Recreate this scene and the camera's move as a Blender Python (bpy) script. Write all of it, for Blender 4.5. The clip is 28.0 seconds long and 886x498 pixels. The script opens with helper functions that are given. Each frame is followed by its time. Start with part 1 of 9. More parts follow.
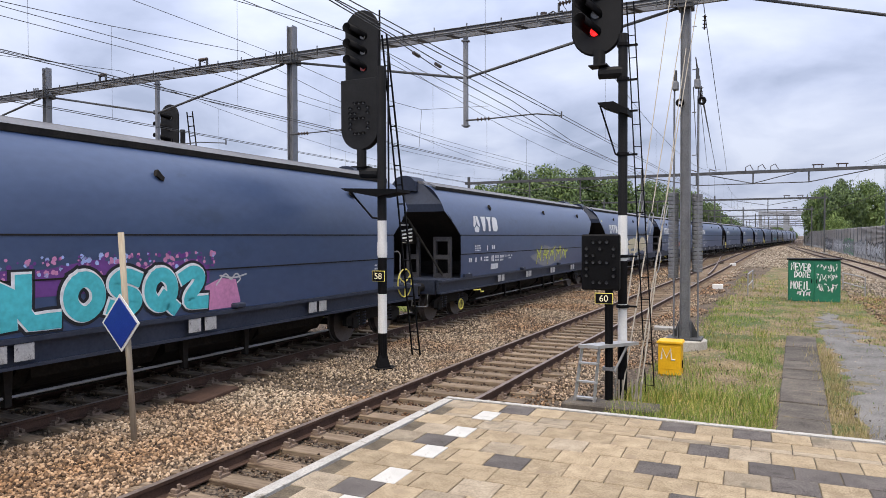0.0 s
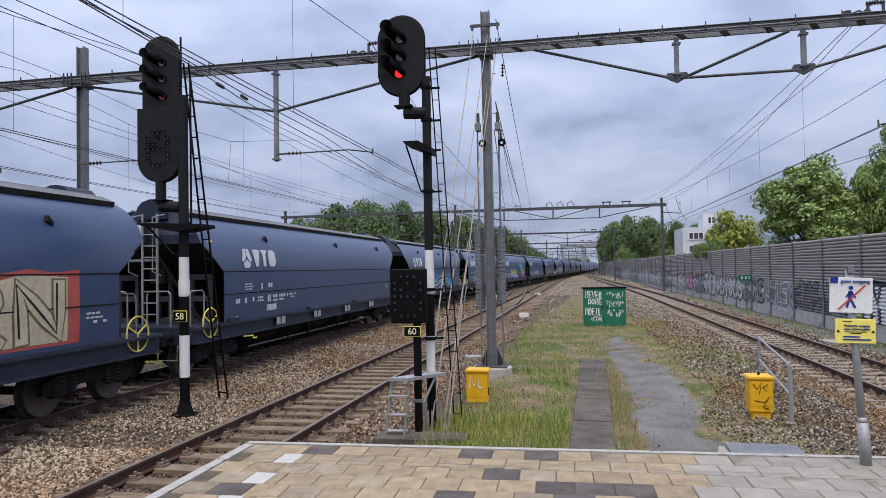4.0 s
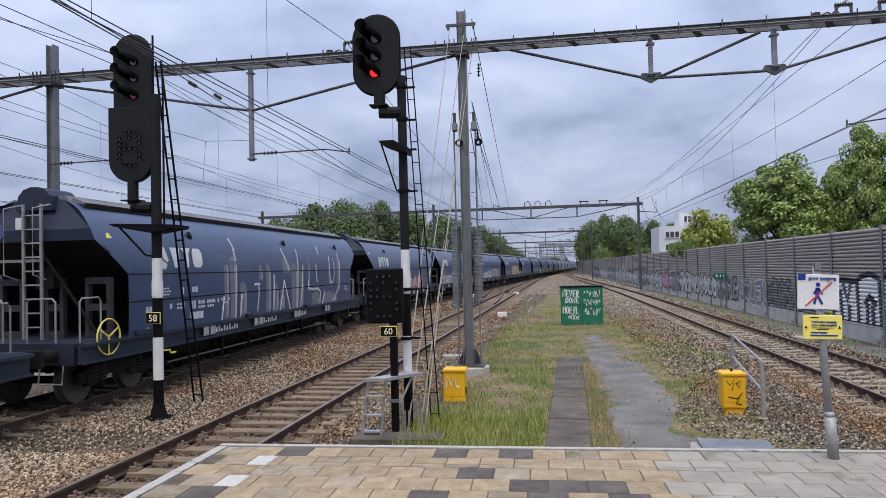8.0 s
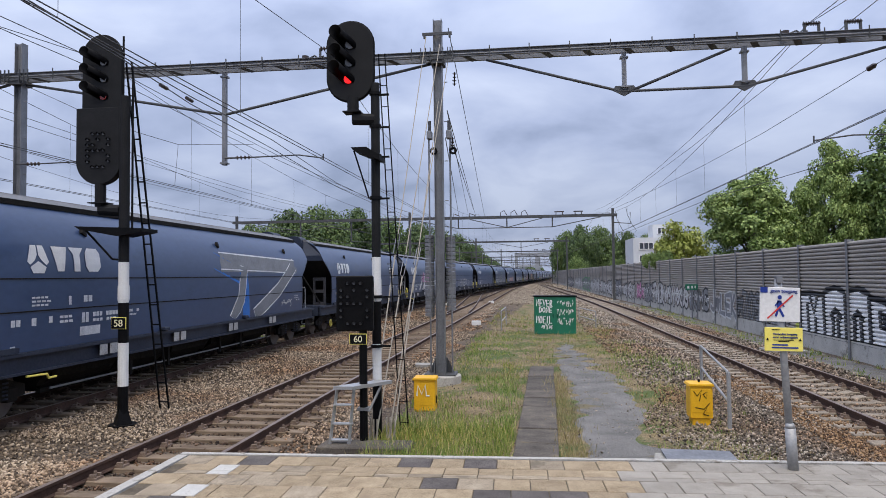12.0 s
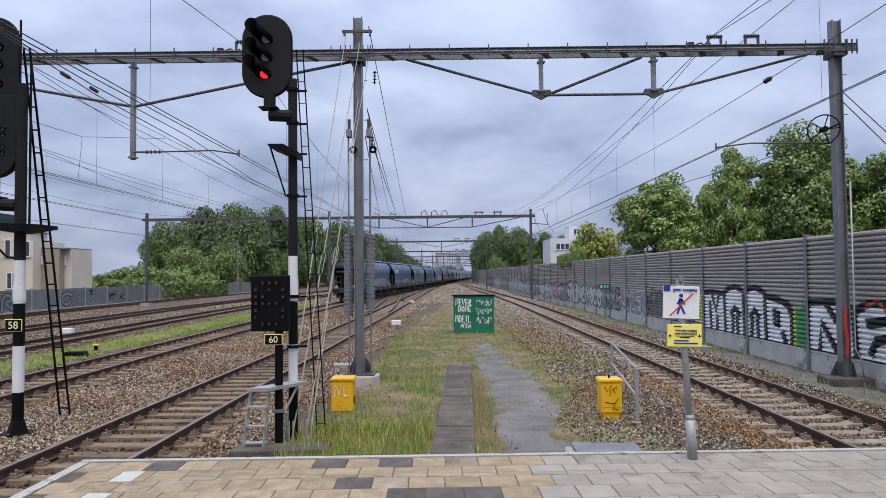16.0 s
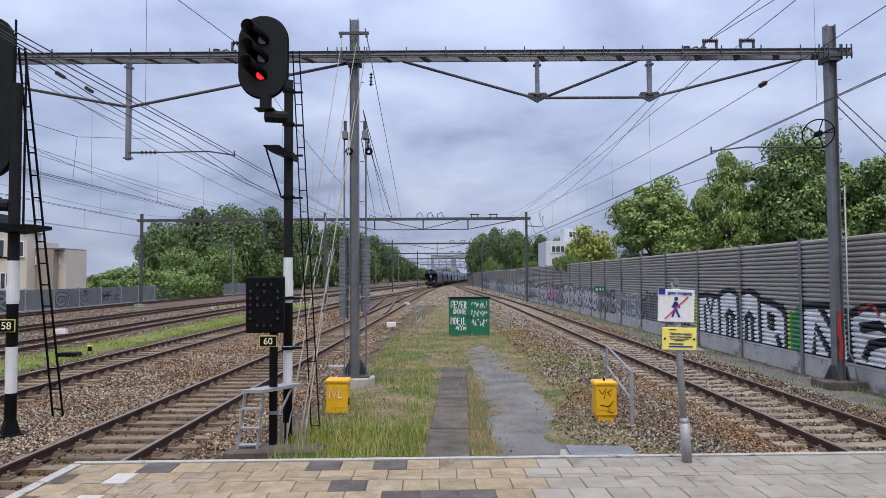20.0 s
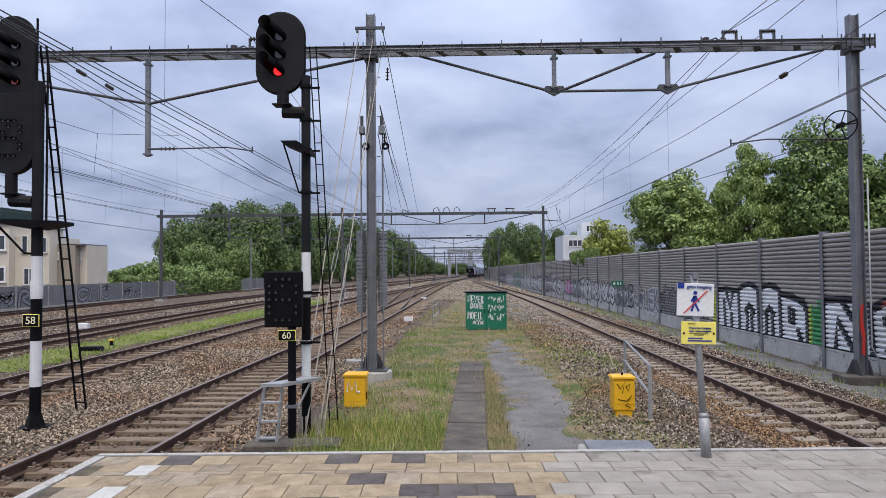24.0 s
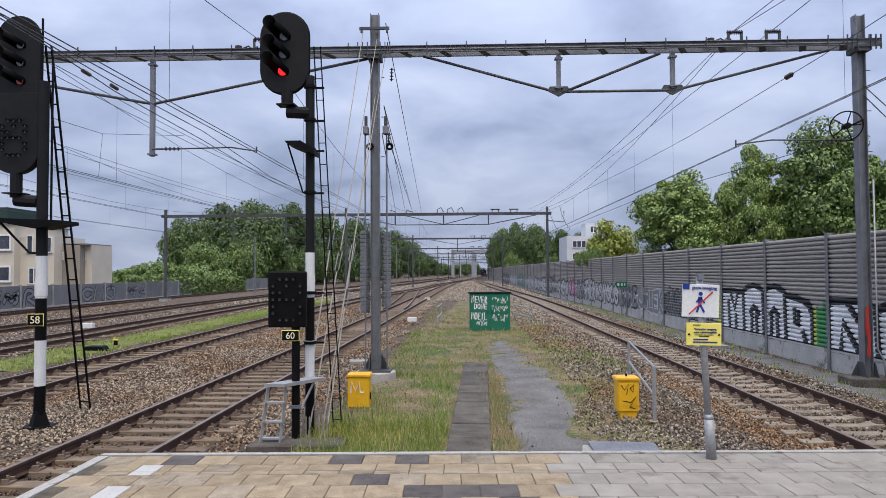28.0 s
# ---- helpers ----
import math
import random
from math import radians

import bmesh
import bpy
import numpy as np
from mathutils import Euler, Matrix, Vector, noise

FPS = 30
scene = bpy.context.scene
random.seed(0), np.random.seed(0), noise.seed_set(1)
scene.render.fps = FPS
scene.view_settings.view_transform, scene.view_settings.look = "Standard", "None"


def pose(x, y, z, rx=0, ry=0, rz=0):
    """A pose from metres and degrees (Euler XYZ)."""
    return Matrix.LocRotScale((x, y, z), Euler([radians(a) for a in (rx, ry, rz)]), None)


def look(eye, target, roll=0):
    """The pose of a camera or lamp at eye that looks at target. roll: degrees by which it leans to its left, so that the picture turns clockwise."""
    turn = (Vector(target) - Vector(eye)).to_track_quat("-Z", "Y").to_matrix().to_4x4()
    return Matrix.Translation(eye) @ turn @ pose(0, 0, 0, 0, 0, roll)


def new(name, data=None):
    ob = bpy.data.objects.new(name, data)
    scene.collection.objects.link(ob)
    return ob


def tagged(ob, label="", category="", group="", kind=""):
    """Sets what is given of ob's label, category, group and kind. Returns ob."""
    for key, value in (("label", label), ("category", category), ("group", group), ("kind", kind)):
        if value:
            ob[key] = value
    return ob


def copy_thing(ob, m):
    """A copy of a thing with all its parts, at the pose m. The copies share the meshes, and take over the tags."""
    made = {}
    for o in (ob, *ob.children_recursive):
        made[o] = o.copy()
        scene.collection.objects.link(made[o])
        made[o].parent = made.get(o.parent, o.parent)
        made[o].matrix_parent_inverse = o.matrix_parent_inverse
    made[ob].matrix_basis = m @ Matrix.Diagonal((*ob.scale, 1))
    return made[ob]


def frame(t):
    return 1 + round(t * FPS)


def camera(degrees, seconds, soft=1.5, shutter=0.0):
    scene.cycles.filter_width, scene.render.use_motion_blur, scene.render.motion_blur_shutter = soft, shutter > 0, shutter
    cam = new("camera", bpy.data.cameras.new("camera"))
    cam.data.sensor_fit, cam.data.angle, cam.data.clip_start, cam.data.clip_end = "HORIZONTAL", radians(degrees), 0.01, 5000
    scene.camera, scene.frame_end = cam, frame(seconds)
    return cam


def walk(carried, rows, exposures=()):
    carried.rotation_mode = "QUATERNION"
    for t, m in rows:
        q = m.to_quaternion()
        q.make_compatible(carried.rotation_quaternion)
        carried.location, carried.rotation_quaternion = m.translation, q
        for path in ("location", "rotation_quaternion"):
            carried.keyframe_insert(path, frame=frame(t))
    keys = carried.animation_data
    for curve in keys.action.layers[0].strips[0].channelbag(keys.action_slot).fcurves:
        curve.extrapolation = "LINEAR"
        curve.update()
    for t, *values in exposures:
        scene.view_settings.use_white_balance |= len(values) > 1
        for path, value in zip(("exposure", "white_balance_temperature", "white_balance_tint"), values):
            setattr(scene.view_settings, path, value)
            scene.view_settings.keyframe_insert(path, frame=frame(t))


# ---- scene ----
cam = camera(66.0, 28.0, soft=0.5)
CAMERA_ROWS = [
    (0, pose(-0.332, -0.067, 1.709, 88.95, 0.16, 25.86)),
    (0.5, pose(-0.242, -0.043, 1.715, 88.73, 0.14, 16.15)),
    (1, pose(-0.191, -0.039, 1.726, 89.02, 0.20, 12.57)),
    (1.5, pose(-0.177, -0.044, 1.734, 90.59, 0.65, 10.93)),
    (2, pose(-0.170, -0.045, 1.737, 91.10, 0.84, 10.76)),
    (2.5, pose(-0.159, -0.041, 1.733, 91.70, 0.92, 10.83)),
    (4.5, pose(-0.154, -0.031, 1.727, 91.61, 1.09, 10.82)),
    (5, pose(-0.147, -0.034, 1.727, 91.58, 1.13, 10.51)),
    (5.5, pose(-0.135, -0.029, 1.726, 91.61, 1.13, 10.04)),
    (6, pose(-0.126, -0.028, 1.726, 91.62, 1.17, 9.68)),
    (6.5, pose(-0.127, -0.025, 1.726, 91.62, 1.20, 9.47)),
    (7, pose(-0.135, -0.029, 1.729, 91.63, 1.21, 9.32)),
    (7.5, pose(-0.130, -0.026, 1.731, 91.60, 1.28, 9.20)),
    (8, pose(-0.110, -0.016, 1.722, 91.59, 1.38, 9.11)),
    (8.5, pose(-0.079, 0.019, 1.720, 91.60, 1.36, 9.04)),
    (9, pose(-0.027, 0.037, 1.718, 91.49, 1.44, 8.93)),
    (9.5, pose(-0.027, 0.028, 1.715, 91.45, 1.32, 8.68)),
    (10, pose(-0.030, 0.020, 1.718, 91.57, 1.13, 8.36)),
    (10.5, pose(-0.031, 0.019, 1.718, 91.88, 0.85, 7.97)),
    (11, pose(-0.024, 0.006, 1.717, 92.19, 0.74, 7.64)),
    (11.5, pose(-0.031, 0.012, 1.722, 92.24, 0.66, 7.36)),
    (13.5, pose(-0.015, 0.023, 1.719, 92.19, 0.81, 6.16)),
    (14, pose(-0.004, 0.018, 1.718, 92.16, 0.91, 5.38)),
    (14.5, pose(0.004, 0.015, 1.718, 92.17, 0.90, 3.61)),
    (15, pose(0.009, 0.006, 1.723, 92.10, 0.87, 1.95)),
    (15.5, pose(0.014, 0.000, 1.720, 92.15, 0.73, 1.18)),
    (16, pose(0.010, 0.004, 1.716, 92.14, 0.57, 0.48)),
    (16.5, pose(0.010, 0.014, 1.719, 92.16, 0.46, 0.14)),
    (17, pose(0.000, -0.000, 1.720, 92.20, 0.40, -0.10)),
    (17.5, pose(0.002, -0.006, 1.722, 92.25, 0.36, -0.20)),
    (18, pose(0.001, -0.008, 1.722, 92.32, 0.38, -0.24)),
    (18.5, pose(0.013, 0.003, 1.721, 92.41, 0.42, -0.14)),
    (19, pose(0.010, 0.002, 1.720, 92.41, 0.43, -0.11)),
    (19.5, pose(0.009, 0.005, 1.721, 92.38, 0.39, -0.01)),
    (20, pose(0.011, 0.008, 1.718, 92.31, 0.32, 0.10)),
    (20.5, pose(0.009, 0.007, 1.717, 92.21, 0.37, 0.23)),
    (21, pose(0.012, 0.004, 1.718, 92.07, 0.37, 0.42)),
    (21.5, pose(0.013, 0.012, 1.719, 92.05, 0.39, 0.64)),
    (23.5, pose(-0.000, 0.012, 1.714, 91.89, 0.46, 1.33)),
    (24, pose(0.004, 0.001, 1.717, 91.86, 0.45, 1.50)),
    (24.5, pose(0.001, 0.005, 1.717, 91.87, 0.45, 1.62)),
    (25, pose(-0.002, 0.007, 1.715, 91.85, 0.35, 1.69)),
    (25.5, pose(0.002, 0.004, 1.721, 91.85, 0.28, 1.73)),
    (26, pose(0.001, 0.005, 1.720, 91.82, 0.19, 1.73)),
    (26.5, pose(0.005, 0.014, 1.721, 91.83, 0.20, 1.74)),
    (27, pose(-0.000, 0.019, 1.721, 91.80, 0.23, 1.74)),
    (27.5, pose(0.009, 0.018, 1.718, 91.83, 0.29, 1.76)),
    (28, pose(-0.000, 0.018, 1.715, 91.91, 0.32, 1.81)),
]
walk(cam, CAMERA_ROWS, exposures=[(0, 0.40, 7050, 10), (0.6, 0.28, 6950, 10), (1.4, 0.06, 6850, 10), (2.4, 0.0, 6550, 10), (28, 0.0, 6500, 10)])

# ---- sky and light: an even overcast afternoon ----
world = bpy.data.worlds.new("overcast_sky")
scene.world = world
world.use_nodes = True
wn, wl = world.node_tree.nodes, world.node_tree.links
wn.clear()
w_out = wn.new("ShaderNodeOutputWorld")
w_bg = wn.new("ShaderNodeBackground")
w_sky = wn.new("ShaderNodeTexSky")
w_sky.sky_type, w_sky.sun_disc = "NISHITA", False
w_sky.sun_elevation, w_sky.sun_rotation = radians(67), radians(171)
w_co = wn.new("ShaderNodeTexCoord")
w_sep, w_low, w_flat = wn.new("ShaderNodeSeparateXYZ"), wn.new("ShaderNodeMath"), wn.new("ShaderNodeVectorMath")
w_low.operation, w_flat.operation = "ADD", "DIVIDE"
w_low.use_clamp = False
w_low.inputs[1].default_value = 0.30
w_max, w_comb = wn.new("ShaderNodeMath"), wn.new("ShaderNodeCombineXYZ")
w_max.operation = "MAXIMUM"
w_max.inputs[1].default_value = 0.05
w_n = wn.new("ShaderNodeTexNoise")
w_n.inputs["Scale"].default_value, w_n.inputs["Detail"].default_value, w_n.inputs["Roughness"].default_value = 2.1, 9, 0.5
w_r = wn.new("ShaderNodeValToRGB")
w_n.inputs["Distortion"].default_value = 0.35
w_r.color_ramp.elements[0].position, w_r.color_ramp.elements[0].color = 0.34, (0.295, 0.355, 0.525, 1)
w_r.color_ramp.elements[1].position, w_r.color_ramp.elements[1].color = 0.66, (0.56, 0.63, 0.82, 1)
w_e = w_r.color_ramp.elements.new(0.47)
w_e.color = (0.41, 0.478, 0.68, 1)
w_mul = wn.new("ShaderNodeMix")
w_mul.data_type = "RGBA"
w_mul.inputs["Factor"].default_value = 0.93
w_gain = wn.new("ShaderNodeVectorMath")
w_gain.operation = "SCALE"
w_gain.inputs["Scale"].default_value = 0.12
# a flat cloud layer seen from below
wl.new(w_co.outputs["Generated"], w_sep.inputs[0])
wl.new(w_sep.outputs["Z"], w_low.inputs[0])
wl.new(w_low.outputs[0], w_max.inputs[0])
for axis in ("X", "Y", "Z"):
    wl.new(w_max.outputs[0], w_comb.inputs[axis])
wl.new(w_co.outputs["Generated"], w_flat.inputs[0])
wl.new(w_comb.outputs[0], w_flat.inputs[1])
wl.new(w_flat.outputs["Vector"], w_n.inputs["Vector"])
wl.new(w_n.outputs["Fac"], w_r.inputs["Fac"])
wl.new(w_sky.outputs["Color"], w_gain.inputs[0])
wl.new(w_gain.outputs["Vector"], w_mul.inputs["A"])
wl.new(w_r.outputs["Color"], w_mul.inputs["B"])
wl.new(w_mul.outputs["Result"], w_bg.inputs["Color"])
# an overcast sky grows brighter towards the zenith
w_rise = wn.new("ShaderNodeMapRange")
w_rise.inputs["From Min"].default_value, w_rise.inputs["From Max"].default_value = 0.05, 0.95
w_rise.inputs["To Min"].default_value, w_rise.inputs["To Max"].default_value = 0.88, 2.3
wl.new(w_sep.outputs["Z"], w_rise.inputs["Value"])
wl.new(w_rise.outputs["Result"], w_bg.inputs["Strength"])
wl.new(w_bg.outputs["Background"], w_out.inputs["Surface"])

sun = new("sun", bpy.data.lights.new("sun", "SUN"))
sun.data.energy, sun.data.angle, sun.data.color = 2.45, radians(50), (1.0, 0.88, 0.68)
sun.matrix_world = look((6, -36, 85), (0, 0, 0))
scene.view_settings.exposure = 0.0


# ---- materials ----
def material(name, a, b=None, rough=0.6, metal=0.0, scale=6.0, fine=60.0, bump=0.15, lo=0.35, hi=0.65, rand=0.0, stretch=(1, 1, 1), spots=None, spot_scale=2.0, spot_at=0.62, world_co=False, depth=0.01, spec=0.5, tile_noise=0.5):
    """Principled surface: two-scale noise between colours a and b, optional stains, fine relief."""
    b = b or tuple(min(1, c * 1.35 + 0.004) for c in a)
    m = bpy.data.materials.new(name)
    m.use_nodes = True
    n, l = m.node_tree.nodes, m.node_tree.links
    p = n["Principled BSDF"]
    p.inputs["Roughness"].default_value, p.inputs["Metallic"].default_value = rough, metal
    p.inputs["Specular IOR Level"].default_value = spec
    if world_co:
        co = n.new("ShaderNodeNewGeometry").outputs["Position"]
    else:
        co = n.new("ShaderNodeTexCoord").outputs["Object"]
    mp = n.new("ShaderNodeMapping")
    mp.inputs["Scale"].default_value = stretch
    l.new(co, mp.inputs["Vector"])
    big, small = n.new("ShaderNodeTexNoise"), n.new("ShaderNodeTexNoise")
    big.inputs["Scale"].default_value, big.inputs["Detail"].default_value = scale, 5
    small.inputs["Scale"].default_value, small.inputs["Detail"].default_value = fine, 4
    info = n.new("ShaderNodeObjectInfo")
    off = n.new("ShaderNodeVectorMath")
    off.operation = "MULTIPLY_ADD"
    off.inputs[1].default_value = (1, 1, 1)
    sc = n.new("ShaderNodeVectorMath")
    sc.operation = "SCALE"
    sc.inputs[0].default_value = (31.0, 17.0, 11.0) if rand else (0, 0, 0)
    l.new(info.outputs["Random"], sc.inputs["Scale"])
    l.new(mp.outputs["Vector"], off.inputs[0])
    l.new(sc.outputs["Vector"], off.inputs[2])
    for t in (big, small):
        l.new(off.outputs["Vector"], t.inputs["Vector"])
    mix = n.new("ShaderNodeMath")
    mix.operation = "MULTIPLY_ADD"
    mix.inputs[1].default_value = tile_noise
    l.new(small.outputs["Fac"], mix.inputs[0])
    half = n.new("ShaderNodeMath")
    half.operation = "MULTIPLY"
    half.inputs[1].default_value = 1 - tile_noise
    l.new(big.outputs["Fac"], half.inputs[0])
    l.new(half.outputs[0], mix.inputs[2])
    ramp = n.new("ShaderNodeValToRGB")
    ramp.color_ramp.elements[0].position, ramp.color_ramp.elements[0].color = lo, (*a, 1)
    ramp.color_ramp.elements[1].position, ramp.color_ramp.elements[1].color = hi, (*b, 1)
    l.new(mix.outputs[0], ramp.inputs["Fac"])
    col = ramp.outputs["Color"]
    if spots:
        sn = n.new("ShaderNodeTexNoise")
        sn.inputs["Scale"].default_value, sn.inputs["Detail"].default_value, sn.inputs["Roughness"].default_value = spot_scale, 8, 0.7
        l.new(off.outputs["Vector"], sn.inputs["Vector"])
        sr = n.new("ShaderNodeValToRGB")
        sr.color_ramp.elements[0].position, sr.color_ramp.elements[1].position = spot_at, spot_at + 0.08
        l.new(sn.outputs["Fac"], sr.inputs["Fac"])
        sm = n.new("ShaderNodeMix")
        sm.data_type = "RGBA"
        sm.inputs["B"].default_value = (*spots, 1)
        l.new(sr.outputs["Color"], sm.inputs["Factor"])
        l.new(col, sm.inputs["A"])
        col = sm.outputs["Result"]
    if rand:
        hs = n.new("ShaderNodeHueSaturation")
        rr = n.new("ShaderNodeMapRange")
        rr.inputs["To Min"].default_value, rr.inputs["To Max"].default_value = 1 - rand, 1 + rand
        l.new(info.outputs["Random"], rr.inputs["Value"])
        l.new(rr.outputs["Result"], hs.inputs["Value"])
        l.new(col, hs.inputs["Color"])
        col = hs.outputs["Color"]
    l.new(col, p.inputs["Base Color"])
    if bump:
        bp = n.new("ShaderNodeBump")
        bp.inputs["Strength"].default_value, bp.inputs["Distance"].default_value = bump, depth
        l.new(small.outputs["Fac"], bp.inputs["Height"])
        l.new(bp.outputs["Normal"], p.inputs["Normal"])
    return m


def island_material(name, stops, rough=0.85, bump=0.3, fine=40.0, wash=None):
    """For joined loose pieces: each island takes its own colour from the stops."""
    m = bpy.data.materials.new(name)
    m.use_nodes = True
    n, l = m.node_tree.nodes, m.node_tree.links
    p = n["Principled BSDF"]
    p.inputs["Roughness"].default_value = rough
    g = n.new("ShaderNodeNewGeometry")
    r = n.new("ShaderNodeValToRGB")
    els = r.color_ramp.elements
    els[0].position, els[0].color = stops[0][0], (*stops[0][1], 1)
    els[1].position, els[1].color = stops[-1][0], (*stops[-1][1], 1)
    for at, c in stops[1:-1]:
        els.new(at).color = (*c, 1)
    l.new(g.outputs["Random Per Island"], r.inputs["Fac"])
    col = r.outputs["Color"]
    if wash:
        wn_ = n.new("ShaderNodeTexNoise")
        wn_.inputs["Scale"].default_value, wn_.inputs["Detail"].default_value = 0.35, 4
        l.new(g.outputs["Position"], wn_.inputs["Vector"])
        wr = n.new("ShaderNodeMapRange")
        wr.inputs["From Min"].default_value, wr.inputs["From Max"].default_value = 0.42, 0.66
        l.new(wn_.outputs["Fac"], wr.inputs["Value"])
        wm = n.new("ShaderNodeMix")
        wm.data_type = "RGBA"
        l.new(wr.outputs["Result"], wm.inputs["Factor"])
        l.new(col, wm.inputs["A"])
        mu = n.new("ShaderNodeMix")
        mu.data_type, mu.blend_type = "RGBA", "MULTIPLY"
        mu.inputs["Factor"].default_value = 1.0
        mu.inputs["B"].default_value = (*wash, 1)
        l.new(col, mu.inputs["A"])
        l.new(mu.outputs["Result"], wm.inputs["B"])
        col = wm.outputs["Result"]
    l.new(col, p.inputs["Base Color"])
    if bump:
        t = n.new("ShaderNodeTexNoise")
        t.inputs["Scale"].default_value = fine
        l.new(g.outputs["Position"], t.inputs["Vector"])
        bp = n.new("ShaderNodeBump")
        bp.inputs["Strength"].default_value, bp.inputs["Distance"].default_value = bump, 0.01
        l.new(t.outputs["Fac"], bp.inputs["Height"])
        l.new(bp.outputs["Normal"], p.inputs["Normal"])
    return m


def glow(name, colour, strength):
    m = bpy.data.materials.new(name)
    m.use_nodes = True
    p = m.node_tree.nodes["Principled BSDF"]
    p.inputs["Base Color"].default_value = (*colour, 1)
    p.inputs["Emission Color"].default_value = (*colour, 1)
    p.inputs["Emission Strength"].default_value = strength
    p.inputs["Roughness"].default_value = 0.2
    return m


# dark end of the ground colour stands in for shade between the stones
BALLAST = material("ballast_ground", (0.016, 0.011, 0.008), (0.19, 0.142, 0.098), rough=0.95, scale=0.7, fine=24, bump=1.0, depth=0.05, world_co=True, spots=(0.085, 0.05, 0.03), spot_scale=0.22, spot_at=0.56, tile_noise=0.85, lo=0.38, hi=0.6)
STONES = island_material("ballast_stones", [(0.0, (0.035, 0.025, 0.018)), (0.3, (0.105, 0.077, 0.052)), (0.65, (0.27, 0.205, 0.142)), (1.0, (0.56, 0.45, 0.33))], wash=(0.85, 0.60, 0.42))
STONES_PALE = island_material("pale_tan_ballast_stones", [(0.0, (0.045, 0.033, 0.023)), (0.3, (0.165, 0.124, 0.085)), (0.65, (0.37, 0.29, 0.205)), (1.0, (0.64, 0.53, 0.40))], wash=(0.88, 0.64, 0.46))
STONES_GREY = island_material("clean_ballast_stones", [(0.0, (0.035, 0.028, 0.022)), (0.4, (0.165, 0.137, 0.107)), (1.0, (0.54, 0.465, 0.38))], wash=(0.88, 0.62, 0.42))
STONES_DARK = island_material("rust_brown_track_stones", [(0.0, (0.022, 0.014, 0.010)), (0.5, (0.09, 0.058, 0.038)), (1.0, (0.25, 0.18, 0.128))], wash=(0.8, 0.6, 0.45))
RAIL_SIDE = material("rusty_rail_steel", (0.04, 0.02, 0.013), (0.105, 0.056, 0.037), rough=0.85, scale=3, fine=50)
RAIL_HEAD = material("polished_rail_head", (0.17, 0.125, 0.10), (0.30, 0.235, 0.20), rough=0.42, metal=0.45, scale=2, fine=30, bump=0.05)
SLEEPER = material("weathered_concrete_sleeper", (0.16, 0.13, 0.098), (0.36, 0.305, 0.24), rough=0.92, scale=4, fine=55, bump=0.4, rand=0.16, spots=(0.13, 0.085, 0.05), spot_scale=3.0, spot_at=0.6)
SLEEPER_BROWN = material("weathered_brown_sleeper", (0.10, 0.068, 0.044), (0.30, 0.228, 0.158), rough=0.92, scale=3, fine=30, bump=0.5, rand=0.22, stretch=(0.12, 1, 1), spots=(0.075, 0.045, 0.028), spot_scale=3.0, spot_at=0.56)
FASTEN = material("rusty_rail_fastening", (0.12, 0.082, 0.06), (0.27, 0.2, 0.155), rough=0.9, scale=8)
CONCRETE = material("weathered_concrete", (0.24, 0.23, 0.21), (0.42, 0.41, 0.38), rough=0.93, scale=2.2, fine=45, bump=0.4, spots=(0.15, 0.14, 0.12), spot_scale=1.6, spot_at=0.58)
BASE_PALE = material("pale_cast_concrete", (0.30, 0.28, 0.25), (0.56, 0.535, 0.49), rough=0.93, scale=2.2, fine=40, spots=(0.14, 0.13, 0.11), spot_scale=5, spot_at=0.6)
EDGING = material("worn_white_edging", (0.30, 0.285, 0.26), (0.52, 0.505, 0.475), rough=0.9, spec=0.2, scale=4, fine=60, bump=0.3, spots=(0.2, 0.18, 0.15), spot_scale=4, spot_at=0.56)
SLAB = material("dark_weathered_slab", (0.042, 0.036, 0.031), (0.15, 0.13, 0.108), rough=0.95, scale=2.5, fine=45, bump=0.6, rand=0.22, spots=(0.17, 0.14, 0.09), spot_scale=2.5, spot_at=0.6)
GRIT = material("trodden_grit_path", (0.085, 0.082, 0.078), (0.25, 0.242, 0.23), rough=0.97, scale=1.5, fine=48, bump=0.9, depth=0.02, world_co=True, spots=(0.16, 0.135, 0.075), spot_scale=1.3, spot_at=0.56, tile_noise=0.65, lo=0.38, hi=0.62)
SOIL = material("dry_grassy_soil", (0.06, 0.047, 0.026), (0.33, 0.25, 0.142), rough=0.97, scale=0.9, fine=30, bump=1.0, depth=0.04, world_co=True, spots=(0.085, 0.115, 0.03), spot_scale=0.7, spot_at=0.5, tile_noise=0.7, lo=0.38, hi=0.6)
TURF = material("low_green_turf", (0.085, 0.10, 0.025), (0.26, 0.27, 0.07), rough=0.97, scale=0.9, fine=25, bump=1.0, depth=0.04, world_co=True, spots=(0.19, 0.16, 0.08), spot_scale=0.5, spot_at=0.6, tile_noise=0.6)
GRASS = island_material("green_grass_blades", [(0.0, (0.075, 0.15, 0.022)), (0.45, (0.17, 0.275, 0.048)), (0.75, (0.29, 0.365, 0.09)), (1.0, (0.52, 0.46, 0.24))], rough=0.7, bump=0, wash=(1.35, 1.05, 0.9))
LIME = island_material("lime_green_low_grass", [(0.0, (0.14, 0.22, 0.03)), (0.5, (0.24, 0.34, 0.055)), (1.0, (0.38, 0.44, 0.12))], rough=0.75, bump=0)
DRYGRASS = island_material("dry_grass_blades", [(0.0, (0.15, 0.14, 0.05)), (0.4, (0.32, 0.26, 0.12)), (0.8, (0.46, 0.38, 0.21)), (1.0, (0.20, 0.22, 0.06))], rough=0.8, bump=0)
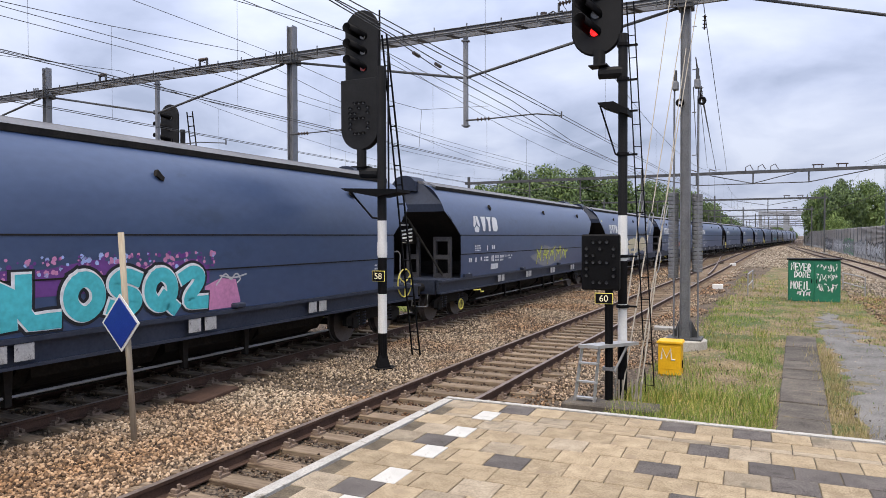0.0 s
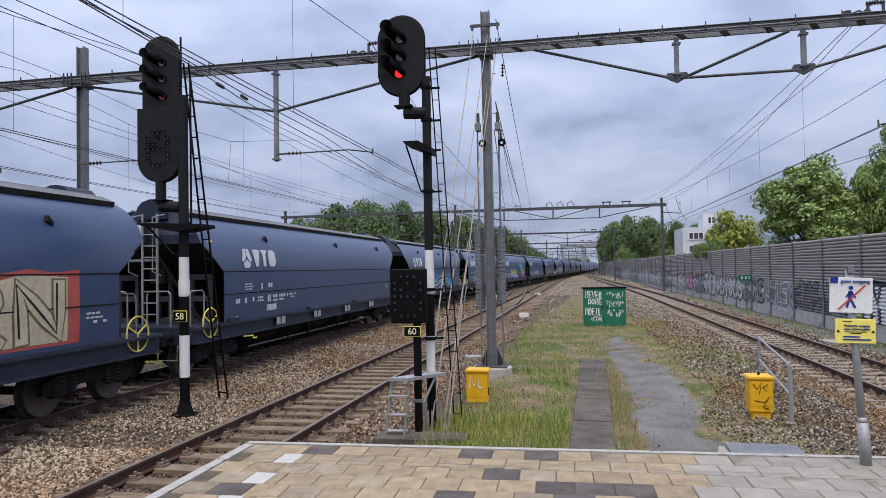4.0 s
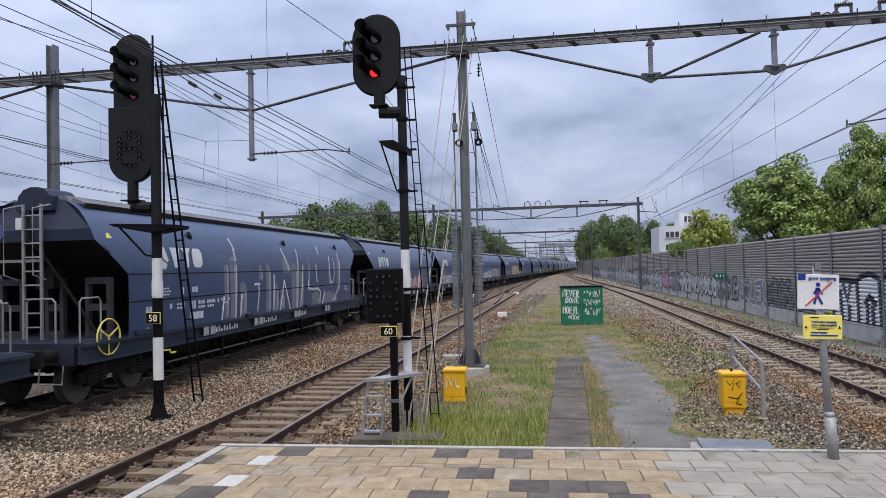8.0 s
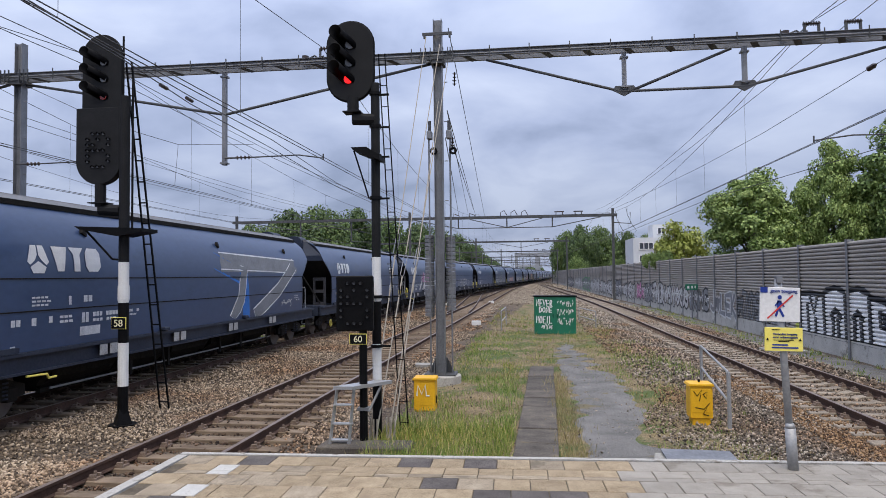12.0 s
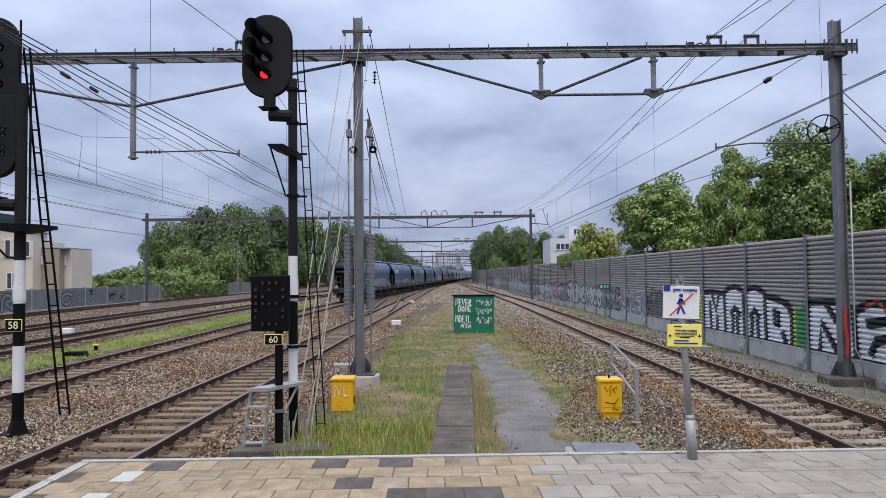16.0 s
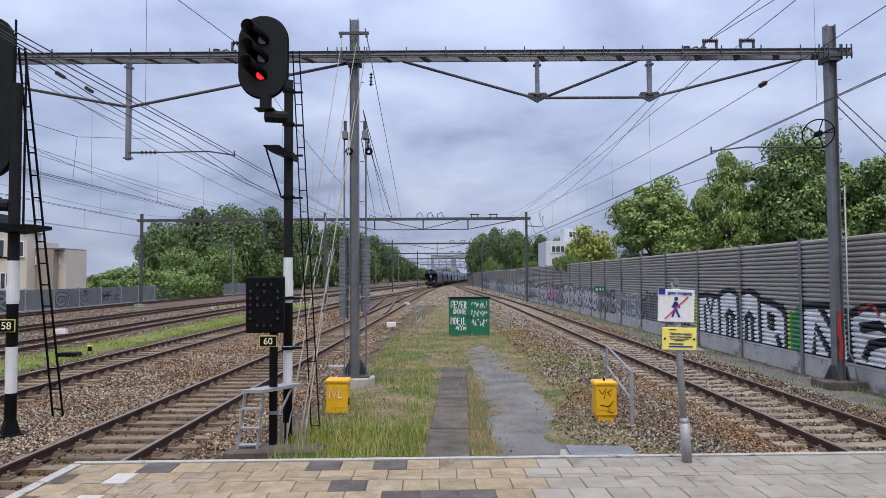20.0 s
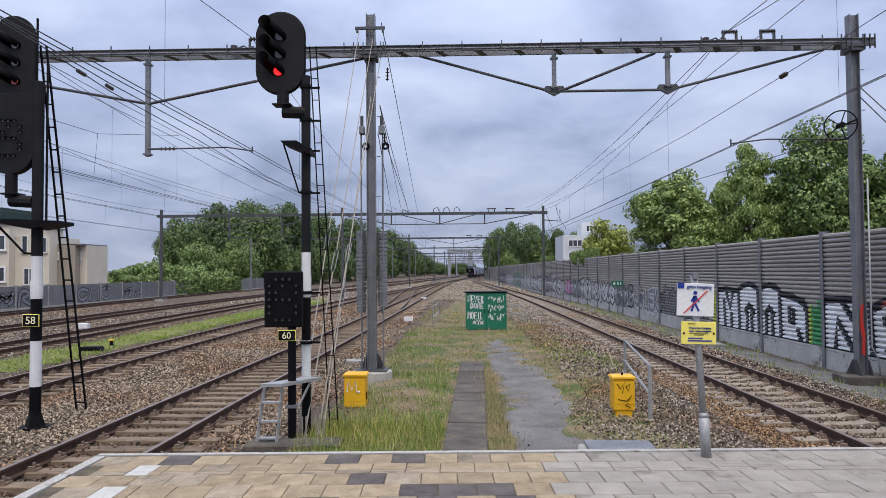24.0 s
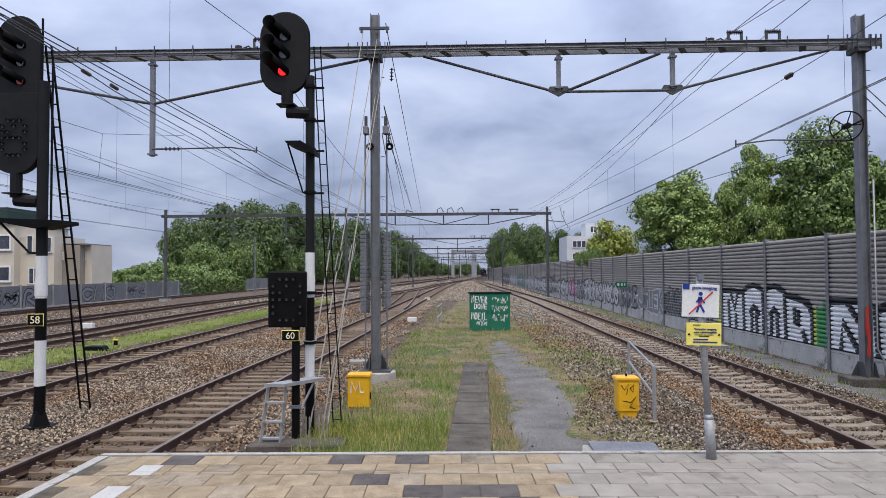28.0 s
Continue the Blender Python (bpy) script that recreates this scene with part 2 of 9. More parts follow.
TILE_YELLOW = material("yellow_paving_tile", (0.225, 0.172, 0.110), (0.43, 0.345, 0.235), rough=0.92, spec=0.2, scale=7, fine=95, bump=0.4, rand=0.11, spots=(0.27, 0.21, 0.145), spot_scale=4.0, spot_at=0.56, tile_noise=0.62, lo=0.38, hi=0.62)
TILE_GREY = material("grey_paving_tile", (0.25, 0.228, 0.197), (0.36, 0.333, 0.292), rough=0.92, spec=0.2, scale=5, fine=110, bump=0.3, rand=0.1, spots=(0.21, 0.185, 0.155), spot_scale=2.0, spot_at=0.56)
TILE_MIXED = material("greyish_brown_paving_tile", (0.205, 0.165, 0.118), (0.40, 0.335, 0.25), rough=0.92, spec=0.2, scale=7, fine=95, bump=0.4, rand=0.18, spots=(0.19, 0.16, 0.12), spot_scale=3.0, spot_at=0.55, tile_noise=0.62, lo=0.38, hi=0.62)
TILE_DARK = material("dark_grey_paving_tile", (0.05, 0.044, 0.042), (0.17, 0.152, 0.142), rough=0.92, spec=0.2, scale=6, fine=110, bump=0.4, rand=0.12, tile_noise=0.65)
TILE_WHITE = material("white_paving_tile", (0.42, 0.41, 0.385), (0.58, 0.57, 0.54), rough=0.85, spec=0.2, scale=5, fine=90, bump=0.2, spots=(0.3, 0.285, 0.26), spot_scale=5, spot_at=0.58)
JOINT = material("sandy_paving_joint", (0.055, 0.043, 0.03), (0.15, 0.12, 0.08), rough=0.97, scale=8, fine=80, bump=0.5, world_co=True)
GALV = material("galvanised_steel", (0.145, 0.15, 0.163), (0.26, 0.268, 0.285), rough=0.5, metal=0.3, scale=2.5, fine=30, bump=0.1, spots=(0.13, 0.13, 0.135), spot_scale=2, spot_at=0.6)
GALV_PALE = material("pale_galvanised_tube", (0.27, 0.275, 0.285), (0.40, 0.405, 0.41), rough=0.5, metal=0.3, scale=3, fine=40, bump=0.1, spots=(0.2, 0.19, 0.18), spot_scale=4, spot_at=0.62)
GALV_DARK = material("weathered_galvanised_steel", (0.055, 0.058, 0.062), (0.11, 0.113, 0.118), rough=0.6, metal=0.35, scale=2.5, fine=30, bump=0.15, spots=(0.15, 0.10, 0.07), spot_scale=3, spot_at=0.64)
ALU = material("brushed_aluminium", (0.42, 0.42, 0.42), (0.56, 0.56, 0.56), rough=0.45, metal=0.6, scale=4, fine=80, bump=0.1)
BLACK = material("black_enamel", (0.003, 0.003, 0.0035), (0.008, 0.008, 0.009), rough=0.55, spec=0.12, scale=4, fine=60, bump=0.08)
BLACKGREY = material("faded_black_signal_board", (0.011, 0.0112, 0.012), (0.021, 0.0215, 0.023), rough=0.6, spec=0.15, scale=3, fine=60, bump=0.08)
WHITE = material("white_paint", (0.68, 0.68, 0.67), (0.82, 0.82, 0.81), rough=0.5, scale=3, fine=40, bump=0.08, spots=(0.52, 0.5, 0.46), spot_scale=5, spot_at=0.66)
YELLOW = material("yellow_enamel", (0.78, 0.41, 0.010), (0.92, 0.52, 0.02), rough=0.45, scale=3, fine=40, bump=0.08, spots=(0.5, 0.27, 0.02), spot_scale=4, spot_at=0.68)
PALEYELLOW = material("yellow_notice", (0.86, 0.72, 0.12), (0.92, 0.8, 0.2), rough=0.5, scale=6)
PLATEINK = material("cream_plate_ink", (0.84, 0.78, 0.52), (0.9, 0.85, 0.62), rough=0.5, scale=6)
GREENBOX = material("green_cabinet_paint", (0.006, 0.13, 0.07), (0.014, 0.19, 0.11), rough=0.5, scale=3, fine=40, bump=0.1)
WIRE = material("dark_contact_wire", (0.05, 0.05, 0.052), (0.09, 0.09, 0.092), rough=0.6, metal=0.3, scale=5)
ROPE = material("pale_guy_rod", (0.27, 0.24, 0.195), (0.44, 0.40, 0.335), rough=0.7, metal=0.2, scale=6)
INSUL = material("brown_insulator", (0.035, 0.022, 0.018), (0.06, 0.04, 0.03), rough=0.3, scale=8)
BLUE = material("blue_sign_face", (0.008, 0.028, 0.22), (0.014, 0.045, 0.3), rough=0.4, scale=6)
RED = material("red_paint", (0.5, 0.025, 0.02), (0.62, 0.05, 0.04), rough=0.5, scale=6)
WOODPOST = material("weathered_timber_post", (0.32, 0.27, 0.2), (0.46, 0.4, 0.31), rough=0.9, scale=3, fine=50, stretch=(1, 1, 0.1), bump=0.4)
RED_ON = glow("lit_red_lens", (1.0, 0.012, 0.012), 1.1)
RED_DIM = glow("faint_red_lens", (0.3, 0.03, 0.025), 0.03)
# grey raised in the base colour to stand in for highlights on the lamps
LENS_OFF = material("unlit_lens", (0.09, 0.095, 0.1), (0.16, 0.16, 0.165), rough=0.15, scale=20, bump=0)


# ---- mesh helpers ----
def box(bm, c, s, m=None):
    r = bmesh.ops.create_cube(bm, size=1.0)["verts"]
    t = Matrix.Translation(c) @ (m or Matrix()) @ Matrix.Diagonal((*s, 1))
    bmesh.ops.transform(bm, matrix=t, verts=r)
    return r


def rod(bm, p, q, r, n=8, r2=None):
    p, q = Vector(p), Vector(q)
    d = q - p
    v = bmesh.ops.create_cone(bm, cap_ends=True, segments=n, radius1=r, radius2=r if r2 is None else r2, depth=d.length)["verts"]
    m = Matrix.Translation((p + q) / 2) @ d.to_track_quat("Z", "Y").to_matrix().to_4x4()
    bmesh.ops.transform(bm, matrix=m, verts=v)
    return v


def chain(bm, pts, r, n=6):
    """One swept tube through the points."""
    pts = [Vector(p) for p in pts]
    rows = []
    for i, p in enumerate(pts):
        d = ((pts[min(i + 1, len(pts) - 1)] - p).normalized() + (p - pts[max(i - 1, 0)]).normalized()).normalized()
        u = d.cross(Vector((0.31, 0.17, 0.94)) if abs(d.z) < 0.9 else Vector((1, 0.2, 0))).normalized()
        w = d.cross(u)
        rows.append([bm.verts.new(p + r * (u * math.cos(2 * math.pi * k / n) + w * math.sin(2 * math.pi * k / n))) for k in range(n)])
    for a, b in zip(rows, rows[1:]):
        for k in range(n):
            bm.faces.new((a[k], a[(k + 1) % n], b[(k + 1) % n], b[k]))
    bm.faces.new(rows[0][::-1])
    bm.faces.new(rows[-1])


def beam(bm, p, q, w, h):
    """A rectangular bar from p to q, w wide (sideways) and h high."""
    p, q = Vector(p), Vector(q)
    d = q - p
    m = d.to_track_quat("Y", "Z").to_matrix().to_4x4()
    box(bm, (p + q) / 2, (w, d.length, h), m)


def prism(bm, pts, to3, a, b):
    """A polygon, its points placed by to3(u, v, w), from w = a to w = b."""
    lo = [bm.verts.new(to3(u, v, a)) for u, v in pts]
    hi = [bm.verts.new(to3(u, v, b)) for u, v in pts]
    bm.faces.new(lo)
    bm.faces.new(hi[::-1])
    for i in range(len(pts)):
        j = (i + 1) % len(pts)
        bm.faces.new((lo[j], lo[i], hi[i], hi[j]))


def ring(bm, c, axis, radius, r, n=20, k=6):
    """A torus about an axis."""
    q = Vector(axis).to_track_quat("Z", "Y").to_matrix()
    rows = []
    for i in range(n):
        a = 2 * math.pi * i / n
        rows.append([bm.verts.new(Vector(c) + q @ Vector(((radius + r * math.cos(b)) * math.cos(a), (radius + r * math.cos(b)) * math.sin(a), r * math.sin(b)))) for b in (2 * math.pi * j / k for j in range(k))])
    for i in range(n):
        for j in range(k):
            bm.faces.new((rows[i][j], rows[(i + 1) % n][j], rows[(i + 1) % n][(j + 1) % k], rows[i][(j + 1) % k]))


def finish(bm, name, smooth=False, bevel=0.0):
    bmesh.ops.recalc_face_normals(bm, faces=bm.faces)
    if bevel:
        bmesh.ops.bevel(bm, geom=list(bm.edges), offset=bevel, segments=1, affect="EDGES", clamp_overlap=True)
    me = bpy.data.meshes.new(name)
    bm.to_mesh(me)
    bm.free()
    if smooth:
        for f in me.polygons:
            f.use_smooth = True
    return me


def part(name, bm, mat, parent=None, label="", smooth=False, bevel=0.0):
    me = finish(bm, name, smooth, bevel) if isinstance(bm, bmesh.types.BMesh) else bm
    if mat and not me.materials:
        me.materials.append(mat)
    ob = new(name, me)
    ob.parent = parent
    if label:
        ob["label"] = label
    return ob


def thing(name, label, category, at=None, group="", kind=""):
    return tagged(place(new(name), at), label, category, group, kind)


def place(ob, at):
    if at is not None:
        ob.matrix_basis = at if isinstance(at, Matrix) else Matrix.Translation(at)
    return ob


def single(name, bm, mat, label, category, group="", kind="", smooth=False, bevel=0.0, at=None):
    return tagged(place(part(name, bm, mat, None, "", smooth, bevel), at), label, category, group, kind)


def B():
    return bmesh.new()


def lerp(table, y):
    ys = [a for a, _ in table]
    xs = [b for _, b in table]
    return float(np.interp(y, ys, xs))


def smooth_table(table, step=4.0, width=10.0):
    ys = np.arange(table[0][0], table[-1][0] + step, step)
    xs = np.interp(ys, [a for a, _ in table], [b for _, b in table])
    k = np.ones(max(1, int(width / step)) * 2 + 1)
    xs2 = np.convolve(np.pad(xs, len(k) // 2, mode="reflect", reflect_type="odd"), k / k.sum(), mode="valid")
    return list(zip(ys.tolist(), xs2.tolist()))


RAIL_Z = -0.82
GROUND_Z = -1.035
# centre lines of the tracks: (distance ahead, sideways)
TRACK_NEAR = smooth_table([(-40, -5.3), (12, -5.28), (25, -4.98), (60, -4.5), (100, -4.0), (130, -3.4), (153, -2.7), (175, -1.7), (200, -0.3), (292, 6.0), (400, 12.5), (900, 40)])
TRACK_TRAIN = smooth_table([(-420, -10.45), (48, -10.45), (60, -10.28), (75, -9.45), (88, -8.4), (104, -7.2), (118, -6.3), (140, -4.95), (168, -2.9), (200, -0.7), (292, 5.6), (400, 12.2), (900, 39.8), (1100, 51)])
TRACK_THIRD = smooth_table([(-40, -15.6), (23, -16.3), (34, -16.8), (60, -17.3), (100, -16.0), (160, -11.5), (292, -3.0), (900, 31)])
TRACK_FOURTH = smooth_table([(-40, -21.2), (32, -22.0), (60, -23.0), (100, -22.0), (160, -17.0), (292, -8.0), (900, 26)])
TRACK_FIFTH = smooth_table([(-40, -29.3), (43, -30.4), (71, -31.8), (130, -32.5), (300, -27), (900, 6)])
TRACK_RIGHT = smooth_table([(-40, 6.6), (60, 6.58), (85, 6.1), (110, 5.2), (180, 3.6), (220, 4.4), (292, 9.4), (400, 16), (900, 43)])
CROSSOVER = smooth_table([(30, -4.9), (46, -4.85), (60, -5.35), (100, -7.45), (116, -6.4)], width=8.0)


# ---- ground: one sheet to the horizon ----
def ground_height(x, y):
    z = GROUND_Z
    if -3.0 < x < 4.9 and y > 3:
        z += 0.07 * min(1, (x + 3.0) / 0.8, (4.9 - x) / 0.8)
    if x > 8.2:
        z -= 0.09 * min(1, (x - 8.2) / 1.2)
    if -14.9 < x < -12.0:
        z += 0.06
    return z + 0.025 * noise.noise((x * 0.9, y * 0.9, 0)) * (abs(x) < 40 and y < 130)


def spaced(lo, hi, step, far):
    a = list(np.arange(lo, hi + 1e-6, step))
    d, out = step, []
    v = hi
    while v < far:
        d *= 1.35
        v += d
        out.append(v)
    d, pre = step, []
    v = lo
    while v > -far:
        d *= 1.35
        v -= d
        pre.append(v)
    return pre[::-1] + a + out


gx, gy = spaced(-16, 12, 0.5, 3500), spaced(0, 60, 0.75, 3500)
verts = [(x, y, ground_height(x, y)) for y in gy for x in gx]
nx = len(gx)
faces = [(j * nx + i, j * nx + i + 1, (j + 1) * nx + i + 1, (j + 1) * nx + i) for j in range(len(gy) - 1) for i in range(nx - 1)]
me = bpy.data.meshes.new("ground")
me.from_pydata(verts, [], faces)
me.materials.append(BALLAST)
tagged(new("ground", me), "brown crushed-stone ballast ground around the tracks", "ground", kind="structure")


def sheet(name, mat, outline, label, lift, category="ground", step=0.35, ragged=0.15):
    """A thin laid sheet that follows the ground, inside outline(y) = (left, right), with a ragged edge."""
    ys = np.arange(outline[0][0], outline[-1][0] + 1e-6, step)
    vs, fs, cols = [], [], 9
    for k, y in enumerate(ys):
        a = float(np.interp(y, [o[0] for o in outline], [o[1] for o in outline])) + ragged * noise.noise((y * 1.7, 3.1, 0))
        b = float(np.interp(y, [o[0] for o in outline], [o[2] for o in outline])) + ragged * noise.noise((y * 1.7, 9.4, 0))
        for c in range(cols):
            x = a + (b - a) * c / (cols - 1)
            vs.append((x, y, ground_height(x, y) + (lift if 0 < c < cols - 1 else -0.01)))
        if k:
            o = (k - 1) * cols
            fs += [(o + c, o + c + 1, o + cols + c + 1, o + cols + c) for c in range(cols - 1)]
    m_ = bpy.data.meshes.new(name)
    m_.from_pydata(vs, [], fs)
    m_.materials.append(mat)
    return tagged(new(name, m_), label, category, kind="structure")


sheet("verge", SOIL, [(6.9, -2.6, 3.5), (14, -2.7, 3.7), (30, -2.6, 4.0), (38, -2.0, 3.4), (46, -1.4, 2.4), (60, -0.6, 1.5), (75, 0.1, 0.9)], "dry trodden verge with patchy grass between tracks", 0.02, ragged=0.35)
sheet("grit_path", GRIT, [(7.0, 0.75, 1.5), (9, 0.73, 1.85), (10.9, 0.72, 1.95), (12.1, 0.75, 1.97), (13.6, 0.82, 2.2), (15.5, 0.85, 2.3), (17.1, 0.82, 2.2), (19.7, 0.8, 1.84), (21.7, 0.87, 1.8), (24, 0.95, 1.7), (26.6, 1.1, 1.5)], "grey trodden grit path in the verge", 0.045, "path", step=0.12, ragged=0.55)
sheet("grass_strip", TURF, [(18.5, -14.3, -12.6), (20, -14.4, -12.4), (40, -14.6, -12.9), (70, -14.3, -13.0)], "strip of grassy soil between two tracks", 0.03, ragged=0.3)
sheet("grit_strip", GRIT, [(-5, 8.7, 10.1), (40, 8.7, 10.1), (70, 8.4, 9.8)], "grey grit strip along the foot of the noise barrier", 0.03, ragged=0.25)


# ---- tracks ----
RAIL_PROFILE = [(-0.036, 0.0), (0.036, 0.0), (0.036, -0.035), (0.010, -0.05), (0.010, -0.14), (0.07, -0.155), (0.07, -0.17), (-0.07, -0.17), (-0.07, -0.155), (-0.010, -0.14), (-0.010, -0.05), (-0.036, -0.035)]


def rail(table, side, y0, y1, step, parent, gauge=0.755):
    ys = np.arange(y0, y1 + 1e-6, step)
    vs, fs, mats, n = [], [], [], len(RAIL_PROFILE)
    for k, y in enumerate(ys):
        x = lerp(table, y) + side * gauge
        vs += [(x + u, y, RAIL_Z + v) for u, v in RAIL_PROFILE]
        if k:
            o = (k - 1) * n
            for i in range(n):
                j = (i + 1) % n
                fs.append((o + i, o + j, o + n + j, o + n + i))
                mats.append(1 if i == 0 else 0)
    m_ = bpy.data.meshes.new("rail")
    m_.from_pydata(vs, [], fs)
    m_.materials.append(RAIL_SIDE)
    m_.materials.append(RAIL_HEAD)
    m_.polygons.foreach_set("material_index", mats)
    return part("rail", m_, None, parent)


bm = B()
prism(bm, [(-1.28, -0.12), (-1.28, 0.0), (-0.95, 0.012), (-0.5, 0.012), (-0.35, -0.02), (0.35, -0.02), (0.5, 0.012), (0.95, 0.012), (1.28, 0.0), (1.28, -0.12)], lambda u, v, w: (u, w, v), -0.125, 0.125)
SLEEPER_MESH = finish(bm, "sleeper", bevel=0.012)
SLEEPER_MESH.materials.append(SLEEPER)
bm = B()
prism(bm, [(-1.28, -0.12), (-1.28, 0.004), (-1.2, 0.014), (1.2, 0.014), (1.28, 0.004), (1.28, -0.12)], lambda u, v, w: (u, w, v), -0.125, 0.125)
SLEEPER_FLAT = finish(bm, "sleeper", bevel=0.01)
SLEEPER_FLAT.materials.append(SLEEPER_BROWN)
bm = B()
for s in (-1, 1):
    for d in (-0.125, 0.125):
        box(bm, (s * 0.755 + d, 0, 0.025), (0.13, 0.17, 0.04))
        for e in (-0.055, 0.055):
            box(bm, (s * 0.755 + d, e, 0.06), (0.09, 0.04, 0.05))
        rod(bm, (s * 0.755 + d, 0, 0.05), (s * 0.755 + d, 0, 0.12), 0.022, 6)
FASTEN_MESH = finish(bm, "fastening")
FASTEN_MESH.materials.append(FASTEN)


def track(name, table, y0, y1, sleeper_to, label, step=2.0, mesh=SLEEPER_FLAT):
    t = thing(name, label, "railway track", kind="structure")
    for s in (-1, 1):
        rail(table, s, y0, y1, step, t)
    for y in np.arange(y0 + 0.3, sleeper_to, 0.6):
        y = float(y)
        turn = -math.degrees(math.atan2(lerp(table, y + 1) - lerp(table, y - 1), 2))
        at = pose(lerp(table, y), y, RAIL_Z - 0.17, 0, 0, turn + random.uniform(-0.8, 0.8))
        a = place(part("sleeper", mesh, None, t), at)
        if y < 45:
            part("fastening", FASTEN_MESH, None, a)
    if sleeper_to < y1 - 5:
        vs, fs = [], []
        for y in np.arange(sleeper_to + 0.3, min(y1, 190), 0.6):
            x, o = lerp(table, float(y)), len(vs)
            vs += [(x + a, y + b, RAIL_Z + c) for c in (-0.28, -0.165) for a, b in ((-1.25, -0.12), (1.25, -0.12), (1.25, 0.12), (-1.25, 0.12))]
            fs += [(o + 4, o + 5, o + 6, o + 7), (o, o + 1, o + 5, o + 4), (o + 1, o + 2, o + 6, o + 5), (o + 3, o, o + 4, o + 7)]
        m_ = bpy.data.meshes.new("far_sleepers")
        m_.from_pydata(vs, [], fs)
        m_.materials.append(mesh.materials[0])
        tagged(part("far_sleepers", m_, None, t), kind="stuff")
    return t


track("railway_track_near", TRACK_NEAR, -12, 900, 70, "rusty railway track on pale concrete sleepers beside the platform")
track("railway_track_train", TRACK_TRAIN, -60, 900, 35, "railway track under the passing freight train")
track("railway_track_third", TRACK_THIRD, -12, 900, 10, "rusty railway track behind a grass strip")
track("railway_track_fourth", TRACK_FOURTH, -12, 900, 10, "rusty railway track in grey ballast")
track("railway_track_fifth", TRACK_FIFTH, -12, 900, 10, "railway track along the far wall")
track("railway_track_right", TRACK_RIGHT, -12, 900, 80, "rusty railway track beside the noise barrier", mesh=SLEEPER_MESH)
track("crossover_track", CROSSOVER, 48, 110, 49, "crossover turnout between two tracks")


# ---- platform ----
def end_y(x):
    return 6.56 + 0.028 * x


PL, PR = -3.43, 4.95
plat = thing("platform", "concrete station platform body with a white edge line", "platform", kind="structure")
bm = B()
prism(bm, [(PL, -25), (PR, -25), (PR, end_y(PR)), (PL, end_y(PL))], lambda u, v, w: (u, v, w), -1.2, -0.045)
part("core", bm, CONCRETE, plat)
bm = B()
prism(bm, [(PL - 0.02, end_y(PL) - 0.05), (PR, end_y(PR) - 0.05), (PR, end_y(PR) + 0.02), (PL - 0.02, end_y(PL) + 0.02)], lambda u, v, w: (u, v, w), -0.12, 0.004)
part("end_edging", bm, EDGING, plat, "white painted edging stone")
bm = B()
prism(bm, [(PL - 0.02, -25), (PL + 0.08, -25), (PL + 0.08, end_y(PL) - 0.08), (PL - 0.02, end_y(PL) - 0.08)], lambda u, v, w: (u, v, w), -0.12, 0.004)
part("side_edging", bm, EDGING, plat, "white painted edging stone")
bm = B()
box(bm, ((PL + PR) / 2, -9.5, -0.022), (PR - PL - 0.2, 32, 0.03))
part("joint_bed", bm, JOINT, plat)

bm = B()
box(bm, (0, 0, -0.02), (0.2925, 0.2925, 0.04))
TILE_MESH = finish(bm, "tile", bevel=0.004)
TILES = {}
for m_ in (TILE_YELLOW, TILE_GREY, TILE_DARK, TILE_WHITE, TILE_MIXED):
    TILES[m_.name] = TILE_MESH.copy()
    TILES[m_.name].materials.append(m_)
DARK_AT = [(-1.13, 6.34), (-0.53, 6.34), (-0.84, 5.77), (-1.15, 5.16), (-0.4, 5.5), (-0.1, 5.5), (-0.24, 5.2), (0.2, 5.5), (-0.87, 4.6), (0.35, 5.2), (-2.62, 6.34), (-2.0, 4.9), (-3.0, 4.0), (-2.1, 3.7), (-0.5, 4.0), (0.3, 4.3), (-1.5, 3.4), (-2.9, 5.2)]
pave_y = thing("paving_yellow", "weathered yellow paving tiles with dark and white ones", "paving", kind="structure")
pave_g = thing("paving_grey", "weathered grey paving tiles in running bond", "paving", kind="structure")
rest = {m_.name: [] for m_ in (TILE_YELLOW, TILE_GREY)}
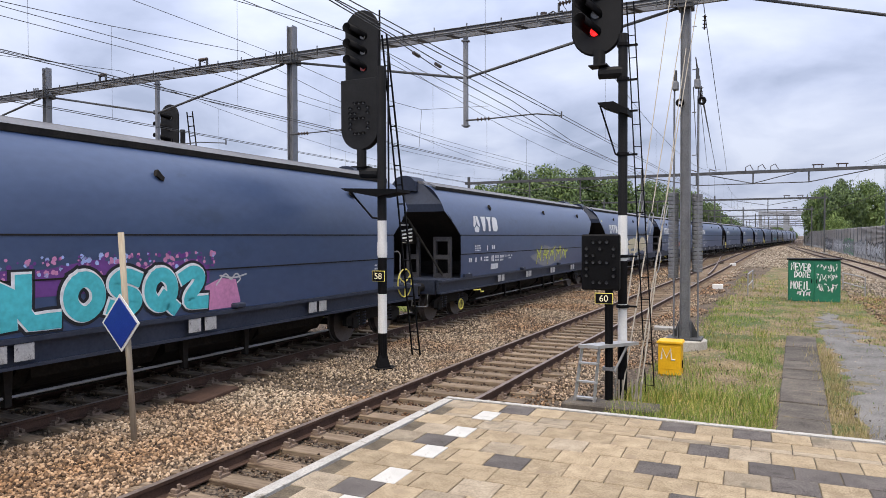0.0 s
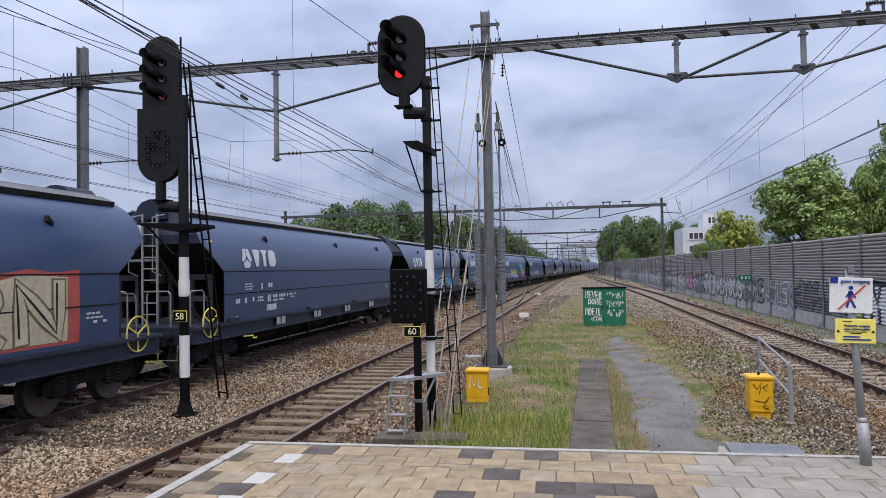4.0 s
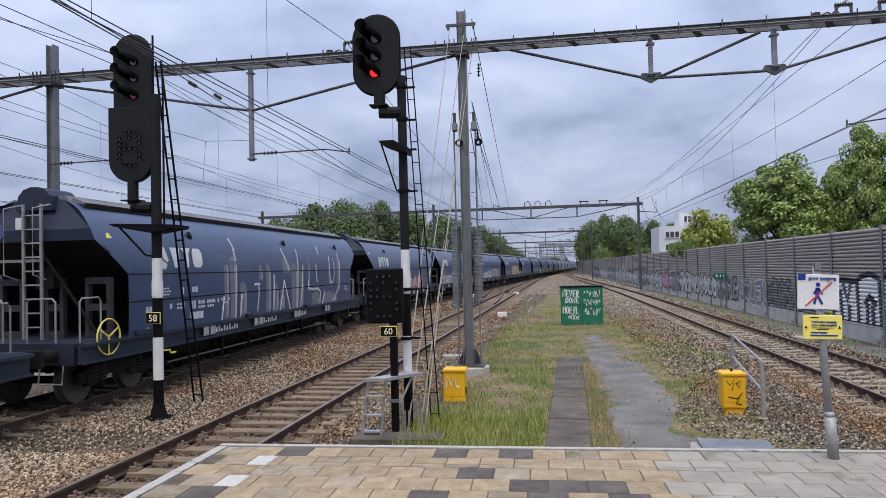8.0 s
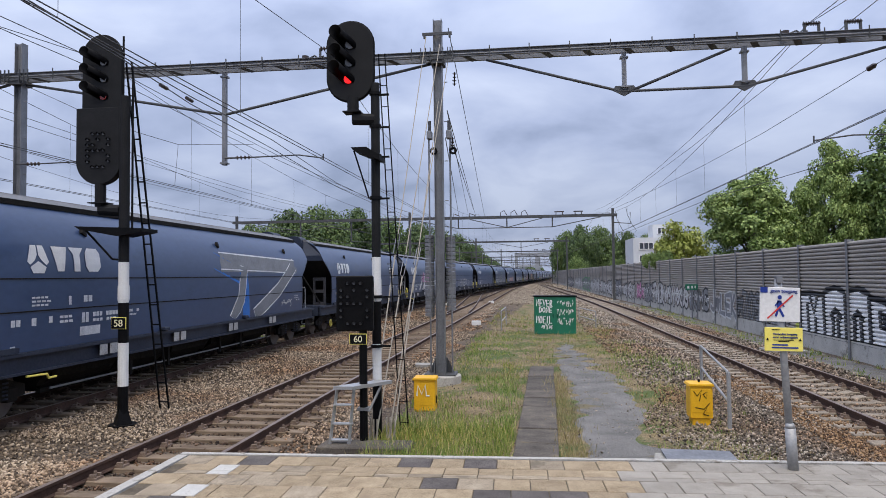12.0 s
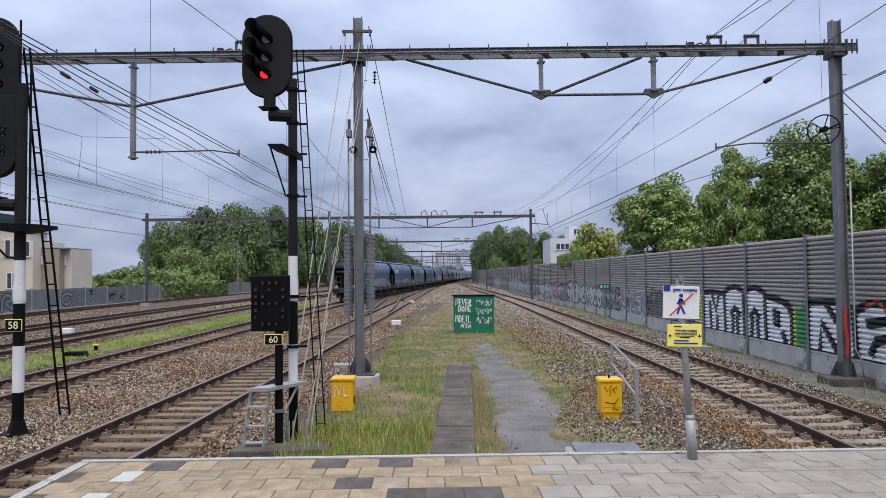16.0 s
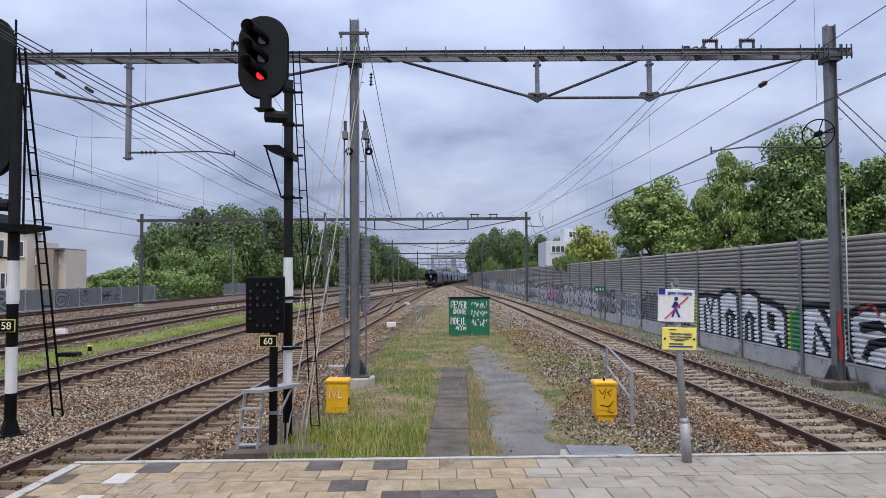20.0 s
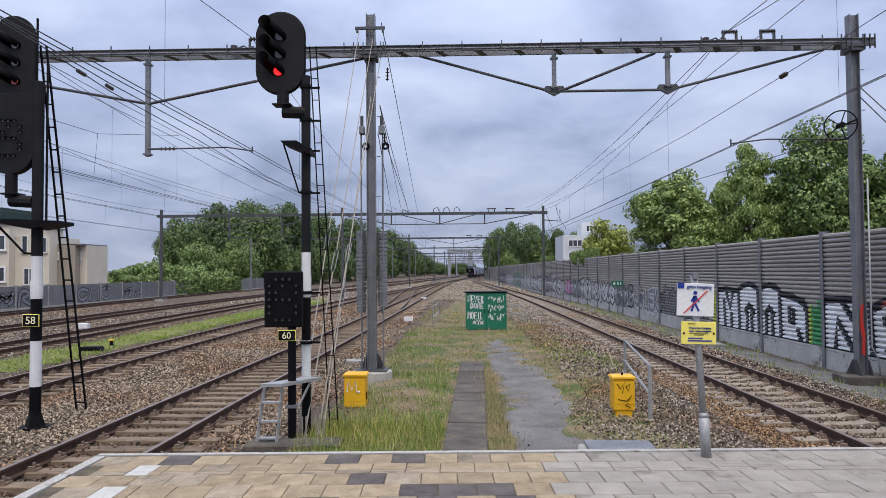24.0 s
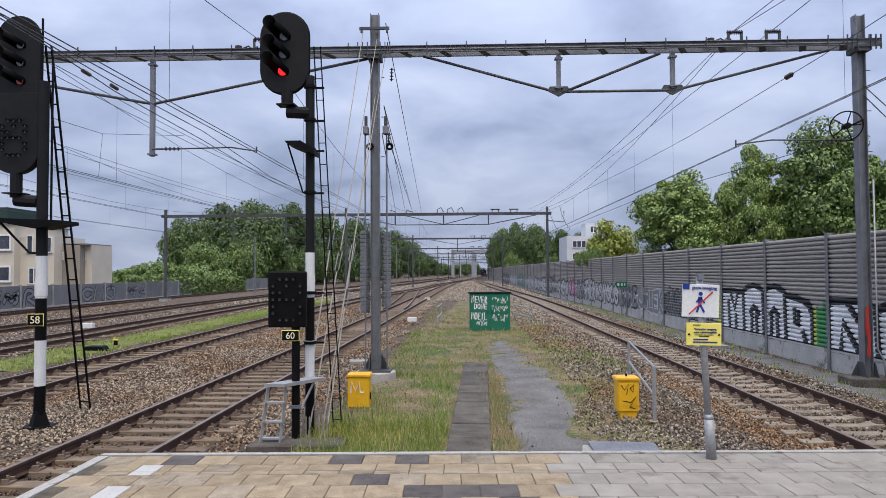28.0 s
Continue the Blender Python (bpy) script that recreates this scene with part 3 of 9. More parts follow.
for r in range(30):
    y = 6.33 - 0.3 * r
    for c in range(-1, 29):
        x = PL + 0.24 + 0.3 * c + (0.15 if r % 2 else 0.0)
        if x < PL + 0.2 or x > PR - 0.1:
            continue
        grey = x > 0.72
        mat = TILE_GREY if grey else TILE_YELLOW
        if not grey:
            if any(abs(x - a) < 0.151 and abs(y - b) < 0.151 for a, b in DARK_AT):
                mat = TILE_DARK
            elif abs(x + 2.68) < 0.15 and r % 2 == 1:
                mat = TILE_WHITE
            elif random.random() < (0.42 if x < PL + 0.5 else 0.17 if x < -1.3 else 0.06):
                mat = TILE_MIXED
        elif random.random() < (0.03 if x < 3.9 else 0.2):
            mat = TILE_MIXED
        if r < 12:
            # the second row is laid in two cut strips
            for dy, depth in (((0.05, 0.655), (-0.1, 0.32)) if r == 1 else ((0.0, 1.0),)):
                use = TILE_MIXED if depth < 0.5 and mat is TILE_YELLOW and random.random() < 0.5 else mat
                # a white tile is cut narrow, with a sliver of a yellow one beside it
                for use, dx, wide in ((use, -0.05, 0.66), (TILE_YELLOW, 0.1, 0.32)) if mat is TILE_WHITE else ((use, 0.0, 1.0),):
                    ob = part("tile", TILES[use.name], None, pave_g if grey else pave_y)
                    ob.matrix_basis = pose(x + dx, y + dy + 0.028 * x, random.uniform(-0.002, 0.002), random.uniform(-0.35, 0.35), random.uniform(-0.35, 0.35), 1.6) @ Matrix.Diagonal((wide, depth, 1, 1))
        else:
            rest[(TILE_GREY if grey else TILE_YELLOW).name].append((x, y + 0.028 * x))
for m_, own in ((TILE_YELLOW, pave_y), (TILE_GREY, pave_g)):
    vs, fs = [], []
    for x, y in rest[m_.name]:
        o = len(vs)
        vs += [(x + a, y + b, c) for c in (-0.03, 0) for a, b in ((-0.146, -0.146), (0.146, -0.146), (0.146, 0.146), (-0.146, 0.146))]
        fs += [(o + 4, o + 5, o + 6, o + 7), (o, o + 1, o + 5, o + 4), (o + 1, o + 2, o + 6, o + 5), (o + 2, o + 3, o + 7, o + 6), (o + 3, o, o + 4, o + 7)]
    q = bpy.data.meshes.new("more_tiles")
    q.from_pydata(vs, [], fs)
    q.materials.append(m_)
    tagged(part("more_tiles", q, None, own), kind="stuff")

# slabs of the cable duct that lead on from the platform
duct = thing("cable_duct", "row of dark weathered concrete duct slabs", "duct cover", kind="structure")
bm = B()
box(bm, (0, 0, -0.05), (0.66, 0.97, 0.12))
DUCT_MESH = finish(bm, "slab", bevel=0.012)
DUCT_MESH.materials.append(SLAB)
for k in range(13):
    y = 7.3 + 0.99 * k
    place(part("slab", DUCT_MESH, None, duct), pose(0.04 + 0.028 * (y - 10), y, -0.885 + random.uniform(-0.012, 0.008), random.uniform(-1, 1), random.uniform(-1, 1), -1.6 + random.uniform(-1, 1)))
bm = B()
prism(bm, [(-0.42, -0.16), (0.36, -0.16), (0.32, 0.16), (-0.36, 0.16)], lambda u, v, w: (u, v, w), -0.9, 0.02)
hatch = single("cable_hatch", bm, CONCRETE, "grey concrete cable chamber with a sheet lid at the platform end", "cable chamber", bevel=0.01, at=pose(1.55, 6.93, -0.08))
bm = B()
box(bm, (0.03, 0, 0.035), (0.66, 0.34, 0.018), pose(0, 0, 0, 3, 1, 0))
part("lid", bm, GALV, hatch, "dull metal lid")


# ---- noise barrier on the right ----
BARRIER = material("grey_barrier_slats", (0.27, 0.25, 0.23), (0.45, 0.42, 0.385), rough=0.7, scale=0.8, fine=30, bump=0.15, stretch=(1, 0.3, 1), spots=(0.2, 0.18, 0.155), spot_scale=0.8, spot_at=0.58)
PLINTH = material("pale_concrete_plinth", (0.34, 0.33, 0.31), (0.54, 0.53, 0.50), rough=0.93, scale=1.4, fine=40, bump=0.4, spots=(0.2, 0.19, 0.165), spot_scale=1.2, spot_at=0.57)
WALL_X = smooth_table([(-40, 10.45), (60, 10.3), (80, 9.9), (120, 9.3), (230, 7.9), (300, 9.5), (420, 15)])
barrier = thing("noise_barrier", "long grey ribbed noise barrier with a concrete plinth and graffiti", "noise barrier", kind="structure")
bm = B()
for k in range(24):
    z = -0.52 + k * 0.134
    prism(bm, [(0.015, z), (-0.052, z + 0.016), (-0.07, z + 0.06), (-0.055, z + 0.105), (0.01, z + 0.12), (0.015, z + 0.134), (0.07, z + 0.134), (0.07, z)], lambda u, v, w: (u, w, v), 0.0, 3.96)
PANEL_MESH = finish(bm, "barrier_panel")
PANEL_MESH.materials.append(BARRIER)
bm = B()
box(bm, (0.0, 1.98, -0.86), (0.14, 3.96, 0.66))
PLINTH_MESH = finish(bm, "plinth", bevel=0.01)
PLINTH_MESH.materials.append(PLINTH)
bm = B()
prism(bm, [(-0.107, -0.08), (-0.093, -0.08), (-0.093, -0.007), (0.093, -0.007), (0.093, -0.08), (0.107, -0.08), (0.107, 0.08), (0.093, 0.08), (0.093, 0.007), (-0.093, 0.007), (-0.093, 0.08), (-0.107, 0.08)], lambda u, v, w: (u, v, w), -1.2, 2.76)
POST_MESH = finish(bm, "barrier_post")
POST_MESH.materials.append(GALV)
for k in range(-6, 62):
    y = 19.7 + 3.98 * (k - 6)
    x = lerp(WALL_X, y)
    turn = -math.degrees(math.atan2(lerp(WALL_X, y + 4) - x, 4))
    for nm, mesh in (("barrier_panel", PANEL_MESH), ("plinth", PLINTH_MESH), ("barrier_post", POST_MESH)):
        place(part(nm, mesh, None, barrier), pose(x, y, 0, 0, 0, turn))


# ---- overhead line portal ----
PY = 17.0
MASTS = [9.75, -2.22, -13.78, -25.5, -37.2]
bm = B()
prism(bm, [(-0.13, -0.13), (0.13, -0.13), (0.13, -0.112), (0.008, -0.112), (0.008, 0.112), (0.13, 0.112), (0.13, 0.13), (-0.13, 0.13), (-0.13, 0.112), (-0.008, 0.112), (-0.008, -0.112), (-0.13, -0.112)], lambda u, v, w: (v, u, w), -0.1, 9.22)
MAST_MESH = finish(bm, "column")
MAST_MESH.materials.append(GALV)
bm = B()
prism(bm, [(-0.34, 0), (0.34, 0), (0.14, 0.42), (-0.14, 0.42)], lambda u, v, w: (u, w, v), 0.11, 0.125)
for s_ in (-0.135, 0.135):
    prism(bm, [(-0.32, 0), (0.32, 0), (0.12, 0.42), (-0.12, 0.42)], lambda u, v, w: (w + s_, u, v), -0.008, 0.008)
box(bm, (0, 0, 0.02), (0.78, 0.62, 0.04))
FOOT_MESH = finish(bm, "foot_plate")
FOOT_MESH.materials.append(GALV_DARK)
for i, x in enumerate(MASTS):
    low = -0.64 if i else -0.85
    mast = thing("overhead_line_mast", "galvanised steel overhead line mast on a concrete base", "mast", (x, PY, 0), "portal masts")
    place(part("column", MAST_MESH, None, mast), pose(0, 0, -1.05) @ Matrix.Diagonal((0.84, 0.9, 0.98 if i == 0 else 1.005, 1)))
    place(part("foot_plate", FOOT_MESH, None, mast), pose(0, 0, low - 0.1))
    bm = B()
    if i == 0:
        box(bm, (0, 0, -1.1), (1.0, 0.8, 0.44))
        part("concrete_base", bm, SLAB, mast, bevel=0.03)
    else:
        rod(bm, (0, 0, -1.4), (0, 0, low - 0.1), 0.5, 28)
        part("concrete_base", bm, BASE_PALE, mast, "round cast pale concrete base", bevel=0.02)
    bm = B()
    box(bm, (0, 0, 7.11), (0.34, 0.46, 0.13))
    part("clamp", bm, GALV_DARK, mast)
    bm = B()
    box(bm, (0, -0.245, 7.17), (0.86, 0.02, 0.07))
    part("splice_plate", bm, GALV_DARK, mast)
    if i == 0:
        bm = B()
        chain(bm, [(0.16, -0.2, 3.9), (0.16, -0.2, -0.2), (0.26, -0.26, -0.45), (0.3, -0.3, -1.0)], 0.02, 8)
        part("conduit", bm, GALV_PALE, mast, smooth=True)
        bm = B()
        prism(bm, [(-0.04, -0.35), (0.05, -0.42), (0.07, 0.1), (0.02, 0.45), (0.05, 0.85), (-0.03, 0.8), (-0.06, 0.3), (0.0, 0.0)], lambda u, v, w: (u - 0.02, w, v), -0.136, -0.133)
        part("red_spray", bm, RED, mast)
    for z in np.arange(0.6, 6.8, 1.0):
        bm = B()
        rod(bm, (0.15, -0.06, z), (0.24, -0.06, z), 0.012, 6)
        part("step_bolt", bm, GALV, mast)
    for s in (-1, 1):
        for d in (0.16, 0.28, 0.4):
            bm = B()
            box(bm, (s * d, -0.26, 7.25), (0.02, 0.04, 0.36))
            part("clamp_stud", bm, GALV_DARK, mast)

portal = thing("portal_beam", "galvanised steel portal beam spanning the tracks", "portal beam")
for s in (-1, 1):
    bm = B()
    prism(bm, [(0.155, 7.19), (0.23, 7.19), (0.23, 7.202), (0.167, 7.206), (0.167, 7.334), (0.23, 7.338), (0.23, 7.35), (0.155, 7.35)], lambda u, v, w: (w, PY + s * u, v), -38.0, 10.18)
    part("girder", bm, GALV, portal)
for x in np.arange(-37.76, 9.4, 0.98):
    bm = B()
    beam(bm, (x, PY - 0.2, 7.184), (x + 0.2, PY + 0.2, 7.184), 0.16, 0.01)
    part("lacing", bm, GALV_DARK, portal)
    bm = B()
    box(bm, (x + 0.6, PY - 0.24, 7.28), (0.025, 0.02, 0.3))
    part("cable_clip", bm, GALV_DARK, portal)
bm = B()
rod(bm, (-37.9, PY - 0.2, 7.262), (9.6, PY - 0.2, 7.262), 0.016, 6)
part("cable", bm, GALV_PALE, portal)


def gusset(x, z, parent):
    b = B()
    prism(b, [(-0.28, 0.02), (0, -0.13), (0.28, 0.02), (0.22, 0.12), (-0.22, 0.12)], lambda u, v, w: (x + u, PY + w, z + v), -0.03, 0.03)
    part("gusset", b, GALV_DARK, parent)


def strut(pts, r, parent, name="tie_rod", mat=GALV_DARK):
    b = B()
    chain(b, pts, r, 8)
    return part(name, b, mat, parent, smooth=True)


def hanger(x, z0, parent):
    b = B()
    box(b, (x, PY, (7.15 + z0) / 2), (0.1, 0.12, 7.15 - z0))
    for z in (z0 + 0.05, 7.02):
        box(b, (x, PY, z), (0.19, 0.17, 0.04))
    part("hanger", b, GALV, parent)


for x in (2.38, 5.2):
    gusset(x, 6.2, portal)
    hanger(x, 6.24, portal)
strut([(-1.0, PY, 7.14), (2.3, PY, 6.19), (5.25, PY, 6.19), (9.05, PY, 7.14)], 0.036, portal)
strut([(2.45, PY, 6.16), (4.9, PY, 7.12)], 0.038, portal)
for x in (-7.9, -19.6, -31.4):
    hanger(x, 4.68, portal)
    strut([(x - 5.8, PY, 7.1), (x, PY, 6.02), (x + 5.5, PY, 7.1)], 0.038, portal)


def insulator(parent, p, q, n=5, r=0.06):
    """A row of sheds on a rod from p to q."""
    b = B()
    p, q = Vector(p), Vector(q)
    rod(b, p, q, 0.02, 6)
    for k in range(n):
        c = p.lerp(q, (k + 0.5) / n)
        d = (q - p).normalized() * 0.012
        rod(b, c - d, c + d, r, 12, r * 0.6)
    return part("insulator", b, INSUL, parent)


for x in (6.75, 7.68, -11.4, -17.45, -22.36):
    st = thing("wire_support", "small steel wire support with dark insulators on the beam", "wire support", (x, PY, 7.35), "supports on the beam")
    bm = B()
    for s in (-0.16, 0.16):
        box(bm, (s, 0, 0.12), (0.05, 0.06, 0.26))
    box(bm, (0, 0, 0.02), (0.5, 0.12, 0.03))
    part("bracket", bm, GALV_DARK, st)
    insulator(st, (-0.2, 0, 0.27), (0.2, 0, 0.27), 7, 0.06)
for x in (6.15, -5.7):
    st = thing("clamp_box", "dark cable clamp on the beam", "clamp", (x, PY, 7.35), "clamps on the beam")
    bm = B()
    rod(bm, (0, 0, 0), (0, 0, 0.12), 0.09, 12)
    part("pot", bm, INSUL, st)
    bm = B()
    chain(bm, [(0.1, 0, 0.06), (0.25, 0, 0.12), (0.35, 0, 0.05), (0.5, 0, 0.1)], 0.02)
    part("lead", bm, WIRE, st)
st = thing("switch_bracket", "dark steel switch bracket on the beam", "bracket", (-5.3, PY, 7.35))
bm = B()
box(bm, (0, 0, 0.15), (0.05, 0.05, 0.3))
part("post", bm, GALV_DARK, st)
insulator(st, (0, 0, 0.28), (0.35, -0.1, 0.28), 4, 0.06)

# registration arms that hold the contact wires
for x, x2, z in ((-7.85, -5.2, 4.85), (-19.55, -16.4, 4.85), (9.55, 6.68, 4.88), (-13.8, -11.4, 4.87)):
    arm = thing("registration_arm", "slender steel registration arm with a dark insulator", "contact wire arm", (x, PY - 0.1, z), "arms on the portal")
    s = 1 if x2 > x else -1
    bm = B()
    rod(bm, (0, 0, 0), (s * 0.3, 0, 0), 0.025, 8)
    chain(bm, [(s * 0.7, 0, 0), (s * 2.0, 0, 0.02), (x2 - x, 0, -0.08)], 0.018, 6)
    box(bm, (x2 - x, 0, -0.05), (0.03, 0.03, 0.16))
    part("tube", bm, GALV_DARK, arm)
    insulator(arm, (s * 0.3, 0, 0), (s * 0.72, 0, 0), 4, 0.055)

# tensioning wheel and its rods on the right mast
tw = thing("tension_wheel", "black spoked tensioning wheel hung beside the mast", "tension wheel", (9.3, PY - 0.2, 5.2))
bm = B()
ring(bm, (0, 0, 0), (0.85, 1, 0), 0.36, 0.017, 24, 6)
part("rim", bm, BLACK, tw, smooth=True)
for k in range(5):
    bm = B()
    a = k * 2 * math.pi / 5
    beam(bm, (0, 0, 0), (0.267 * math.cos(a), -0.227 * math.cos(a), 0.35 * math.sin(a)), 0.014, 0.024)
    part("spoke", bm, BLACK, tw)
bm = B()
chain(bm, [(-0.05, 0, -0.05), (0.42, 0, 0.15)], 0.025)
rod(bm, (0, -0.1, 0), (0, 0.1, 0), 0.07, 12)
part("hub", bm, BLACK, tw)


# ---- overhead wires ----
def wire_run(label, pts, r=0.011, group="overhead wires", sag=0.0):
    b = B()
    out = []
    for a, c in zip(pts, pts[1:]):
        k = 8 if sag else 1
        for i in range(k):
            f = i / k
            out.append(Vector(a).lerp(Vector(c), f) - Vector((0, 0, sag * 4 * f * (1 - f))))
    out.append(Vector(pts[-1]))
    chain(b, out, r, 5)
    return single("overhead_wire", b, WIRE, label, "wire", group)


def catenary(table, dx, spans, z_low=4.56, z_high=7.62, z_mid=6.15, twin=0.1):
    """A carrier wire that sags between the portals, twin contact wires under it, and droppers."""
    for a, c in zip(spans, spans[1:]):
        xa, xc = lerp(table, a) + dx, lerp(table, c) + dx
        wire_run("dark overhead contact wire above the track", [(xa, a, z_low), (xc, c, z_low)], 0.009)
        wire_run("dark overhead contact wire above the track", [(xa + twin, a, z_low + 0.02), (xc + twin, c, z_low + 0.02)], 0.009)
        b = B()
        n = 10
        pts = []
        for i in range(n + 1):
            f = i / n
            pts.append((xa + (xc - xa) * f, a + (c - a) * f, z_high - (z_high - z_mid) * 4 * f * (1 - f)))
        chain(b, pts, 0.009, 5)
        w = single("carrier_wire", b, WIRE, "dark overhead carrier wire with thin droppers", "wire", "overhead wires")
        for i in range(1, n):
            b = B()
            chain(b, [(pts[i][0], pts[i][1], z_low), pts[i]], 0.004, 4)
            part("dropper", b, WIRE, w)


SPANS = [-32, 17, 66, 115, 164, 230]
# the contact wires swing from side to side of their tracks
WIRE_NEAR = [(-32, -5.95), (17, -5.25), (35, -5.4), (66, -4.75)] + [(y, x - 0.2) for y, x in TRACK_NEAR if y > 100]
WIRE_TRAIN = [(-32, -11.8), (8, -11.65), (17, -11.45), (31, -10.95), (66, -10.6)] + [(y, x) for y, x in TRACK_TRAIN if y > 90]
catenary(WIRE_NEAR, 0.0, SPANS, 4.75, 7.68, 6.2)
catenary(WIRE_TRAIN, 0.0, SPANS, 4.69, 7.68, 6.2)
catenary(TRACK_THIRD, 0.5, SPANS, 4.75, 7.68, 6.2)
catenary(TRACK_FOURTH, 0.4, SPANS[:4], 4.75, 7.68, 6.2)
catenary(TRACK_RIGHT, 0.1, SPANS, 4.75)
for dz in (0.0, 0.14):
    wire_run("thin wire led over to the crossover", [(-4.3, -25, 5.1 + dz), (-6.05, 9.6, 5.03 + dz * 0.3), (-6.28, 12, 5.0 + dz), (-6.45, 16.6, 5.0 + dz * 1.6), (-6.9, 24, 5.0 + dz), (-7.1, 66, 5.1 + dz)], 0.010)
for y, x, z in ((10.95, -6.2, 5.02), (12.0, -6.28, 5.07)):
    bm = B()
    rod(bm, (0, -0.12, 0), (0, 0.12, 0), 0.035, 8)
    single("wire_clamp", bm, INSUL, "small dark clamp on the thin wires", "clamp", "clamps on the wires", at=pose(x, y, z, 0, 0, 4))
wire_run("slack wire from the far mast down to the train track", [(-16.5, 8, 8.4), (-14.6, 16.8, 7.52), (-12.6, 18.2, 6.5), (-11.71, 19.2, 6.16), (-11.22, 20.75, 6.06), (-10.87, 26.0, 7.05)], 0.008)
wire_run("dark stay from the far mast", [(-11.22, 20.75, 6.06), (-11.33, 20.75, 4.75)], 0.006)
wire_run("thin feeder wire above the barrier", [(7.68, -30, 7.9), (7.7, PY, 7.68), (7.7, 33, 7.65), (7.4, 66, 7.75)], 0.010)
wire_run("thin feeder wire above the tracks", [(6.75, -30, 7.9), (6.75, PY, 7.68), (6.3, 66, 7.75)], 0.010, sag=0.7)
wire_run("thin anchored wire running to the mast", [(8.82, 6, 7.2), (8.87, PY, 7.0), (8.9, 27, 7.0), (8.6, 35, 7.0), (7.5, 50.5, 7.0), (6.7, 66, 7.3)], 0.010)
wire_run("lower anchored wire beside the barrier track", [(9.6, PY, 5.0), (6.9, 27, 4.55), (6.6, 66, 4.6)], 0.010)
for y0, x0 in ((-30, -11.9), (-30, -12.5)):
    wire_run("thin feeder wire above the train", [(x0, y0, 8.3), (x0 + 0.45, PY, 7.62), (-10.6, 66, 7.7)], 0.011, sag=0.5)
for x0 in (-17.9, -18.7, -22.36):
    wire_run("thin feeder wire above the far tracks", [(x0 - 0.6, -30, 8.2), (x0, PY, 7.7), (x0 + 0.3, 66, 7.8)], 0.010, sag=0.4)
for dz in (0.0, 0.25):
    wire_run("stay wire from the mast down to the ground", [(9.85, PY, 6.25 - dz), (9.95, 8.4 + dz * 2, -1.0)], 0.014)
for x0, z0, x1, z1 in ((-1.95, 8.0, -4.11, 7.29), (-2.0, 5.9, -5.05, 7.62), (-1.87, 5.0, -5.0, 7.5), (-2.0, 5.9, -5.76, 7.85), (-2.05, 5.2, -6.59, 7.19)):
    wire_run("anchored overhead wire leading away from the mast", [(x0, PY, z0), (x1, 66, z1)], 0.012)
for x0, z0 in ((-1.82, 6.72), (-1.9, 5.05)):
    st = thing("stay_insulator", "dark ribbed insulator in the mast's stay", "insulator", (x0, PY + 0.2, z0), "stay insulators")
    insulator(st, (0, 0, 0.2), (-0.02, 0.1, -0.12), 4, 0.06)

for x, y in ((7.5, 60.0), (7.9, 56.5)):
    wire_run("slack bow of wire beside the far portal", [(x, y, 7.1), (x + 0.1, y, 6.5), (x + 0.5, y, 5.6), (x + 0.8, y, 5.2), (x + 0.5, y, 4.8)], 0.02)
bm = B()
for k in range(3):
    rod(bm, (0, 0.12 * k - 0.18, 0), (0, 0.12 * k - 0.06, 0), 0.03, 8, 0.075)
single("wire_insulator", bm, INSUL, "dark ribbed insulator in the anchored wire", "insulator", at=pose(8.88, 18.7, 7.0))


# ---- lineside signals ----
def text_mesh(body, size, depth=0.004):
    c = bpy.data.curves.new("text", "FONT")
    c.body, c.size, c.extrude, c.align_x, c.align_y = body, size, depth, "CENTER", "CENTER"
    o = bpy.data.objects.new("text", c)
    scene.collection.objects.link(o)
    me_ = bpy.data.meshes.new_from_object(o.evaluated_get(bpy.context.evaluated_depsgraph_get()))
    bpy.data.objects.remove(o)
    bpy.data.curves.remove(c)
    return me_


FACING = pose(0, 0, 0, 90, 0, 0)


def lettering(body, size, mat, parent, at, label=""):
    me_ = text_mesh(body, size)
    me_.materials.append(mat)
    o = part("lettering", me_, None, parent, label)
    o.matrix_basis = pose(*at) @ FACING
    return o


def capsule(w, h, n=24):
    """Outline of a plate with round ends, w wide and h high, about its centre."""
    r = w / 2
    top = [(r * math.cos(a), h / 2 - r + r * math.sin(a)) for a in (math.pi * k / n for k in range(n + 1))]
    return top + [(-u, -v) for u, v in top]


def plate(bm, outline, cx, cz, y0, y1):
    prism(bm, outline, lambda u, v, w: (cx + u, w, cz + v), y0, y1)


def hood(parent, x, y, z, lens, lean=(-0.13, -0.30, 0.12), r=0.085):
    """A signal lamp: lens and the long dark visor in front of it, open below."""
    b = B()
    rod(b, (x, y, z), (x, y - 0.03, z), r * 0.66, 16)
    part("lens", b, lens, parent)
    b = B()
    n, rows = 14, []
    for f in (0.0, 1.0):
        c = Vector((x, y, z)) + Vector(lean) * f
        rows.append([[b.verts.new(c + Vector((q * math.cos(a), 0, q * math.sin(a)))) for a in (math.radians(-40 + 260 * k / n) for k in range(n + 1))] for q in (r, r - 0.012)])
    for k in range(n):
        for q in (0, 1):
            b.faces.new((rows[0][q][k], rows[0][q][k + 1], rows[1][q][k + 1], rows[1][q][k]))
        for e in (0, 1):
            b.faces.new((rows[e][0][k], rows[e][0][k + 1], rows[e][1][k + 1], rows[e][1][k]))
    for k in (0, n):
        b.faces.new((rows[0][0][k], rows[0][1][k], rows[1][1][k], rows[1][0][k]))
    part("visor", b, BLACK, parent, smooth=True)


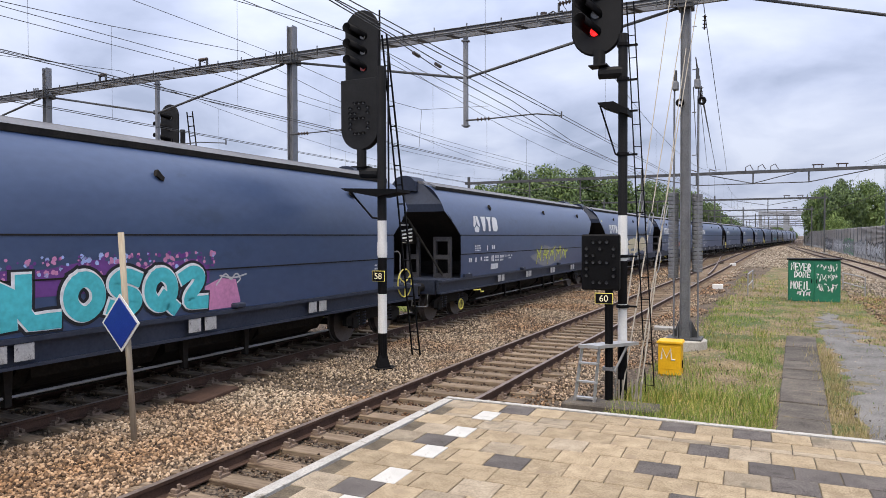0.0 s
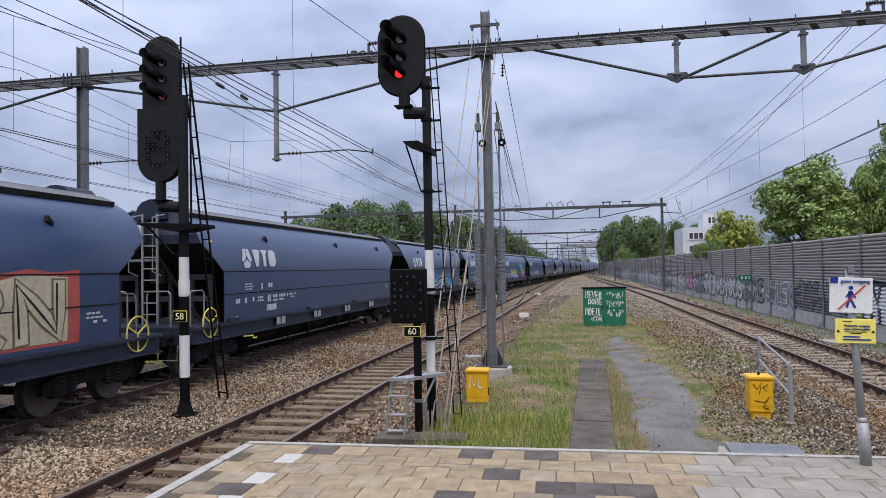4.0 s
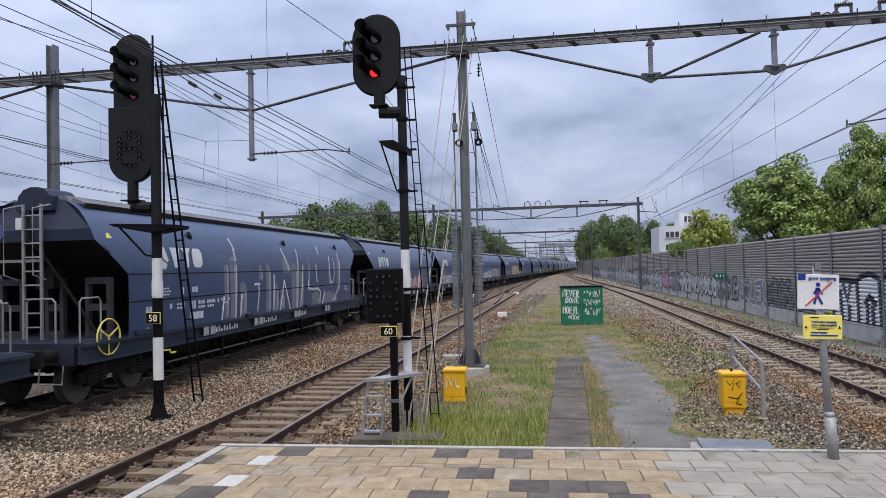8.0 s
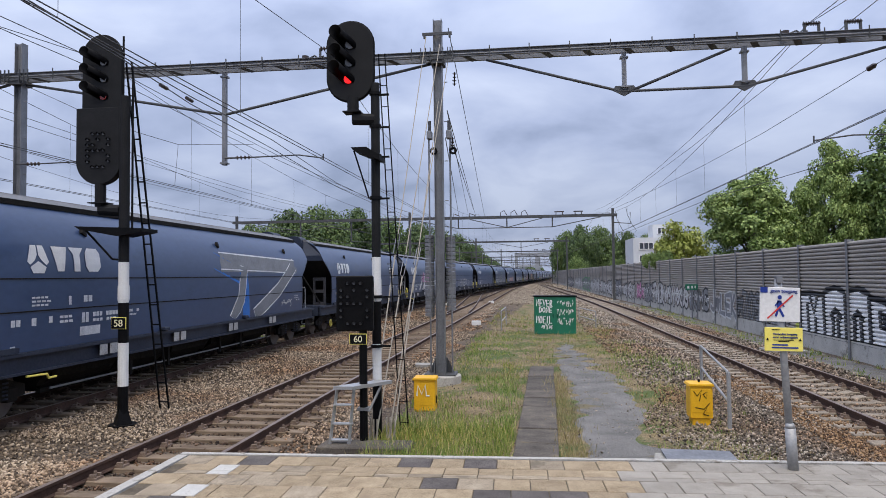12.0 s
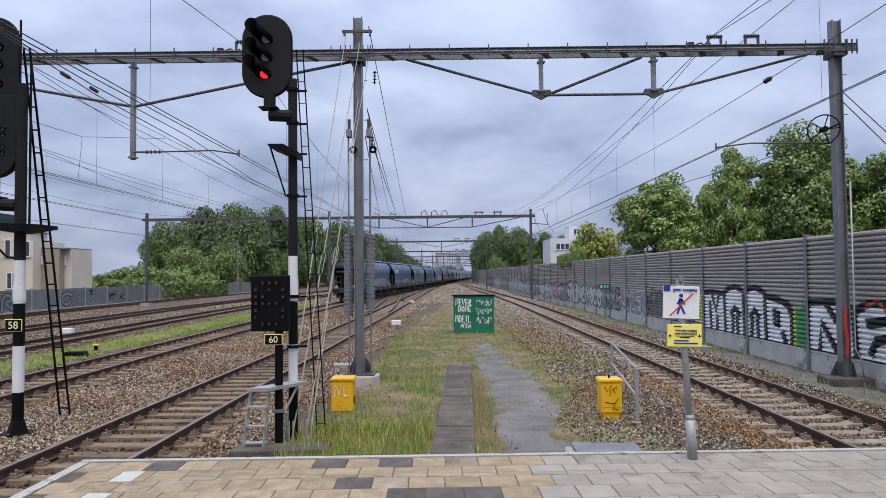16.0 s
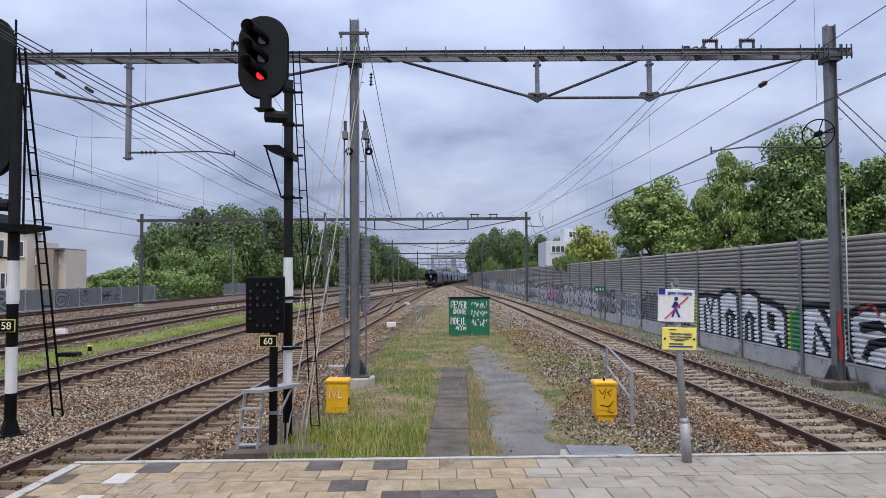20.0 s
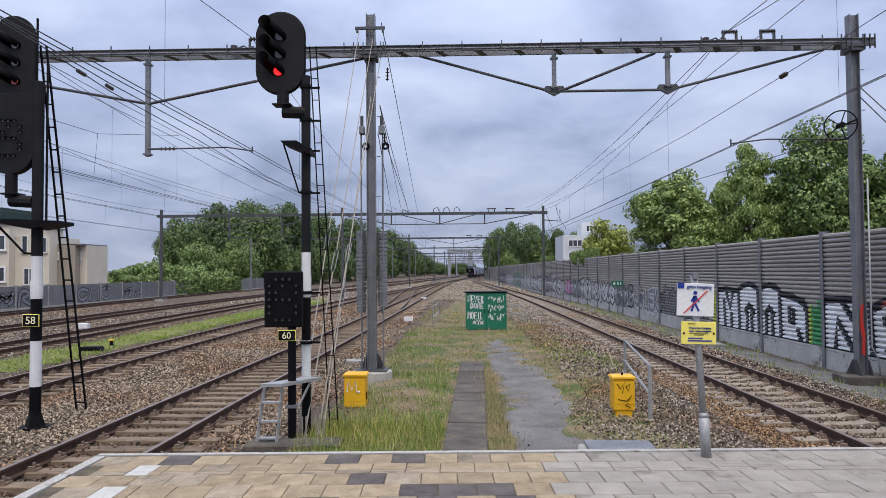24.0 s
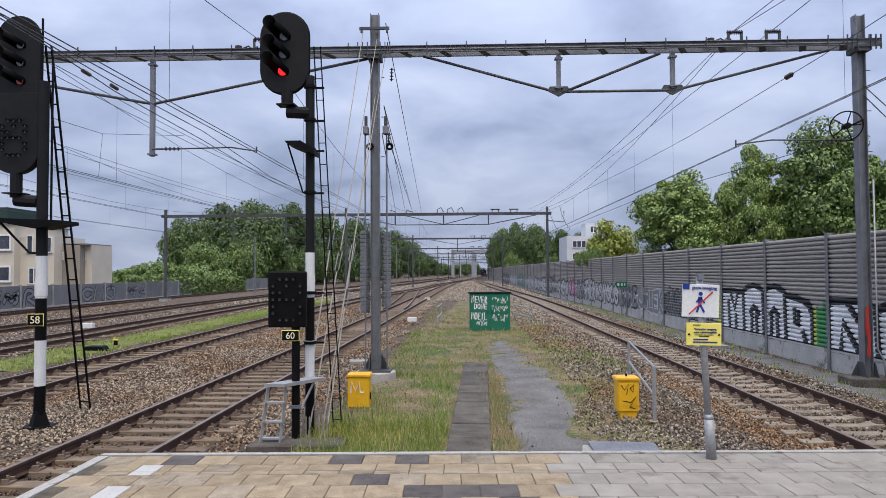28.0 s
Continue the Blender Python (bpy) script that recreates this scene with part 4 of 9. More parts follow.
def ladder(name, parent, p, q, w0, w1, rungs, mat=BLACK, r=0.024, lab=""):
    """Two stiles from p (top) to q (bottom), w0 and w1 apart, with rungs."""
    p, q = Vector(p), Vector(q)
    b = B()
    for s in (-0.5, 0.5):
        beam(b, p + Vector((s * w0, 0, 0)), q + Vector((s * w1, 0, 0)), r, r)
    o = part(name, b, mat, parent, lab)
    for k in range(rungs):
        f = (k + 0.5) / rungs
        c, w = p.lerp(q, f), w0 + (w1 - w0) * f
        b = B()
        rod(b, c - Vector((w / 2, 0, 0)), c + Vector((w / 2, 0, 0)), r * 0.5, 6)
        part("rung", b, mat, o)
    return o


def dots(parent, cells, x, y, z, pitch, mat=LENS_OFF):
    for u, v in cells:
        b = B()
        rod(b, (x + u * pitch, y, z + v * pitch), (x + u * pitch, y - 0.02, z + v * pitch), 0.026, 10)
        part("lamp", b, mat, parent)
        b = B()
        prism(b, [(-0.032, -0.012), (-0.032, 0.015), (0, 0.036), (0.032, 0.015), (0.032, -0.012), (0.026, -0.012), (0.026, 0.012), (0, 0.03), (-0.026, 0.012), (-0.026, -0.012)], lambda p_, q_, w: (x + u * pitch + p_, w, z + v * pitch + q_), y - 0.05, y)
        part("lamp_visor", b, BLACK, parent)


MATRIX = [(-1, 3), (0, 3), (1, 3), (-2, 2), (0, 2), (2, 2), (-2, 1), (-1, 1), (2, 1), (-1, 0), (0, 0), (1, 0), (-2, 0), (-2, -1), (2, -1), (-2, -2), (2, -2), (-1, -3), (0, -3), (1, -3)]


def number_plate(parent, x, y, z, body, w=0.32, h=0.19):
    b = B()
    box(b, (x, y, z), (w, 0.015, h))
    o = part("number_plate", b, PALEYELLOW, parent, "black plate with a yellow border and number", bevel=0.004)
    b = B()
    box(b, (x, y - 0.009, z), (w - 0.022, 0.008, h - 0.022))
    part("plate_face", b, BLACK, o)
    lettering(body, h * 0.84, PLATEINK, o, (x, y - 0.018, z - 0.004))


def banded_pole(parent, x, y, bands, r, taper=None):
    for z0, z1, m_ in bands:
        b = B()
        rod(b, (x, y, z0), (x, y, z1), r, 14)
        part("pole_band", b, m_, parent, smooth=False)


# signal 58, between the two nearest tracks
s58 = thing("signal", "black three-lamp railway signal with lamp matrix, ladder and banded pole", "railway signal", (-7.6, 12.05, 0))
banded_pole(s58, 0, 0, [(-0.95, -0.28, BLACK), (-0.28, 0.53, WHITE), (0.53, 1.28, BLACK), (1.28, 1.62, WHITE), (1.62, 2.04, WHITE), (2.04, 5.2, BLACKGREY)], 0.095)
bm = B()
rod(bm, (0, 0, 1.32), (0, 0, 1.60), 0.105, 14)
part("collar", bm, WHITE, s58)
bm = B()
rod(bm, (0, 0, -1.06), (0, 0, -0.7), 0.22, 4, 0.1)
rod(bm, (0, 0, -1.06), (0, 0, -0.98), 0.26, 8)
part("foot", bm, BLACK, s58)
bm = B()
plate(bm, [(u, v) for u, v in capsule(0.80, 1.9) if v > -0.5] + [(-0.40, -0.55), (0.40, -0.55)], -0.50, 5.48, 0.02, 0.09)
part("signal_board", bm, BLACKGREY, s58, bevel=0.008)
bm = B()
plate(bm, [(-0.46, 0.72), (0.46, 0.72)] + [(u, v) for u, v in capsule(0.92, 1.5) if v < 0][::-1], -0.50, 4.27, -0.06, 0.10)
part("matrix_board", bm, BLACKGREY, s58, bevel=0.008)
for z, lens in ((5.88, LENS_OFF), (5.56, LENS_OFF), (5.22, RED_DIM)):
    hood(s58, -0.45, 0.02, z, lens, lean=(-0.27, -0.22, 0.17), r=0.098)
dots(s58, MATRIX, -0.50, -0.06, 4.17, 0.105)
bm = B()
rod(bm, (-0.5, 0.02, 3.1), (-0.5, 0.02, 3.55), 0.10, 12)
box(bm, (-0.5, 0.02, 3.17), (0.34, 0.3, 0.02))
rod(bm, (-0.5, 0.02, 3.05), (-0.08, 0.02, 3.02), 0.11, 10)
part("neck", bm, BLACKGREY, s58)
bm = B()
prism(bm, [(-0.85, 0.0), (0.5, -0.06), (0.5, -0.12), (0.0, -0.2), (-0.75, -0.06)], lambda u, v, w: (u, w, 2.72 + v), -0.25, 0.3)
part("bracket", bm, BLACK, s58)
bm = B()
chain(bm, [(-0.72, -0.1, 2.66), (-0.2, -0.05, 2.1), (0.0, 0, 2.08)], 0.022)
part("brace", bm, BLACK, s58)
bm = B()
rod(bm, (-0.1, 0.1, 2.6), (-0.1, 0.1, 6.4), 0.02, 6)
part("rod", bm, BLACK, s58)
bm = B()
rod(bm, (0.13, 0.05, 2.6), (0.13, 0.05, 5.6), 0.02, 6)
part("conduit", bm, BLACK, s58)
ladder("ladder", s58, (-0.02, 0.15, 5.9), (-0.05, 1.58, -1.06), 0.11, 0.2, 17, r=0.03)
number_plate(s58, -0.02, -0.12, 0.9, "58", 0.30, 0.22)

# signal 60, by the platform end
s60 = thing("signal", "black oval three-lamp railway signal showing red, with banded pole", "railway signal", (-2.525, 11.1, 0))
banded_pole(s60, 0, 0, [(-0.93, 0.0, BLACK), (0.0, 0.61, WHITE), (0.61, 1.31, BLACK), (1.31, 1.7, WHITE), (1.7, 2.04, WHITE), (2.04, 4.95, BLACKGREY)], 0.074)
bm = B()
rod(bm, (0, 0, 1.33), (0, 0, 1.68), 0.083, 14)
part("collar", bm, WHITE, s60)
bm = B()
plate(bm, capsule(0.80, 1.36), -0.42, 5.34, -0.03, 0.05)
part("signal_board", bm, BLACKGREY, s60, "dark grey oval signal board", bevel=0.01)
bm = B()
plate(bm, capsule(0.83, 1.39), -0.42, 5.34, 0.0, 0.03)
part("board_rim", bm, BLACK, s60)
for x, z, lens in ((-0.42, 5.61, LENS_OFF), (-0.43, 5.31, LENS_OFF), (-0.45, 5.03, RED_ON)):
    hood(s60, x, -0.03, z, lens, lean=(-0.19, -0.24, 0.17), r=0.108)
bm = B()
rod(bm, (-0.38, 0.0, 4.48), (-0.38, 0.0, 4.72), 0.10, 12)
box(bm, (-0.38, 0.0, 4.47), (0.3, 0.26, 0.02))
rod(bm, (-0.38, 0.0, 4.36), (0.0, 0.0, 4.34), 0.10, 10)
part("neck", bm, BLACKGREY, s60)
bm = B()
prism(bm, [(-0.36, 0.08), (-0.1, 0.08), (0.12, -0.06), (0.12, -0.14), (-0.1, -0.06), (-0.33, 0.04)], lambda u, v, w: (u, w, 3.76 + v), -0.25, 0.2)
part("bracket", bm, BLACK, s60)
bm = B()
chain(bm, [(-0.33, -0.15, 3.8), (-0.1, -0.08, 3.02), (0.1, 0, 3.02)], 0.016)
part("brace", bm, BLACK, s60)
for z in (0.55, 1.36, 3.0, 3.7, 4.2, 4.75):
    bm = B()
    rod(bm, (0, 0, z), (0, 0, z + 0.05), 0.10, 14)
    box(bm, (0.14, 0.06, z + 0.02), (0.16, 0.04, 0.03))
    part("clamp", bm, BLACK, s60)
ladder("ladder", s60, (0.08, 0.16, 5.5), (0.36, 0.5, -0.95), 0.11, 0.14, 18, r=0.015)
for sx, cx in ((-21.6, -0.72), (-30.3, -0.7)):
    sg = thing("signal", "dark oval three-lamp railway signal on a pole beyond the train", "railway signal", (sx, 20.0, 0), "signals beyond the train")
    bm = B()
    rod(bm, (0, 0, -1.1), (0, 0, 6.0), 0.1, 12)
    part("pole", bm, BLACKGREY, sg)
    bm = B()
    plate(bm, capsule(0.98, 2.0), cx, 6.07, -0.03, 0.05)
    part("signal_board", bm, BLACKGREY, sg, bevel=0.01)
    for z in (6.5, 6.05, 5.6):
        hood(sg, cx + 0.12, -0.03, z, LENS_OFF, lean=(-0.55, -0.35, 0.22), r=0.09)
    bm = B()
    rod(bm, (cx, 0, 5.0), (cx, 0, 5.2), 0.1, 12)
    rod(bm, (cx, 0, 5.0), (0, 0, 5.0), 0.1, 10)
    part("neck", bm, BLACKGREY, sg)
    ladder("ladder", sg, (0.12, 0.25, 6.75), (0.85, 0.6, -1.0), 0.3, 0.34, 20, r=0.04)
mtx = thing("speed_indicator", "black square lamp-matrix speed indicator on a short black post", "speed indicator", (-2.72, 10.6, 0))
bm = B()
box(bm, (-0.04, 0, 1.3), (0.59, 0.12, 0.87))
part("board", bm, BLACK, mtx, bevel=0.02)
dots(mtx, MATRIX, -0.04, -0.06, 1.3, 0.105)
bm = B()
rod(bm, (0.08, 0.03, -1.0), (0.08, 0.03, 0.9), 0.065, 12)
part("post", bm, BLACK, mtx)
bm = B()
box(bm, (0.08, 0.03, -0.36), (0.17, 0.15, 0.05))
part("band", bm, GALV, mtx)
number_plate(mtx, 0.02, -0.06, 0.74, "60", 0.28, 0.17)
bm = B()
prism(bm, [(-0.85, -0.24), (0.6, -0.2), (0.58, 0.3), (-0.82, 0.26)], lambda u, v, w: (u, v, w), -0.2, 0.1)
single("foundation_slab", bm, SLAB, "dark worn concrete foundation slab beside the platform end", "foundation", bevel=0.02, at=pose(-2.42, 10.38, -0.95))
steps = thing("step_ladder", "aluminium step ladder with a small platform beside the signal", "step ladder", (-2.75, 10.5, 0))
for x0, x1 in ((-0.36, -0.27), (-0.06, 0.0)):
    bm = B()
    beam(bm, (x0, -0.14, -0.86), (x1, -0.04, -0.02), 0.022, 0.045)
    part("stile", bm, ALU, steps)
for z in (-0.8, -0.55, -0.26):
    bm = B()
    box(bm, (-0.19 + 0.07 * (z + 0.86), -0.1, z), (0.31, 0.09, 0.022))
    part("tread", bm, ALU, steps)
bm = B()
prism(bm, [(-0.3, -0.16), (0.02, -0.16), (0.5, 0.5), (0.2, 0.5)], lambda u, v, w: (u, v, w), -0.02, 0.03)
part("platform_plate", bm, ALU, steps)
bm = B()
chain(bm, [(0.35, 0.35, -0.02), (0.2, 0.1, -0.4)], 0.02)
part("strut", bm, GALV, steps)

# guy rods of the middle mast
for k, (x0, z0, x1, y1, sl) in enumerate([(-2.5, 7.75, -2.62, 10.9, 0.40), (-2.15, 7.85, -2.48, 10.75, 0.36), (-1.95, 7.7, -2.3, 10.9, 0.40), (-2.2, 7.0, -2.2, 10.75, 0.33)]):
    g = thing("guy_rod", "pale steel guy rod with a turnbuckle link", "guy rod", None, "guy rods of the mast")
    p, q = Vector((x0, PY - 0.15, z0 - 0.3 * k)), Vector((x1, y1, -0.9))
    a, b_ = p.lerp(q, 1 - sl), p.lerp(q, 1 - sl + 0.05)
    bm = B()
    chain(bm, [p, a], 0.010, 6)
    part("upper_rod", bm, ROPE, g)
    bm = B()
    chain(bm, [b_, q], 0.013, 6)
    part("lower_rod", bm, ROPE, g)
    bm = B()
    for s in (-0.035, 0.035):
        chain(bm, [a + Vector((s * 0.4, 0, 0)), a + Vector((s, 0, -0.04)), b_ + Vector((s, 0, 0.04)), b_ + Vector((s * 0.4, 0, 0))], 0.01, 5)
    part("turnbuckle", bm, GALV, g)
    bm = B()
    for s in (-0.03, 0.03):
        chain(bm, [q + Vector((s, 0, 0.35)), q + Vector((s, 0, 0.0))], 0.014, 5)
    part("eye_bolt", bm, ROPE, g)

# balance weights and their tubes on the middle mast
for x, z0, z1 in ((-2.5, 0.7, 2.75), (-1.96, 0.85, 2.7)):
    wt = thing("balance_weight", "stack of grey concrete balance weights beside the mast", "balance weights", (x, PY + 0.1, 0), "balance weights of the mast")
    k = 0
    z = z0
    while z < z1:
        bm = B()
        rod(bm, (0, 0, z), (0, 0, z + 0.085), 0.12, 14)
        part("weight", bm, GALV, wt, bevel=0.008)
        z += 0.098
    bm = B()
    rod(bm, (0, 0, z0 - 0.2), (0, 0, 5.0), 0.012, 6)
    part("rod", bm, WIRE, wt)
    bm = B()
    rod(bm, (0.03, -0.13, -0.9), (0.03, -0.13, 5.3), 0.02, 8)
    part("guide_tube", bm, GALV, wt)
for x in (-2.44, -1.95):
    cl = thing("pulley_block", "galvanised pulley block clamped to the mast", "pulley block", (x, PY - 0.1, 5.25), "pulley blocks on the mast")
    bm = B()
    box(bm, (0, 0, 0), (0.13, 0.2, 0.2))
    part("housing", bm, GALV, cl, bevel=0.015)
    bm = B()
    rod(bm, (0.0, 0, -0.1), (0.0, 0, 0.36), 0.04, 10)
    part("sleeve", bm, GALV_DARK, cl)
    bm = B()
    ring(bm, (0.1, 0, -0.4), (0, 1, 0), 0.07, 0.03, 14, 6)
    part("pulley", bm, BLACK, cl)
bm = B()
box(bm, (0, 0, 0), (0.75, 0.05, 0.07))
for s in (-0.32, 0.32):
    box(bm, (s, 0, -0.06), (0.05, 0.06, 0.1))
single("mast_crosspiece", bm, GALV_DARK, "short dark steel crosspiece near the mast top", "crosspiece", at=pose(-2.22, PY - 0.14, 7.82))


# ---- small lineside things ----
def relay_box(x, y, z, w, d, h, label, foot, ink):
    o = thing("relay_box", label, "equipment box", (x, y, z), "yellow equipment boxes")
    b = B()
    box(b, (0, 0, h / 2 + foot), (w, d, h))
    part("body", b, YELLOW, o, bevel=0.012)
    b = B()
    prism(b, [(-w / 2 - 0.03, 0), (w / 2 + 0.03, 0), (w / 2 + 0.01, 0.05), (-w / 2 - 0.01, 0.05)], lambda u, v, q: (u, q, h + foot + v), -d / 2 - 0.03, d / 2 + 0.03)
    part("lid", b, YELLOW, o, bevel=0.008)
    b = B()
    box(b, (0.0, -d / 2 - 0.004, h * 0.55 + foot), (w * 0.9, 0.008, h * 0.72))
    part("door", b, YELLOW, o, bevel=0.003)
    b = B()
    box(b, (w / 2 + 0.008, -d * 0.1, h * 0.35 + foot), (0.02, 0.05, 0.14))
    part("latch", b, BLACK, o)
    b = B()
    box(b, (0, 0, foot / 2), (w * 0.8, d * 0.8, foot))
    part("foot", b, YELLOW, o, bevel=0.01)
    for k, pts in enumerate(ink[0]):
        b = B()
        chain(b, [(u * w, -d / 2 - 0.012, foot + v * h) for u, v in pts], ink[2], 4)
        part("scribble", b, ink[1], o)
    return o


relay_box(-2.1, 13.6, -0.98, 0.42, 0.36, 0.6, "yellow steel equipment box with a white scrawl in the grass", 0.04, ([[(-0.35, 0.5), (-0.3, 0.85), (-0.12, 0.55), (0.05, 0.85), (0.1, 0.5), (0.25, 0.5)]], WHITE, 0.017))
relay_box(2.95, 12.7, -0.99, 0.38, 0.34, 0.56, "yellow steel equipment box with dark scribbles on grit", 0.16, ([[(-0.35, 0.85), (-0.2, 0.7), (0, 0.9), (-0.1, 0.55)], [(0.05, 0.75), (0.25, 0.85), (0.2, 0.62), (0.08, 0.75)], [(-0.3, 0.35), (0.1, 0.3), (0.35, 0.5), (0.05, 0.15), (0.3, 0.1)]], BLACK, 0.008))
bm = B()
rod(bm, (0, 0, 0), (0, 0, 0.05), 0.02, 8)
single("lid_knob", bm, BLACK, "small dark knob on the yellow box lid", "knob", at=pose(2.95, 12.7, -0.22))


def cabinet(x, y, z, w, d, h, label):
    o = thing("switch_cabinet", label, "switch cabinet", (x, y, z), "green switch cabinets")
    b = B()
    box(b, (0, 0, h / 2), (w, d, h))
    part("body", b, GREENBOX, o, bevel=0.015)
    for s in (-1, 1):
        b = B()
        box(b, (s * w / 4, -d / 2 - 0.012, h / 2), (w / 2 - 0.03, 0.024, h - 0.1))
        dr = part("door", b, GREENBOX, o, bevel=0.006)
        b = B()
        box(b, (s * 0.09, -d / 2 - 0.035, h * 0.5), (0.03, 0.03, 0.16))
        part("handle", b, BLACK, dr)
    b = B()
    box(b, (0, 0, h + 0.025), (w + 0.1, d + 0.12, 0.05))
    part("roof", b, BLACK, o, bevel=0.01)
    b = B()
    box(b, (0, 0, -0.06), (w - 0.06, d - 0.06, 0.12))
    part("base", b, CONCRETE, o)
    return o


def scrawl(parent, rng, x0, x1, z0, z1, y, r, mat, words):
    """Loose tag strokes, words of a few looping strokes each."""
    n = words[0] * words[1]
    cw, ch = (x1 - x0) / words[0], (z1 - z0) / words[1]
    for i in range(n):
        cx, cz = x0 + cw * (i % words[0] + 0.5), z0 + ch * (i // words[0] + 0.5)
        for k in range(4):
            pts, px = [], cx - cw * 0.4 + k * cw * 0.22
            for s in range(5):
                pts.append((px + rng.uniform(-0.12, 0.16) * cw, y, cz + rng.uniform(-0.42, 0.42) * ch))
            b = B()
            chain(b, pts, r, 4)
            for v in b.verts:
                v.co.y = y + (v.co.y - y) * 0.2
            part("scribble", b, mat, parent)


rng = random.Random(5)
cab = cabinet(1.13, 31.3, -0.97, 1.84, 0.8, 1.7, "green two-door switch cabinet covered in white tags")
scrawl(cab, rng, 0.1, 0.85, 0.4, 1.6, -0.45, 0.018, WHITE, (2, 3))
cab2 = cabinet(-24.3, 26.4, -1.0, 1.5, 0.8, 1.75, "green switch cabinet with a white tag beside the far tracks")
scrawl(cab2, rng, -0.6, 0.6, 0.9, 1.6, -0.45, 0.02, WHITE, (1, 1))

# handrail
hr = thing("handrail", "short grey tubular steel handrail in the ballast", "handrail")
for nm, pts in (("post", [(3.32, 12.2, -1.1), (3.32, 12.2, 0.02)]), ("post", [(3.98, 16.8, -1.1), (3.98, 16.8, 0.0)]), ("top_rail", [(3.32, 12.2, 0.02), (3.98, 16.8, 0.0)]), ("lower_rail", [(3.32, 12.2, -0.48), (3.98, 16.8, -0.5)])):
    bm = B()
    chain(bm, pts, 0.035 if nm == "post" else 0.024, 10)
    part(nm, bm, GALV_PALE, hr)
hr2 = thing("handrail", "small far handrail of grey tube beside the verge", "handrail")
for pts in ([(-1.35, 33, -1.0), (-1.35, 33, 0.0)], [(-1.25, 37, -1.0), (-1.25, 37, 0.0)], [(-1.35, 33, 0.0), (-1.25, 37, 0.0)], [(-1.35, 33, -0.5), (-1.25, 37, -0.5)]):
    bm = B()
    chain(bm, pts, 0.025, 8)
    part("tube", bm, GALV_PALE, hr2)

# no-entry sign, leaning a little
sign = thing("warning_sign", "leaning grey post with a white no-entry sign and yellow notice", "sign", pose(2.235, 6.36, 0, 0, -2.6, 0))
bm = B()
rod(bm, (0, 0, 0), (0, 0, 0.36), 0.045, 14)
rod(bm, (0, 0, 0.36), (0, 0, 0.40), 0.045, 14, 0.032)
part("socket", bm, GALV_PALE, sign, "galvanised socket tube", smooth=True)
bm = B()
rod(bm, (0, 0.02, 0.38), (0, 0.02, 1.66), 0.031, 14)
part("post", bm, GALV_PALE, sign, smooth=True)
bm = B()
box(bm, (0, 0, 0), (0.335, 0.012, 0.30))
brd = place(part("board", bm, WHITE, sign, "white enamel board", bevel=0.003), pose(-0.02, -0.035, 1.44, 0, 5, 0))
for cx, cz, sx, sz, m_ in ((-0.135, 0.125, 0.06, 0.05, BLUE),):
    bm = B()
    box(bm, (cx, -0.008, cz), (sx, 0.006, sz))
    part("blue_mark", bm, m_, brd)
lettering("geen toegang", 0.042, BLUE, brd, (0.03, -0.012, 0.118))
# walking symbol of plain bars
for pts, wd in ((((-0.005, 0.035), (-0.01, -0.025)), 0.036), (((-0.01, -0.025), (0.032, -0.105)), 0.018), (((-0.012, -0.025), (-0.034, -0.105)), 0.018), (((0.0, 0.03), (0.034, -0.02)), 0.012), (((-0.01, 0.03), (-0.04, -0.015)), 0.012)):
    bm = B()
    beam(bm, (pts[0][0], -0.009, pts[0][1]), (pts[1][0], -0.009, pts[1][1]), 0.004, wd)
    part("symbol_bar", bm, BLUE, brd)
bm = B()
rod(bm, (-0.003, -0.006, 0.063), (-0.003, -0.012, 0.063), 0.018, 12)
part("symbol_dot", bm, BLUE, brd)
bm = B()
beam(bm, (-0.105, -0.013, -0.125), (0.105, -0.013, 0.085), 0.004, 0.011)
part("red_stroke", bm, RED, brd)
bm = B()
box(bm, (0, 0, 0), (0.315, 0.012, 0.205))
nt = place(part("notice", bm, PALEYELLOW, sign, "yellow enamel notice", bevel=0.003), pose(-0.01, -0.035, 1.135, 0, 4, 0))
lettering("Verboden toegang", 0.027, BLUE, nt, (0.01, -0.009, 0.046))
lettering("voor onbevoegden", 0.027, BLUE, nt, (0.01, -0.009, 0.018))
for cx, cz, w, h_ in ((-0.065, 0.083, 0.07, 0.006), (0.0, -0.006, 0.17, 0.004), (0.0, -0.018, 0.09, 0.006), (-0.03, -0.048, 0.13, 0.012), (0.01, -0.072, 0.22, 0.012)):
    bm = B()
    box(bm, (cx, -0.008, cz), (w, 0.004, h_))
    part("text_bar", bm, BLUE if h_ > 0.01 else BLACK, nt)
for s in (-1, 1):
    bm = B()
    prism(bm, [(-0.012, -0.01), (0.012, -0.01), (0, 0.012)], lambda u, v, w: (s * 0.135 + u, w, v), -0.012, -0.005)
    part("mark", bm, BLACK, nt)
bm = B()
box(bm, (0, 0.0, 1.66), (0.05, 0.06, 0.06))
part("cap", bm, GALV, sign)

# blue diamond marker beyond the near track
dm = thing("marker_post", "weathered timber post with a blue diamond board", "marker post", pose(-8.05, 6.3, 0, 0, -2, 0))
bm = B()
rod(bm, (0, 0, -1.05), (-0.12, 0, 1.78), 0.04, 12)
part("post", bm, WOODPOST, dm, smooth=True)
for s, m_, y in ((0.39, PALEYELLOW, -0.05), (0.34, BLUE, -0.062)):
    bm = B()
    plate(bm, [(0, s), (s * 0.92, 0), (0, -s), (-s * 0.92, 0)], -0.12, 0.57, y - 0.006, y + 0.006)
    part("board_rim" if m_ is not BLUE else "board", bm, WHITE if m_ is not BLUE else BLUE, dm)

